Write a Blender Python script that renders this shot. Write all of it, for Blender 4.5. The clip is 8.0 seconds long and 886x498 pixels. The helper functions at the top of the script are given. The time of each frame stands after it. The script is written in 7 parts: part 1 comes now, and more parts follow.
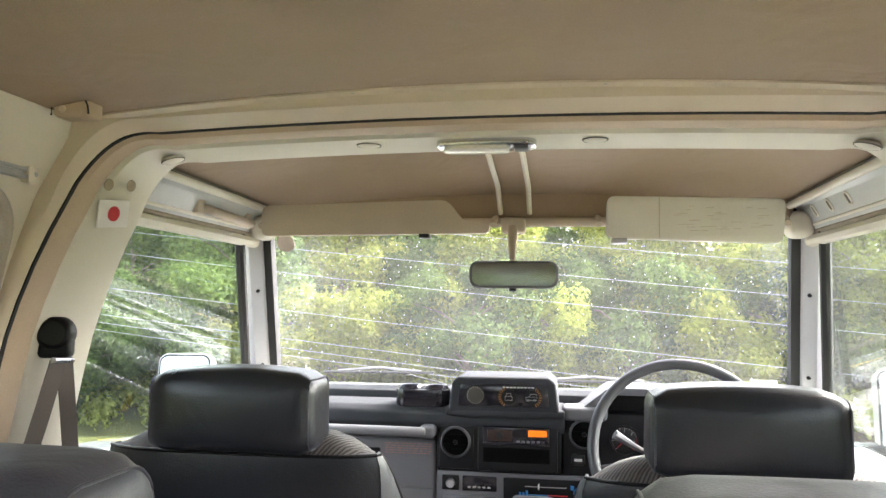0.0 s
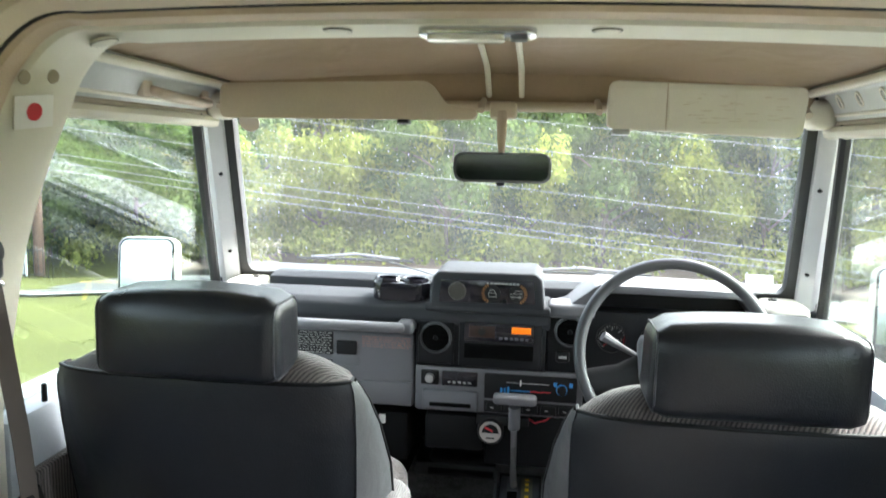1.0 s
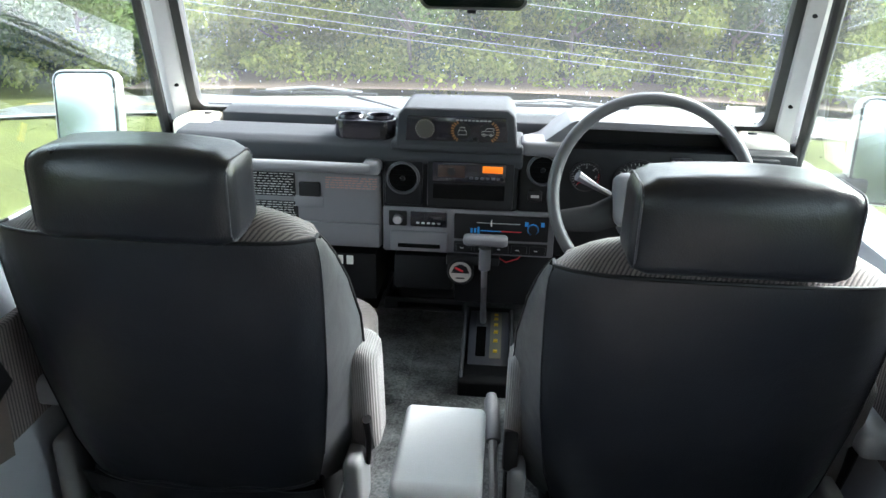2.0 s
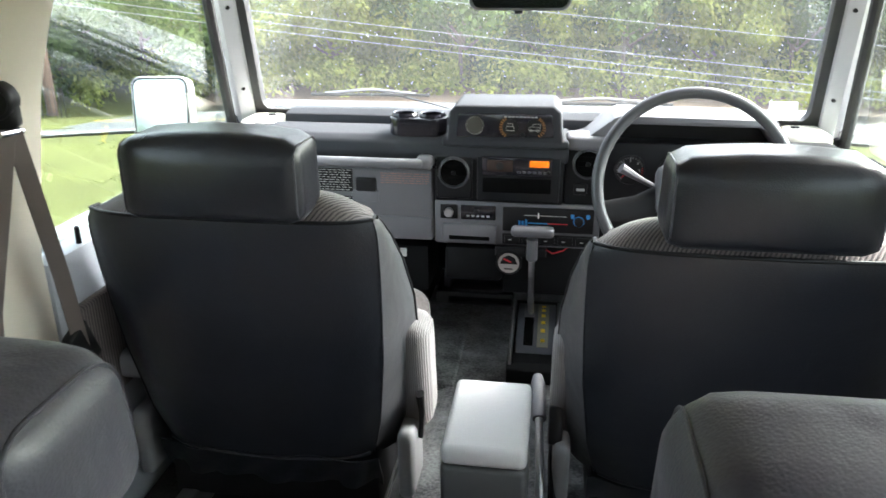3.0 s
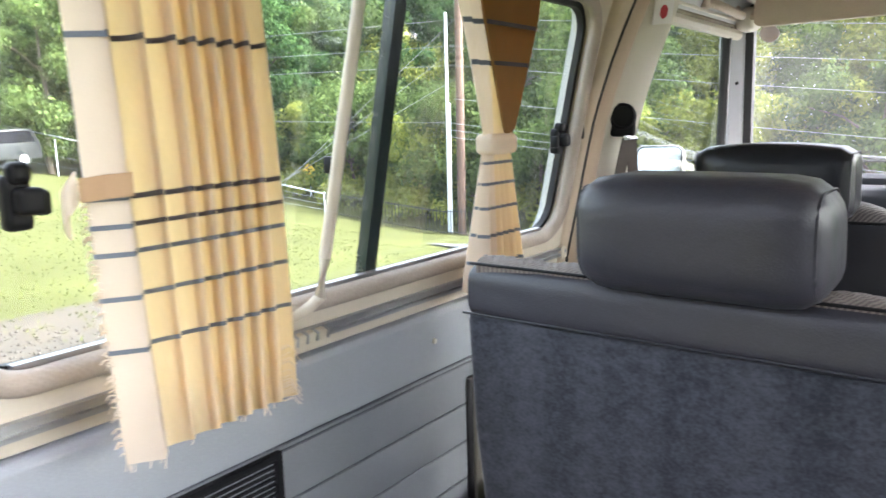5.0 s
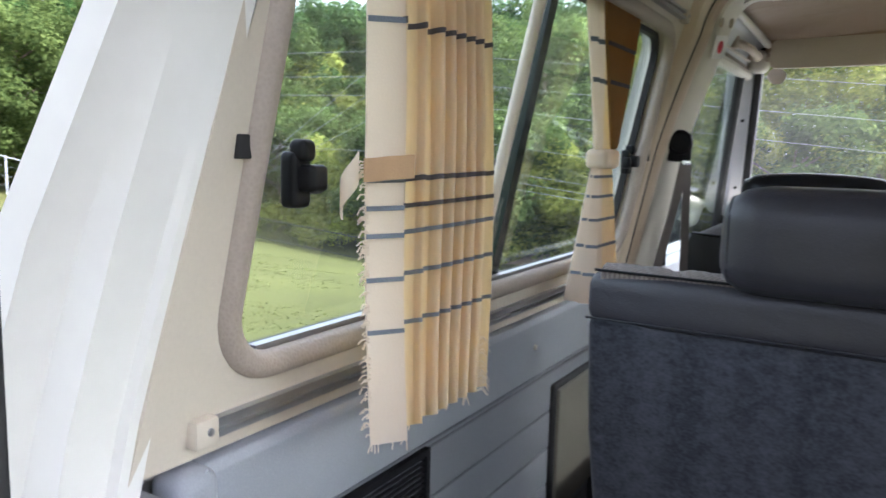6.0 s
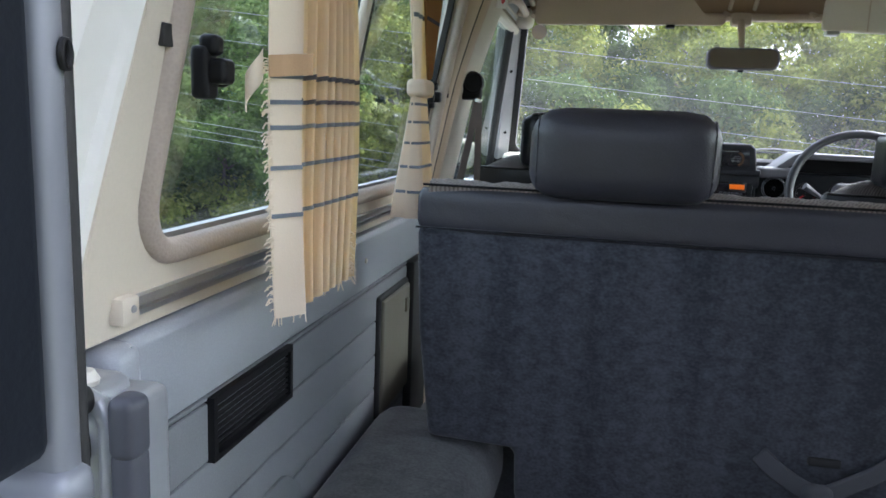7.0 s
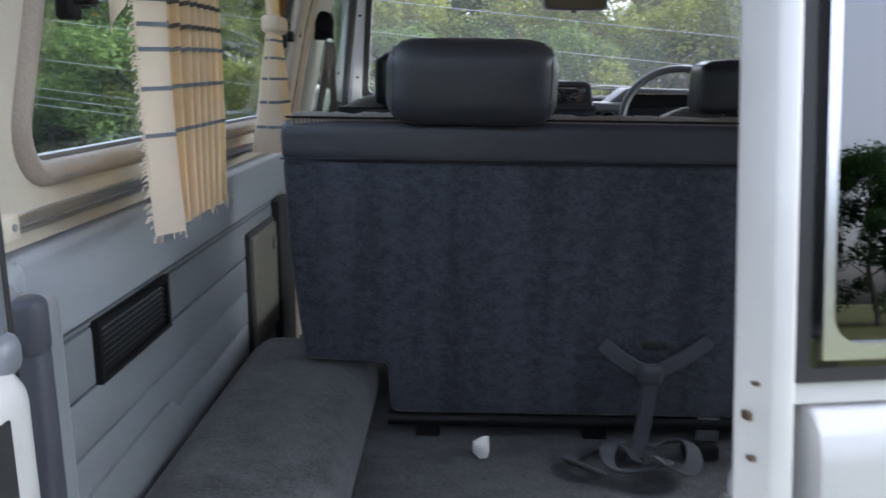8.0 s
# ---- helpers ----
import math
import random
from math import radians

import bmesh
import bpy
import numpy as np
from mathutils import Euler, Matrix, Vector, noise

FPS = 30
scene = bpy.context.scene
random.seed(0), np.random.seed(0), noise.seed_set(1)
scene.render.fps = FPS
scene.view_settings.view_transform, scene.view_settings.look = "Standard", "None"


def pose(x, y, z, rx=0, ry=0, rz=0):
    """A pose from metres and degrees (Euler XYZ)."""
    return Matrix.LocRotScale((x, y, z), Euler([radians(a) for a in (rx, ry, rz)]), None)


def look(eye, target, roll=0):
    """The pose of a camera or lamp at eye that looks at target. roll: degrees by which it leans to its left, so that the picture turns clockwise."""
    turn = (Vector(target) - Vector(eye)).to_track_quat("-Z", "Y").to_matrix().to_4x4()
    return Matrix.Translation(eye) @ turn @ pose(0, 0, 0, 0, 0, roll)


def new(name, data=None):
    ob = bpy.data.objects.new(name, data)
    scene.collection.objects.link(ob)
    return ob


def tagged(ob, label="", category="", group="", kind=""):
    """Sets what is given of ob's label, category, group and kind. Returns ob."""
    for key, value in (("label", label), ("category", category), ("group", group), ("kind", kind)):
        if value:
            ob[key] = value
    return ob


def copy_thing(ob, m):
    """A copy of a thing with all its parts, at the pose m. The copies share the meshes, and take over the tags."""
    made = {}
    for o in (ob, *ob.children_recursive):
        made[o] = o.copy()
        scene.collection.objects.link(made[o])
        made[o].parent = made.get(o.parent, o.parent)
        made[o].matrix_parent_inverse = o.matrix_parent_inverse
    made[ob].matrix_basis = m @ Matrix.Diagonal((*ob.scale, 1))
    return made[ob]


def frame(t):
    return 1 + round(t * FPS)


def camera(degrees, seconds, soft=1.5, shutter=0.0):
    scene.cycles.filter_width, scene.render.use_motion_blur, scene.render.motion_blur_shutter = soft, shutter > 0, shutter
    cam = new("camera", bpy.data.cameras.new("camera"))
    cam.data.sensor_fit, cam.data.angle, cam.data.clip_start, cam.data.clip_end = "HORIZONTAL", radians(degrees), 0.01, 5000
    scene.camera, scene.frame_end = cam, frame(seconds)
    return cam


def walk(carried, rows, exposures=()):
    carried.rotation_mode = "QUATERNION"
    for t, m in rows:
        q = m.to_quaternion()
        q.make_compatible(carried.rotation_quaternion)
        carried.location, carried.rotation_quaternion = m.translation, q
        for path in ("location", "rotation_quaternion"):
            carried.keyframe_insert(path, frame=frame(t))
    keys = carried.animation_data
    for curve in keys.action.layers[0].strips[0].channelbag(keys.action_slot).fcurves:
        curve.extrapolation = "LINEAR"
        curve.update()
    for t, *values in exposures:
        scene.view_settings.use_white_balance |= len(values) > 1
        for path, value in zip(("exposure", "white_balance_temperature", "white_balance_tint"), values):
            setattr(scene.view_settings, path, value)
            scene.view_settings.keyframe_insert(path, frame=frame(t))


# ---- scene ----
cam = camera(61.3, 8.0, shutter=0.2)
PATH = [
    (0, (0.11, 0.331, 1.519), (-0.206, 2.3, 1.667), 0.6),
    (0.5, (0.099, 0.355, 1.532), (-0.209, 2.328, 1.652), 1.4),
    (0.7, (0.07, 0.398, 1.583), (-0.218, 2.377, 1.556), 1.3),
    (1, (0.082, 0.481, 1.625), (-0.172, 2.446, 1.355), 1.3),
    (1.5, (0.07, 0.564, 1.658), (-0.082, 2.451, 1.012), 1.2),
    (1.7, (0.06, 0.577, 1.653), (-0.077, 2.443, 0.948), 1.3),
    (2.8, (0.082, 0.507, 1.652), (-0.137, 2.346, 0.895), 0.4),
    (3, (0.078, 0.477, 1.635), (-0.199, 2.328, 0.93), -0.2),
    (3.5, (0.059, 0.395, 1.554), (-0.458, 2.247, 1.005), -0.4),
    (4, (0.013, 0.306, 1.502), (-0.739, 2.095, 1.019), -1.0),
    (4.5, (0.001, 0.153, 1.483), (-0.998, 1.834, 1.06), -1.3),
    (5, (-0.081, 0.016, 1.473), (-1.257, 1.596, 1.128), -1.3),
    (5.2, (-0.102, -0.033, 1.474), (-1.321, 1.521, 1.159), -1.6),
    (5.5, (-0.228, -0.018, 1.467), (-1.461, 1.531, 1.162), -0.6),
    (5.65, (-0.284, -0.056, 1.459), (-1.480, 1.530, 1.166), 0.1),
    (5.85, (-0.302, -0.125, 1.449), (-1.400, 1.525, 1.172), 1.0),
    (6.05, (-0.288, -0.190, 1.437), (-1.245, 1.542, 1.184), 1.8),
    (6.3, (-0.257, -0.251, 1.418), (-1.075, 1.559, 1.189), 2.6),
    (6.5, (-0.284, -0.275, 1.404), (-1.023, 1.564, 1.136), 2.6),
    (7, (-0.361, -0.317, 1.382), (-0.764, 1.612, 1.043), 2.3),
    (7.5, (-0.367, -0.316, 1.364), (-0.721, 1.608, 0.948), 1.3),
    (8, (-0.361, -0.4, 1.345), (-0.385, 1.55, 0.903), 0.8),
]
EXPOSURES = [(0.0, 4.0, 6600, 14), (1.0, 3.9, 6200, 6), (1.5, 3.8, 6000, 6), (3.0, 3.95, 6300, 9), (3.5, 4.2, 6600, 13), (4.0, 4.4, 6500, 14), (4.5, 4.5, 6300, 12), (5.0, 3.75, 6250, 17), (5.2, 3.6, 6200, 17), (6.3, 2.9, 5850, 17), (7.0, 2.85, 5750, 13), (7.5, 2.9, 5750, 13), (8.0, 2.6, 5700, 14)]
walk(cam, [(t, look(eye, target, roll)) for t, eye, target, roll in PATH], EXPOSURES)

# ---- world and sun: bright overcast ----
world = bpy.data.worlds.new("sky")
scene.world = world
world.use_nodes = True
wn = world.node_tree
wn.nodes.clear()
sky = wn.nodes.new("ShaderNodeTexSky")
sky.sky_type, sky.sun_disc = "NISHITA", False
sky.sun_elevation, sky.sun_rotation = radians(40), radians(63)
sky.air_density, sky.dust_density, sky.ozone_density = 1.0, 6.0, 1.0
hsv = wn.nodes.new("ShaderNodeHueSaturation")
hsv.inputs["Saturation"].default_value = 0.35
bg = wn.nodes.new("ShaderNodeBackground")
bg.inputs["Strength"].default_value = 0.15
wo = wn.nodes.new("ShaderNodeOutputWorld")
wn.links.new(sky.outputs[0], hsv.inputs["Color"])
wn.links.new(hsv.outputs[0], bg.inputs["Color"])
wn.links.new(bg.outputs[0], wo.inputs["Surface"])
sun_data = bpy.data.lights.new("sun", "SUN")
sun_data.energy, sun_data.angle, sun_data.color = 0.95, radians(40), (1.0, 0.97, 0.92)
sun = new("sun", sun_data)
sun.matrix_world = look((17, 8.6, 16), (0, 0, 0))

# ---- materials ----
def node_mat(name):
    m = bpy.data.materials.new(name)
    m.use_nodes = True
    t = m.node_tree
    return m, t, t.nodes["Principled BSDF"], t.nodes["Material Output"]


def surf(name, col, rough=0.5, metal=0.0, var=0.15, scale=6.0, fine=180.0, bump=0.15, coat=0.0, spec=0.5, sheen=0.0,
         bump_dist=0.002, kind="noise", stretch=(1, 1, 1), stain=None, rnd=0.0, wave=0.0):
    """Paint, plastic, leather, cloth: a base colour that drifts at two scales, with fine relief."""
    m, t, p, out = node_mat(name)
    n, l = t.nodes, t.links
    tc = n.new("ShaderNodeTexCoord")
    mp = n.new("ShaderNodeMapping")
    mp.inputs["Scale"].default_value = stretch
    l.new(tc.outputs["Object"], mp.inputs[0])
    big = n.new("ShaderNodeTexNoise")
    big.inputs["Scale"].default_value, big.inputs["Detail"].default_value = scale, 5
    l.new(mp.outputs[0], big.inputs["Vector"])
    if kind == "leather":
        fin = n.new("ShaderNodeTexVoronoi")
        fin.inputs["Scale"].default_value = fine
        fo = fin.outputs["Distance"]
    else:
        fin = n.new("ShaderNodeTexNoise")
        fin.inputs["Scale"].default_value, fin.inputs["Detail"].default_value = fine, 3
        fo = fin.outputs["Fac"]
    l.new(mp.outputs[0], fin.inputs["Vector"])
    mixf = n.new("ShaderNodeMath")
    mixf.operation = "MULTIPLY_ADD"
    mixf.inputs[1].default_value, mixf.inputs[2].default_value = 0.3, 0.0
    l.new(fo, mixf.inputs[0])
    add = n.new("ShaderNodeMath")
    add.operation = "MULTIPLY_ADD"
    add.inputs[1].default_value = 0.7
    l.new(big.outputs["Fac"], add.inputs[0])
    l.new(mixf.outputs[0], add.inputs[2])
    ramp = n.new("ShaderNodeValToRGB")
    e = ramp.color_ramp.elements
    e[0].position, e[1].position = 0.25, 0.75
    e[0].color = (*[c * (1 - var) for c in col], 1)
    e[1].color = (*[min(1, c * (1 + var)) for c in col], 1)
    if stain:
        el = ramp.color_ramp.elements.new(0.34)
        el.color = (*[c * (1 - var * 0.5) for c in col], 1)
        e[0].color = (*stain, 1)
    l.new(add.outputs[0], ramp.inputs[0])
    src = ramp.outputs[0]
    if rnd:
        oi = n.new("ShaderNodeObjectInfo")
        hs = n.new("ShaderNodeHueSaturation")
        mr = n.new("ShaderNodeMapRange")
        mr.inputs["To Min"].default_value, mr.inputs["To Max"].default_value = 1 - rnd, 1 + rnd
        l.new(oi.outputs["Random"], mr.inputs["Value"])
        l.new(mr.outputs[0], hs.inputs["Value"])
        l.new(src, hs.inputs["Color"])
        src = hs.outputs[0]
    l.new(src, p.inputs["Base Color"])
    p.inputs["Metallic"].default_value = metal
    p.inputs["Coat Weight"].default_value = coat
    p.inputs["Specular IOR Level"].default_value = spec
    p.inputs["Sheen Weight"].default_value = sheen
    rr = n.new("ShaderNodeMapRange")
    rr.inputs["To Min"].default_value, rr.inputs["To Max"].default_value = max(0.02, rough - 0.08), min(1, rough + 0.1)
    l.new(big.outputs["Fac"], rr.inputs["Value"])
    l.new(rr.outputs[0], p.inputs["Roughness"])
    if bump:
        b = n.new("ShaderNodeBump")
        b.inputs["Strength"].default_value, b.inputs["Distance"].default_value = bump, bump_dist
        l.new(fo, b.inputs["Height"])
        l.new(b.outputs[0], p.inputs["Normal"])
        if wave:
            # slack and creases in the covering
            wv, wb = n.new("ShaderNodeTexNoise"), n.new("ShaderNodeBump")
            wv.inputs["Scale"].default_value, wv.inputs["Detail"].default_value, wv.inputs["Distortion"].default_value = 9.0, 2.5, 0.8
            l.new(mp.outputs[0], wv.inputs["Vector"])
            wb.inputs["Strength"].default_value, wb.inputs["Distance"].default_value = 0.6, wave
            l.new(wv.outputs["Fac"], wb.inputs["Height"])
            l.new(wb.outputs[0], b.inputs["Normal"])
    return m


def striped(name, c1, c2, scale, direction, rough=0.9, distort=1.5, bump=0.4):
    """Woven cloth with uneven diagonal stripes."""
    m, t, p, out = node_mat(name)
    n, l = t.nodes, t.links
    tc = n.new("ShaderNodeTexCoord")
    mp = n.new("ShaderNodeMapping")
    mp.inputs["Rotation"].default_value = [radians(a) for a in direction]
    l.new(tc.outputs["Object"], mp.inputs[0])
    w = n.new("ShaderNodeTexWave")
    w.inputs["Scale"].default_value, w.inputs["Distortion"].default_value = scale, distort
    w.inputs["Detail"].default_value, w.inputs["Detail Scale"].default_value = 2, 3
    l.new(mp.outputs[0], w.inputs["Vector"])
    f = n.new("ShaderNodeTexNoise")
    f.inputs["Scale"].default_value = 500
    l.new(tc.outputs["Object"], f.inputs["Vector"])
    s = n.new("ShaderNodeMath")
    s.operation = "MULTIPLY_ADD"
    s.inputs[1].default_value = 0.5
    l.new(f.outputs["Fac"], s.inputs[0])
    l.new(w.outputs["Fac"], s.inputs[2])
    r = n.new("ShaderNodeValToRGB")
    r.color_ramp.elements[0].position, r.color_ramp.elements[1].position = 0.3, 0.95
    r.color_ramp.elements[0].color, r.color_ramp.elements[1].color = (*c1, 1), (*c2, 1)
    l.new(s.outputs[0], r.inputs[0])
    l.new(r.outputs[0], p.inputs["Base Color"])
    p.inputs["Roughness"].default_value = rough
    p.inputs["Sheen Weight"].default_value = 0.2
    b = n.new("ShaderNodeBump")
    b.inputs["Strength"].default_value, b.inputs["Distance"].default_value = bump, 0.003
    l.new(s.outputs[0], b.inputs["Height"])
    l.new(b.outputs[0], p.inputs["Normal"])
    return m


def pane(name, tint=(0.9, 0.95, 0.92), rough=0.0, base=0.04, smear=0.0):
    """Thin clear glass: it lets light straight through, and mirrors by Fresnel."""
    m, t, p, out = node_mat(name)
    n, l = t.nodes, t.links
    n.remove(p)
    tr, gl, mx, lw = (n.new("ShaderNodeBsdfTransparent"), n.new("ShaderNodeBsdfGlossy"), n.new("ShaderNodeMixShader"), n.new("ShaderNodeLayerWeight"))
    lw.inputs["Blend"].default_value = 0.5
    pw, fr = n.new("ShaderNodeMath"), n.new("ShaderNodeMath")
    pw.operation, fr.operation = "POWER", "MULTIPLY_ADD"
    pw.inputs[1].default_value, fr.inputs[1].default_value, fr.inputs[2].default_value = 5.0, 1 - base, base
    l.new(lw.outputs["Facing"], pw.inputs[0])
    l.new(pw.outputs[0], fr.inputs[0])
    tr.inputs[0].default_value = (*tint, 1)
    gl.inputs["Roughness"].default_value = rough
    l.new(fr.outputs[0], mx.inputs[0])
    l.new(tr.outputs[0], mx.inputs[1])
    l.new(gl.outputs[0], mx.inputs[2])
    last = mx
    if smear:
        df, m2 = n.new("ShaderNodeBsdfTranslucent"), n.new("ShaderNodeMixShader")
        df.inputs[0].default_value = (0.85, 0.88, 0.9, 1)
        tc, ns, rp = n.new("ShaderNodeTexCoord"), n.new("ShaderNodeTexNoise"), n.new("ShaderNodeMapRange")
        ns.inputs["Scale"].default_value, ns.inputs["Detail"].default_value = 4, 6
        rp.inputs["From Min"].default_value, rp.inputs["From Max"].default_value = 0.35, 0.8
        rp.inputs["To Min"].default_value, rp.inputs["To Max"].default_value = smear * 0.6, smear
        l.new(tc.outputs["Object"], ns.inputs["Vector"])
        l.new(ns.outputs["Fac"], rp.inputs["Value"])
        l.new(rp.outputs[0], m2.inputs[0])
        l.new(mx.outputs[0], m2.inputs[1])
        l.new(df.outputs[0], m2.inputs[2])
        last = m2
    l.new(last.outputs[0], out.inputs["Surface"])
    return m


def glow(name, col, strength):
    m, t, p, out = node_mat(name)
    p.inputs["Base Color"].default_value = (*col, 1)
    p.inputs["Emission Color"].default_value = (*col, 1)
    p.inputs["Emission Strength"].default_value = strength
    p.inputs["Roughness"].default_value = 0.3
    return m


HEADLINER = surf("headliner_vinyl", (0.36, 0.265, 0.185), 0.7, wave=0.010, var=0.1, scale=3, fine=400, bump=0.25, bump_dist=0.0008, kind="leather")
CREAM = surf("cream_trim", (0.66, 0.59, 0.49), 0.5, var=0.08, scale=5, fine=300, bump=0.06, bump_dist=0.0005)
HOOP_CREAM = surf("tan_cream_trim", (0.64, 0.535, 0.41), 0.5, var=0.08, scale=5, fine=300, bump=0.08, bump_dist=0.0005)
TAN_TRIM = surf("tan_trim", (0.52, 0.40, 0.29), 0.55, var=0.08, scale=5, fine=350, bump=0.15, bump_dist=0.0006, kind="leather")
BEAD = surf("beige_bead_vinyl", (0.42, 0.355, 0.30), 0.55, var=0.12, scale=12, fine=300, bump=0.35, bump_dist=0.001, kind="leather")
PALE = surf("pale_door_trim", (0.66, 0.62, 0.53), 0.5, var=0.07, scale=5, fine=300, bump=0.06, bump_dist=0.0005)
VISOR_PALE = surf("pale_visor_label", (0.70, 0.665, 0.60), 0.6, var=0.06, scale=12, fine=200, bump=0.05)
VISOR = surf("visor_vinyl", (0.52, 0.435, 0.35), 0.6, var=0.08, scale=8, fine=350, bump=0.2, bump_dist=0.0008, kind="leather")
# white paint with its colour dimmed so daylight does not blow out the door
WHITE = surf("dimmed_body_white", (0.47, 0.465, 0.45), 0.3, var=0.06, scale=4, fine=60, bump=0.02, bump_dist=0.0005, coat=0.4)
OFFWHITE = surf("off_white_paint", (0.62, 0.60, 0.54), 0.35, var=0.05, scale=4, fine=60, bump=0.03, bump_dist=0.0005)
SCREEN_POST = surf("pale_grey_screen_post", (0.50, 0.51, 0.53), 0.35, var=0.06, scale=5, fine=90, bump=0.03, bump_dist=0.0005)
EDGE_GREY = surf("dark_edge_plastic", (0.052, 0.055, 0.070), 0.5, var=0.1, scale=6, fine=400, bump=0.15, bump_dist=0.0005)
# lit copy of the body white, lightened for daylight on the rear pillars
PILLAR_WHITE = surf("lit_cream_white", (0.86, 0.845, 0.80), 0.35, var=0.05, scale=3, fine=60, bump=0.03, bump_dist=0.0005)
BODY_GREY = surf("silver_grey_paint", (0.165, 0.175, 0.20), 0.4, metal=0.2, var=0.06, scale=5, fine=90, bump=0.03, bump_dist=0.0005)
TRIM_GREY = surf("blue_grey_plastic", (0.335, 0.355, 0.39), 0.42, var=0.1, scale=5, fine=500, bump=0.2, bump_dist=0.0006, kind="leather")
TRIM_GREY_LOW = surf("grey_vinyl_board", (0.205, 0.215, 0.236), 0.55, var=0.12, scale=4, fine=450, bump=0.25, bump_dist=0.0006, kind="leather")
VINYL = surf("black_vinyl", (0.0115, 0.0132, 0.0172), 0.31, spec=0.42, wave=0.004, var=0.25, scale=7, fine=420, bump=0.3, bump_dist=0.0007, kind="leather")
# lighter copy of VINYL: wear, plus side-window sheen put into the colour
VINYL_WORN_LIT = surf("worn_lit_vinyl_edge", (0.046, 0.048, 0.052), 0.38, spec=0.5, wave=0.006, var=0.25, scale=9, fine=420, bump=0.3, bump_dist=0.0007, kind="leather")
VINYL_GREY = surf("charcoal_vinyl", (0.043, 0.043, 0.053), 0.42, wave=0.008, var=0.18, scale=7, fine=420, bump=0.3, bump_dist=0.0007, kind="leather")
def nap(name, dark, light, streak, blotch):
    """Cut-pile carpet: brushed upright streaks, small blotches and short lying fibres."""
    m, t, p, out = node_mat(name)
    n, l = t.nodes, t.links
    tc = n.new("ShaderNodeTexCoord")
    total = None
    for scale, stretch, weight, detail in ((streak, (1, 1, 0.08), 0.40, 4), (blotch, (0.7, 1, 1), 0.28, 6), (260, (0.7, 0.7, 1), 0.32, 3)):
        mp, ns, ml = n.new("ShaderNodeMapping"), n.new("ShaderNodeTexNoise"), n.new("ShaderNodeMath")
        mp.inputs["Scale"].default_value = stretch
        ns.inputs["Scale"].default_value, ns.inputs["Detail"].default_value = scale, detail
        ml.operation = "MULTIPLY_ADD"
        ml.inputs[1].default_value, ml.inputs[2].default_value = weight, 0.0
        l.new(tc.outputs["Object"], mp.inputs[0])
        l.new(mp.outputs[0], ns.inputs["Vector"])
        l.new(ns.outputs["Fac"], ml.inputs[0])
        if total:
            l.new(total, ml.inputs[2])
        total = ml.outputs[0]
    r = n.new("ShaderNodeValToRGB")
    r.color_ramp.elements[0].position, r.color_ramp.elements[1].position = 0.40, 0.62
    r.color_ramp.elements[0].color, r.color_ramp.elements[1].color = (*dark, 1), (*light, 1)
    l.new(total, r.inputs[0])
    l.new(r.outputs[0], p.inputs["Base Color"])
    p.inputs["Roughness"].default_value = 1.0
    p.inputs["Specular IOR Level"].default_value = 0.05
    p.inputs["Sheen Weight"].default_value = 0.3
    b = n.new("ShaderNodeBump")
    b.inputs["Strength"].default_value, b.inputs["Distance"].default_value = 0.35, 0.002
    l.new(total, b.inputs["Height"])
    l.new(b.outputs[0], p.inputs["Normal"])
    return m


CARPET = nap("charcoal_carpet", (0.030, 0.033, 0.042), (0.082, 0.086, 0.104), 13, 70)
TUNNEL_MAT = nap("worn_grey_mat", (0.040, 0.042, 0.045), (0.250, 0.258, 0.265), 7, 24)
FLOOR_CARPET = nap("grey_floor_carpet", (0.020, 0.021, 0.024), (0.092, 0.093, 0.098), 5, 34)
CLOTH = striped("striped_seat_cloth", (0.034, 0.030, 0.031), (0.130, 0.112, 0.108), 62, (0, 0, 42), distort=0.5)
RIB_CLOTH = striped("ribbed_bench_cloth", (0.145, 0.121, 0.109), (0.265, 0.223, 0.200), 62, (0, 0, 42), distort=0.6)
BOLSTER = striped("pale_bolster_cloth", (0.085, 0.080, 0.081), (0.118, 0.112, 0.113), 90, (90, 0, 0))
PAD = surf("dash_pad_vinyl", (0.034, 0.036, 0.041), 0.8, spec=0.18, var=0.1, scale=6, fine=500, bump=0.3, bump_dist=0.0007, kind="leather")
DASH = surf("dash_grey_plastic", (0.115, 0.115, 0.126), 0.5, var=0.08, scale=6, fine=600, bump=0.15, bump_dist=0.0005)
DASH_DARK = surf("dash_dark_plastic", (0.008, 0.0085, 0.010), 0.42, spec=0.2, var=0.12, scale=6, fine=600, bump=0.15, bump_dist=0.0005)
BLACK = surf("black_plastic", (0.008, 0.008, 0.009), 0.45, spec=0.2, var=0.2, scale=9, fine=500, bump=0.1, bump_dist=0.0004)
GLOSS_BLACK = surf("gloss_black_plastic", (0.01, 0.01, 0.014), 0.12, var=0.1, scale=9, fine=200, bump=0.02, bump_dist=0.0003)
RUBBER = surf("black_rubber", (0.014, 0.014, 0.015), 0.6, var=0.2, scale=12, fine=300, bump=0.15, bump_dist=0.0006)
NAVY = surf("dark_navy_seal", (0.008, 0.010, 0.015), 0.5, spec=0.2, var=0.15, scale=8, fine=200, bump=0.2, bump_dist=0.001)
POST_SILVER = surf("silver_post_paint", (0.34, 0.355, 0.38), 0.32, metal=0.35, var=0.08, scale=7, fine=90, bump=0.03, bump_dist=0.0005)
GREEN_BLACK = surf("green_black_seal", (0.012, 0.022, 0.022), 0.25, var=0.2, scale=8, fine=200, bump=0.05, bump_dist=0.0005)
GLASS_EDGE = surf("ground_glass_edge", (0.35, 0.45, 0.42), 0.3, var=0.1, bump=0.05)
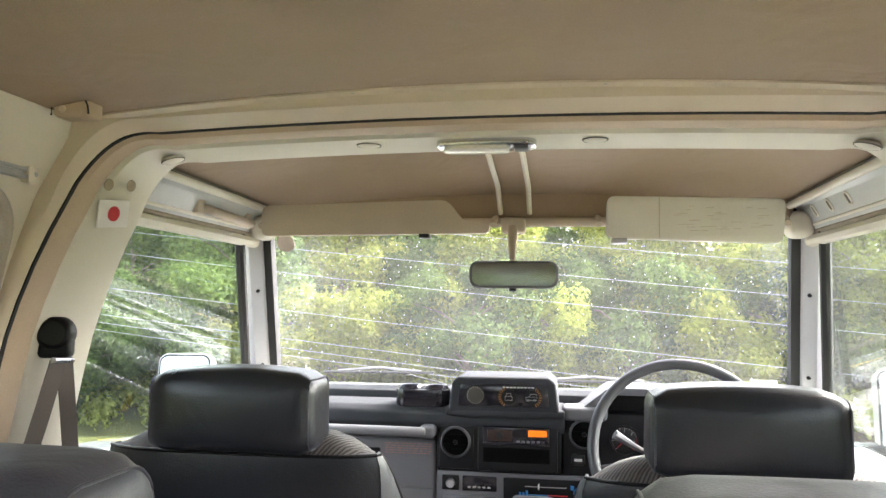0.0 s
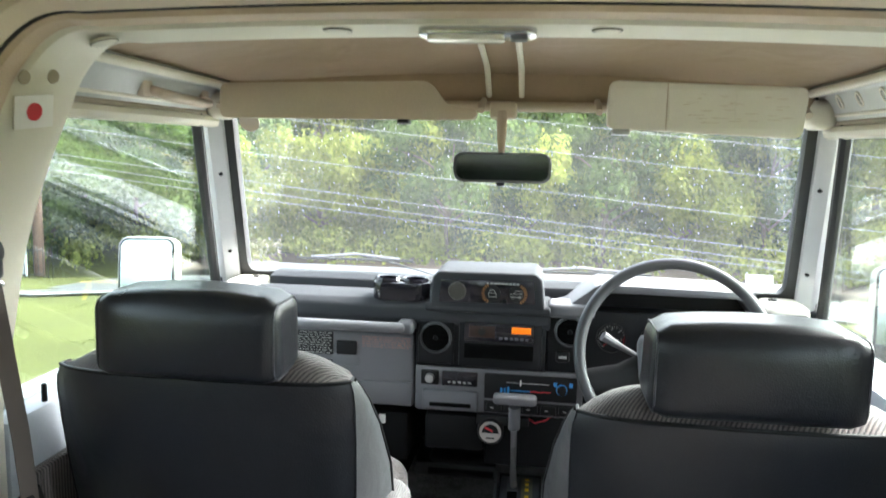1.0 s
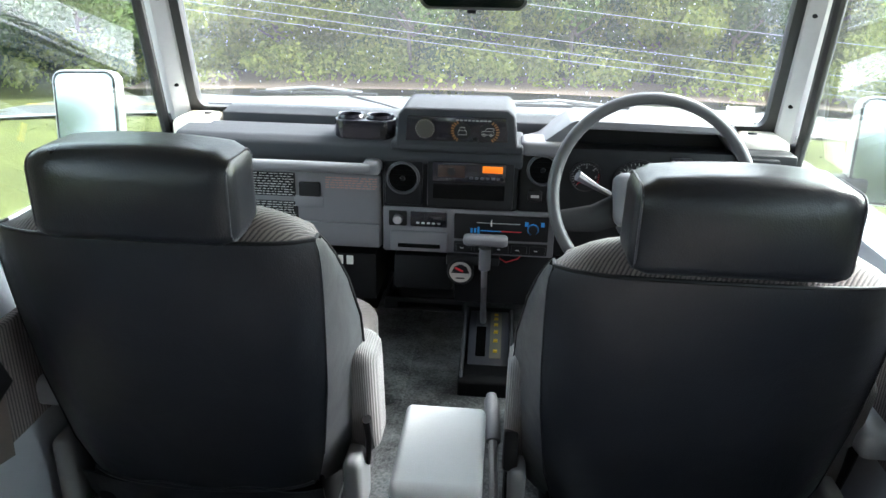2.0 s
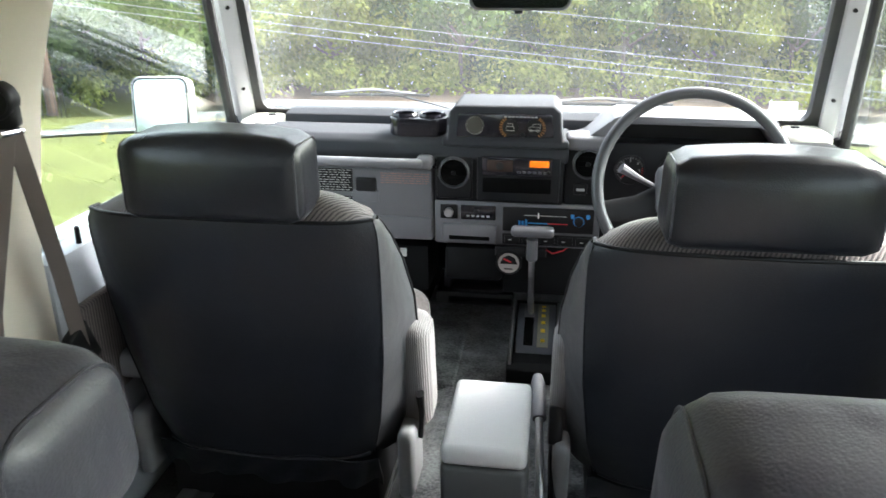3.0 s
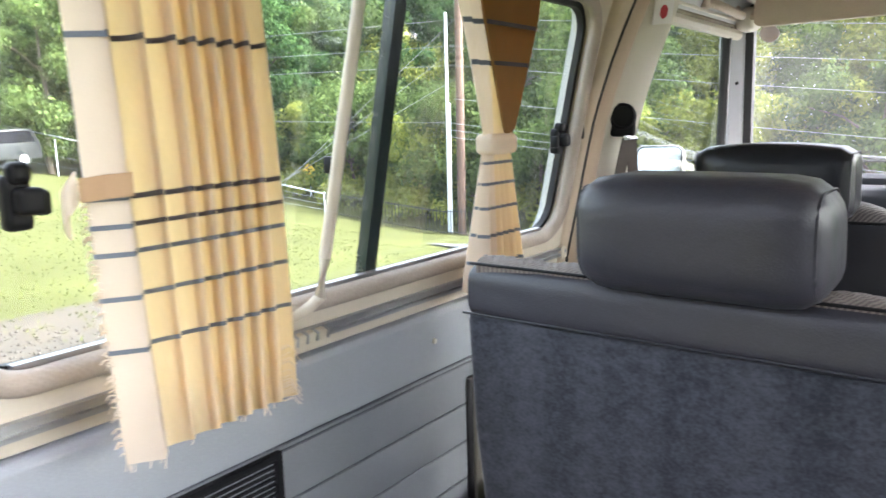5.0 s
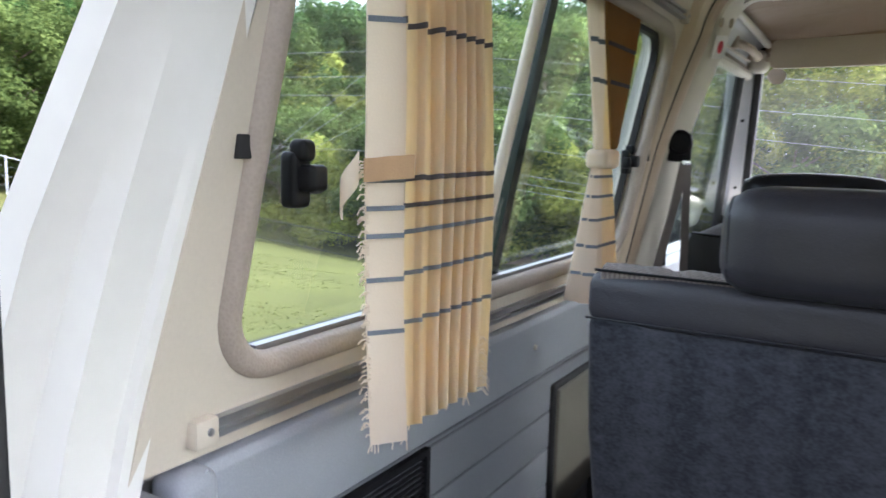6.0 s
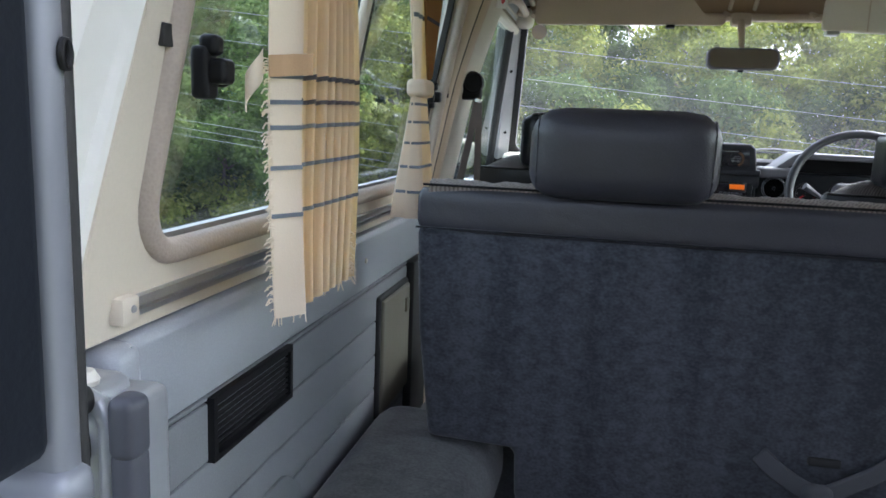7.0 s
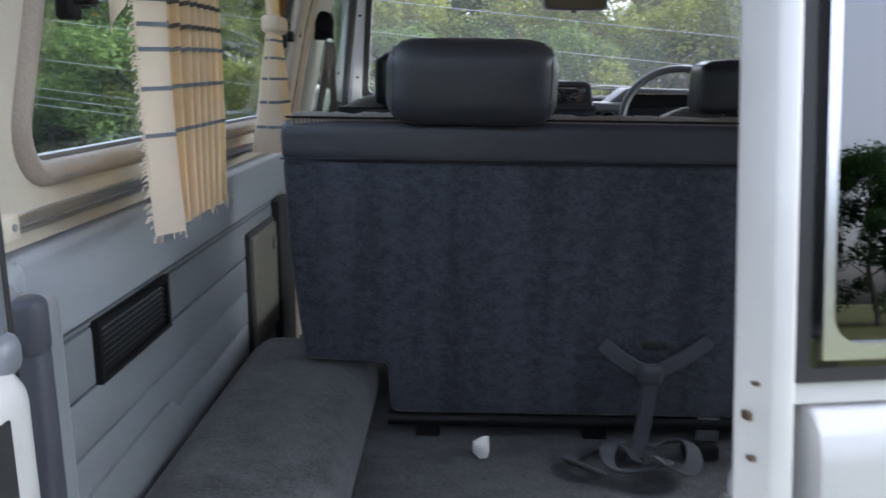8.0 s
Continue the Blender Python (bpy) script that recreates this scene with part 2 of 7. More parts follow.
HINGE_GREY = surf("pale_hinge_plastic", (0.20, 0.205, 0.215), 0.5, var=0.08, scale=9, fine=400, bump=0.1)
# matt, a little darker than BLACK, for parts low under the dashboard
HOLE_BLACK = surf("under_dash_near_black", (0.006, 0.006, 0.007), 0.7, var=0.2, scale=9, fine=300, bump=0.1, spec=0.2)
# near-black colour stands in for the darkness inside slots, bowls and gaps
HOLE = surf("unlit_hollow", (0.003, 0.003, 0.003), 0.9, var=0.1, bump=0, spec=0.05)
BOX_GREY = surf("grey_box_plastic", (0.062, 0.066, 0.068), 0.45, var=0.1, scale=6, fine=500, bump=0.15, bump_dist=0.0005)
FLAP = surf("pale_grey_flap", (0.18, 0.19, 0.205), 0.6, var=0.12, scale=6, fine=300, bump=0.2, bump_dist=0.0006)
PRIVACY_GLASS = pane("dark_rear_door_glass", (0.10, 0.13, 0.14), base=0.15)
CHROME = surf("chrome", (0.62, 0.63, 0.65), 0.22, metal=1.0, var=0.04, scale=20, fine=120, bump=0.02, bump_dist=0.0003)
RIM_GREY = surf("dark_grey_rim", (0.045, 0.047, 0.052), 0.42, var=0.1, scale=9, fine=500, bump=0.12, bump_dist=0.0004)
STEEL = surf("dull_steel", (0.45, 0.45, 0.46), 0.4, metal=1.0, var=0.12, scale=20, fine=200, bump=0.05, bump_dist=0.0004)
MIRROR = surf("mirror_silver", (0.46, 0.49, 0.50), 0.05, metal=1.0, var=0.01, scale=4, fine=20, bump=0)
BELT = surf("grey_belt_webbing", (0.095, 0.078, 0.070), 0.8, var=0.12, scale=10, fine=700, bump=0.4, bump_dist=0.0008)
BELT_DARK = surf("dark_belt_webbing", (0.055, 0.057, 0.067), 0.8, var=0.15, scale=10, fine=700, bump=0.4, bump_dist=0.0008)
CURTAIN_MAT = surf("cream_curtain_cloth", (0.90, 0.82, 0.67), 0.9, var=0.08, scale=10, fine=600, bump=0.5, bump_dist=0.001, sheen=0.2, stretch=(1, 1, 0.3))
LINING = surf("orange_curtain_lining", (0.40, 0.25, 0.10), 0.9, var=0.12, scale=10, fine=600, bump=0.5, bump_dist=0.001, stretch=(1, 1, 0.3))
TAN = surf("tan_tie_cloth", (0.52, 0.34, 0.19), 0.9, var=0.1, scale=10, fine=600, bump=0.4, bump_dist=0.001)
HEM = surf("undyed_curtain_hem", (0.86, 0.79, 0.70), 0.9, var=0.06, scale=10, fine=600, bump=0.5, bump_dist=0.001)
STRIPE = surf("dark_thread", (0.085, 0.08, 0.085), 0.9, var=0.2, scale=30, fine=600, bump=0.3)
STRIPE_BLUE = surf("blue_grey_thread", (0.16, 0.185, 0.22), 0.9, var=0.2, scale=30, fine=600, bump=0.3)
PAPER = surf("paper_white", (0.78, 0.76, 0.73), 0.7, var=0.05, bump=0.05)
RED = surf("red_print", (0.55, 0.02, 0.03), 0.6, var=0.1, bump=0)
YELLOW = surf("yellow_print", (0.75, 0.5, 0.02), 0.6, var=0.1, bump=0)
INK = surf("grey_print", (0.36, 0.36, 0.35), 0.6, var=0.1, bump=0)
FAINT_ORANGE = surf("faded_red_print", (0.30, 0.15, 0.12), 0.6, var=0.1, bump=0)
RAIL_PAINT = surf("grey_white_paint", (0.43, 0.44, 0.43), 0.35, var=0.08, scale=5, fine=80, bump=0.03, bump_dist=0.0005)
SEAL_TAN = surf("tan_woven_seal", (0.30, 0.255, 0.20), 0.75, var=0.2, scale=30, fine=500, bump=0.3, bump_dist=0.0008)
PLUG_TAN = surf("dull_tan_plastic", (0.34, 0.28, 0.20), 0.6, var=0.1, scale=20, fine=300, bump=0.05)
DIAL_PALE = surf("gauge_face", (0.42, 0.40, 0.38), 0.4, var=0.1, scale=40, bump=0)
DIAL_GREY = surf("altimeter_face", (0.040, 0.038, 0.031), 0.5, var=0.2, scale=40, bump=0)
TAPE_BROWN = surf("smoked_tape_window", (0.035, 0.022, 0.018), 0.15, var=0.1, bump=0)
ORANGE_PRINT = surf("orange_print", (0.22, 0.095, 0.02), 0.6, var=0.1, bump=0)
BLUE_PRINT = surf("blue_print", (0.03, 0.22, 0.55), 0.6, var=0.1, bump=0)
OLIVE = surf("olive_plastic", (0.16, 0.15, 0.12), 0.5, var=0.12, scale=6, fine=400, bump=0.1)
ORANGE_LCD = glow("orange_display", (1.0, 0.20, 0.005), 0.035)
LAMP_LENS = surf("clear_lamp_lens", (0.75, 0.73, 0.68), 0.15, var=0.05, bump=0.1, coat=0.3)
SCREEN_GLASS = pane("windscreen_glass", (0.95, 0.97, 0.96), smear=0.013)
SIDE_GLASS = pane("side_window_glass", (0.88, 0.94, 0.91), base=0.075, smear=0.010)
REAR_GLASS = pane("tinted_rear_glass", (0.93, 0.98, 0.96), smear=0.012)
DROP = surf("water_drop", (0.9, 0.92, 0.92), 0.05, var=0.02, bump=0, spec=1.0)
GRASS_MAT = surf("lawn", (0.058, 0.062, 0.020), 0.95, var=0.45, scale=0.6, fine=30, bump=0.6, bump_dist=0.03, spec=0.1, stain=(0.20, 0.18, 0.08))
ASPHALT = surf("wet_asphalt", (0.055, 0.056, 0.06), 0.6, var=0.25, scale=2, fine=80, bump=0.3)
PAINT_WHITE = surf("road_paint_white", (0.7, 0.7, 0.66), 0.7, var=0.15, scale=3, fine=60, bump=0.1)
PAINT_YELLOW = surf("road_paint_yellow", (0.7, 0.45, 0.05), 0.7, var=0.15, scale=3, fine=60, bump=0.1)
EARTH = surf("red_clay_bank", (0.085, 0.056, 0.034), 0.95, var=0.4, scale=0.7, fine=14, bump=0.6, bump_dist=0.05)
EARTH_PALE = surf("pale_trodden_earth", (0.044, 0.034, 0.024), 0.95, var=0.35, scale=3, fine=60, bump=0.7, bump_dist=0.01)
STONE = surf("gravel_stone", (0.046, 0.039, 0.032), 0.9, var=0.4, scale=14, fine=80, bump=0.3, bump_dist=0.003)
CAR_GREY = surf("dark_grey_car_paint", (0.025, 0.027, 0.03), 0.45, var=0.05, coat=0.5, bump=0)
BARK = surf("bark", (0.12, 0.095, 0.07), 0.9, var=0.4, scale=3, fine=25, bump=0.8, bump_dist=0.02, stretch=(1, 1, 0.25))
POLE_WOOD = surf("creosoted_pole", (0.10, 0.06, 0.045), 0.85, var=0.3, scale=2, fine=30, bump=0.5, bump_dist=0.01, stretch=(1, 1, 0.2))
GALV = surf("galvanised_steel", (0.62, 0.66, 0.70), 0.45, metal=0.4, var=0.1, scale=3, fine=40, bump=0.05)
WIRE = surf("power_line", (0.30, 0.31, 0.32), 0.5, var=0.05, bump=0)
IRON = surf("black_iron", (0.02, 0.02, 0.022), 0.5, var=0.2, bump=0.1)


def leaf_mat(name, col, col2):
    m, t, p, out = node_mat(name)
    n, l = t.nodes, t.links
    g = n.new("ShaderNodeNewGeometry")
    r = n.new("ShaderNodeValToRGB")
    r.color_ramp.elements[0].color, r.color_ramp.elements[1].color = (*col, 1), (*col2, 1)
    oi = n.new("ShaderNodeObjectInfo")
    mr = n.new("ShaderNodeMapRange")
    mr.inputs["To Min"].default_value, mr.inputs["To Max"].default_value = 0.65, 1.45
    h = n.new("ShaderNodeHueSaturation")
    l.new(g.outputs["Random Per Island"], r.inputs[0])
    l.new(oi.outputs["Random"], mr.inputs["Value"])
    l.new(mr.outputs[0], h.inputs["Value"])
    l.new(r.outputs[0], h.inputs["Color"])
    l.new(h.outputs[0], p.inputs["Base Color"])
    p.inputs["Roughness"].default_value = 0.8
    p.inputs["Specular IOR Level"].default_value = 0.06
    tl, mx = n.new("ShaderNodeBsdfTranslucent"), n.new("ShaderNodeMixShader")
    mx.inputs[0].default_value = 0.5
    l.new(h.outputs[0], tl.inputs[0])
    l.new(p.outputs[0], mx.inputs[1])
    l.new(tl.outputs[0], mx.inputs[2])
    l.new(mx.outputs[0], out.inputs["Surface"])
    return m


LEAF_GREEN = leaf_mat("green_leaves", (0.050, 0.082, 0.026), (0.12, 0.165, 0.050))
LEAF_YELLOW = leaf_mat("yellow_green_leaves", (0.125, 0.155, 0.034), (0.27, 0.288, 0.066))
BLADE = leaf_mat("grass_blade", (0.062, 0.074, 0.020), (0.110, 0.118, 0.040))
LEAF_DARK = leaf_mat("dark_leaves", (0.030, 0.066, 0.024), (0.075, 0.135, 0.040))

# ---- mesh helpers ----
def thing(name, label="", category="", group="", kind=""):
    return tagged(new(name), label, category, group, kind)


def part(name, bm, material, parent=None, label="", kind="", sharp=38):
    me = bpy.data.meshes.new(name)
    bm.normal_update()
    bm.to_mesh(me)
    bm.free()
    me.materials.append(material)
    me.shade_smooth()
    me.set_sharp_from_angle(angle=radians(sharp))
    ob = new(name, me)
    ob.parent = parent
    return tagged(ob, label=label, kind=kind)


def mesh_part(name, verts, faces, material, parent=None, label="", smooth=True):
    me = bpy.data.meshes.new(name)
    me.from_pydata(verts, [], faces)
    me.materials.append(material)
    if smooth:
        me.shade_smooth()
        me.set_sharp_from_angle(angle=radians(38))
    ob = new(name, me)
    ob.parent = parent
    return tagged(ob, label=label)


def box(x0, x1, y0, y1, z0, z1, r=0.0, seg=2, m=None, bm=None):
    """A box with rounded edges; several may go into one bmesh."""
    b = bmesh.new()
    bmesh.ops.create_cube(b, size=1)
    for v in b.verts:
        v.co = Vector(((x0 + x1) / 2 + v.co.x * (x1 - x0), (y0 + y1) / 2 + v.co.y * (y1 - y0), (z0 + z1) / 2 + v.co.z * (z1 - z0)))
    if r > 0:
        bmesh.ops.bevel(b, geom=list(b.edges), offset=min(r, 0.49 * min(abs(x1 - x0), abs(y1 - y0), abs(z1 - z0))), segments=seg, profile=0.5, affect="EDGES")
    if m is not None:
        b.transform(m)
    return join(bm, b)


def join(bm, b):
    if bm is None:
        return b
    me = bpy.data.meshes.new("tmp")
    b.to_mesh(me)
    b.free()
    bm.from_mesh(me)
    bpy.data.meshes.remove(me)
    return bm


def prism(pts, axis, a, b_, r=0.0, seg=2, bm=None):
    """A closed outline pushed along an axis from a to b_. Outline coordinates are the other two axes in xyz order."""
    b = bmesh.new()
    def at(p, d):
        q = list(p)
        q.insert("xyz".index(axis), d)
        return q
    lo = [b.verts.new(at(p, a)) for p in pts]
    hi = [b.verts.new(at(p, b_)) for p in pts]
    n = len(pts)
    b.faces.new(lo)
    b.faces.new(hi[::-1])
    for i in range(n):
        b.faces.new((lo[i], hi[i], hi[(i + 1) % n], lo[(i + 1) % n]))
    bmesh.ops.recalc_face_normals(b, faces=b.faces)
    if r:
        bmesh.ops.bevel(b, geom=list(b.edges), offset=r, segments=seg, profile=0.5, affect="EDGES", clamp_overlap=True)
    return join(bm, b)


def rrect(x0, x1, y0, y1, r, n=5):
    """A rounded rectangle's outline, counter-clockwise."""
    out = []
    for cx, cy, a0 in ((x1 - r, y1 - r, 0), (x0 + r, y1 - r, 90), (x0 + r, y0 + r, 180), (x1 - r, y0 + r, 270)):
        for k in range(n + 1):
            a = radians(a0 + 90 * k / n)
            out.append((cx + r * math.cos(a), cy + r * math.sin(a)))
    return out


def tube(pts, r, seg=10, bm=None, closed=False, flat=1.0, up=(0, 0, 1)):
    """A round bar along points; flat squeezes it towards a strap."""
    b = bmesh.new()
    pts = [Vector(p) for p in pts]
    rings = []
    for i, p in enumerate(pts):
        if closed:
            d = pts[(i + 1) % len(pts)] - pts[i - 1]
        else:
            d = pts[min(i + 1, len(pts) - 1)] - pts[max(i - 1, 0)]
        d.normalize()
        u = Vector(up)
        if abs(d.dot(u)) > 0.95:
            u = Vector((1, 0, 0))
        s = d.cross(u).normalized()
        w = s.cross(d)
        rad = r(i / max(1, len(pts) - 1)) if callable(r) else r
        rings.append([b.verts.new(p + rad * (math.cos(a) * s + flat * math.sin(a) * w)) for a in [2 * math.pi * k / seg for k in range(seg)]])
    n = len(rings)
    for i in range(n if closed else n - 1):
        A, B = rings[i], rings[(i + 1) % n]
        for k in range(seg):
            b.faces.new((A[k], A[(k + 1) % seg], B[(k + 1) % seg], B[k]))
    if not closed:
        b.faces.new(rings[0])
        b.faces.new(rings[-1][::-1])
    bmesh.ops.recalc_face_normals(b, faces=b.faces)
    return join(bm, b)


def lathe(profile, seg=32, m=None, bm=None):
    """A turned form about its z axis from (radius, height) pairs."""
    b = bmesh.new()
    rings = [[b.verts.new((r * math.cos(2 * math.pi * k / seg), r * math.sin(2 * math.pi * k / seg), h)) for k in range(seg)] for r, h in profile]
    for A, B in zip(rings, rings[1:]):
        for k in range(seg):
            b.faces.new((A[k], A[(k + 1) % seg], B[(k + 1) % seg], B[k]))
    if profile[0][0] > 1e-4:
        b.faces.new(rings[0][::-1])
    if profile[-1][0] > 1e-4:
        b.faces.new(rings[-1])
    bmesh.ops.remove_doubles(b, verts=b.verts, dist=1e-6)
    bmesh.ops.recalc_face_normals(b, faces=b.faces)
    if m is not None:
        b.transform(m)
    return join(bm, b)


def sheet(fn, us, vs, thick=0.0, normal=None, bm=None):
    """A curved sheet fn(u, v) -> point, with its thickness pushed along a fixed way."""
    b = bmesh.new()
    g = [[b.verts.new(fn(u, v)) for v in vs] for u in us]
    for i in range(len(us) - 1):
        for j in range(len(vs) - 1):
            b.faces.new((g[i][j], g[i + 1][j], g[i + 1][j + 1], g[i][j + 1]))
    if thick:
        top = list(b.faces)
        ret = bmesh.ops.extrude_face_region(b, geom=top)
        mv = [v for v in ret["geom"] if isinstance(v, bmesh.types.BMVert)]
        bmesh.ops.translate(b, verts=mv, vec=Vector(normal) * thick)
    bmesh.ops.recalc_face_normals(b, faces=b.faces)
    return join(bm, b)


def spread(a, b_, n):
    return [a + (b_ - a) * i / n for i in range(n + 1)]


def holed(outer, inner, n, place, depth):
    """A plate with a rounded opening: outer (u0,u1,v0,v1), inner (u0,u1,v0,v1,r); place(u, v, d) gives the point at depth d."""
    u0, u1, v0, v1 = outer
    i0, i1, j0, j1, r = inner
    loop = rrect(i0, i1, j0, j1, r, n)
    out = []
    for q, (cu, cv) in enumerate(((u1, v1), (u0, v1), (u0, v0), (u1, v0))):
        for k in range(n + 1):
            p = loop[q * (n + 1) + k]
            horiz = (k < n / 2) if q % 2 == 0 else (k > n / 2)
            if abs(k - n / 2) < 0.6 and k == n // 2:
                out.append((cu, cv))
            elif horiz:
                out.append((cu, p[1]))
            else:
                out.append((p[0], cv))
    b = bmesh.new()
    rows = []
    for pts, d in ((out, 0), (loop, 0), (loop, depth), (out, depth)):
        rows.append([b.verts.new(place(u, v, d)) for u, v in pts])
    N = len(loop)
    for A, B in zip(rows, rows[1:] + rows[:1]):
        for k in range(N):
            q = (k + 1) % N
            if (A[k].co - A[q].co).length < 1e-7 and (B[k].co - B[q].co).length < 1e-7:
                continue
            b.faces.new((A[k], A[q], B[q], B[k]))
    bmesh.ops.remove_doubles(b, verts=b.verts, dist=1e-6)
    bmesh.ops.recalc_face_normals(b, faces=b.faces)
    return b


def text_part(s, size, m, material, parent, name="lettering", align="CENTER"):
    cu = bpy.data.curves.new("txt", "FONT")
    cu.body, cu.size, cu.align_x, cu.align_y, cu.extrude = s, size, align, "CENTER", 0.0002
    ob = bpy.data.objects.new("txt", cu)
    me = bpy.data.meshes.new_from_object(ob)
    bpy.data.objects.remove(ob)
    me.transform(m)
    me.materials.clear()
    me.materials.append(material)
    o = new(name, me)
    o.parent = parent
    return o


def side_x(z):
    """Half width of the inner side wall at height z: upright to the belt line, then leaning in."""
    return 0.755 - max(0.0, z - 1.2) * 0.2


FACE = lambda x, y, z, tilt=0: pose(x, y, z, 90 + tilt, 0, 0)   # a dial or label that faces the rear of the car

# ---- the vehicle's shell ----
def glazing(ob):
    ob.visible_shadow = False
    return ob


Y_B, Y_A = 1.34, 2.15
FLOOR_Z, FRONT_FLOOR_Z = 0.72, 0.60


def wall_place(side):
    return lambda y, z, d: (side * (side_x(z) + d), y, z)


def side_wall(side, name):
    """Rear side wall: cream window surround, grey boards below, outer skin."""
    w = thing(name, "cream upper trim over blue-grey lower panels of the vehicle's rear side", "wall", kind="structure")
    pl = wall_place(side)
    part("window_surround", holed((0.165, Y_B + 0.02, 1.19, 1.80), (0.246, 1.271, 1.260, 1.665, 0.055), 6, lambda y, z, d: pl(y + (0.15 * (z - 1.2) if y < 0.17 else 0.04 * (z - 1.26) if y < 0.35 else 0.0), z, d), 0.03), CREAM, w)
    # raised flange round the opening
    part("window_bead", tube([pl(y + (0.04 * (z - 1.26) if y < 0.35 else 0.0), z, 0.003) for y, z in rrect(0.241, 1.277, 1.253, 1.671, 0.062, 8)], 0.0125, 12, closed=True, up=(1, 0, 0)), BEAD, w, "rounded beige vinyl bead round the window")
    # outer skin
    o = holed((0.165, Y_B + 0.16, 1.17, 1.84), (0.232, 1.297, 1.246, 1.680, 0.05), 6, lambda y, z, d: pl(y + (0.15 * (z - 1.2) if y < 0.17 else 0.04 * (z - 1.26) if y < 0.35 else 0.0), z, d + 0.032), 0.03)
    part("outer_skin", o, WHITE, w, "white painted outer skin")
    part("lower_skin", box(*sorted((side * 0.79, side * 0.83)), 0.06, 1.50, 0.45, 1.18, 0.01), WHITE, w, "white painted lower skin")
    # ledge panel below the window, leaning slightly
    s = side
    pts = [(s * 0.775, 1.190), (s * 0.748, 1.186), (s * 0.743, 1.178), (s * 0.748, 1.090), (s * 0.775, 1.090)]
    b = prism(pts, "y", 0.228, Y_B - 0.02, 0.002)
    part("ledge_panel", b, TRIM_GREY, w, "smooth blue-grey plastic ledge panel")
    # lower boards with pressed grooves
    zs = [1.086, 1.078, 1.010, 0.945, 0.880, 0.795, 0.715]
    for i, (a, c) in enumerate(zip(zs, zs[1:])):
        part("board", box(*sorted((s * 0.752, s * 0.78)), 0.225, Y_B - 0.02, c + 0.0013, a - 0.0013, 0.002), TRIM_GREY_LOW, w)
    part("backing", box(*sorted((s * 0.7555, s * 0.785)), 0.225, Y_B - 0.01, 0.70, 1.092), EDGE_GREY, w)
    return w


side_wall(-1, "wall_left")
side_wall(1, "wall_right")

# windows of the rear sides
def rear_window(side, name):
    w = thing(name, "long sliding rear side window with black centre seal and cream rail", "window", kind="structure")
    g = lambda y, z, d: (side * (side_x(z) + 0.022 + d), y, z)
    def quad(y0, y1, z0, z1, d, th):
        b = bmesh.new()
        bmesh.ops.create_cube(b, size=1)
        for v in b.verts:
            y, z = (y0 if v.co.y < 0 else y1), (z0 if v.co.z < 0 else z1)
            v.co = Vector(g(y, z, d + (th if v.co.x > 0 else 0)))
        bmesh.ops.recalc_face_normals(b, faces=b.faces)
        return b
    glazing(part("pane", quad(0.240, 0.775, 1.252, 1.670, 0.0, 0.003), REAR_GLASS, w, "lightly tinted glass pane"))
    glazing(part("pane", quad(0.760, 1.275, 1.252, 1.670, 0.012, 0.003), REAR_GLASS, w, "lightly tinted glass pane"))
    part("centre_seal", quad(0.750, 0.772, 1.256, 1.668, -0.003, 0.018), GREEN_BLACK, w, "green-black centre seal")
    part("glass_edge", quad(0.7725, 0.7760, 1.258, 1.666, 0.004, 0.006), GLASS_EDGE, w, "pale ground glass edge")
    fr = holed((0.247, 1.271, 1.262, 1.663), (0.253, 1.260, 1.268, 1.655, 0.045), 6, lambda y, z, d: g(y, z, d - 0.004), 0.012)
    part("channel", fr, RUBBER, w, "black window channel")
    part("sill_strip", quad(0.29, 1.222, 1.262, 1.270, -0.012, 0.01), STEEL, w, "worn aluminium sliding channel")
    # cream pull bar that stands before the glass
    zz = spread(1.262, 1.66, 8)
    path = [(side * (side_x(1.24) - 0.006), 0.590, 1.243), (side * (side_x(1.25) - 0.012), 0.616, 1.250)] + [(side * (side_x(z) - 0.012), 0.636 + 0.05 * (z - 1.26), z) for z in zz]
    part("pull_bar", tube(path, 0.0075, 10), CREAM, w, "cream painted upright bar")
    part("pull_bar_clip", box(*sorted((side * 0.718, side * 0.700)), 0.640, 0.654, 1.412, 1.432, 0.002), BLACK, w)
    return w


rear_window(-1, "window_1")
rear_window(1, "window_2")

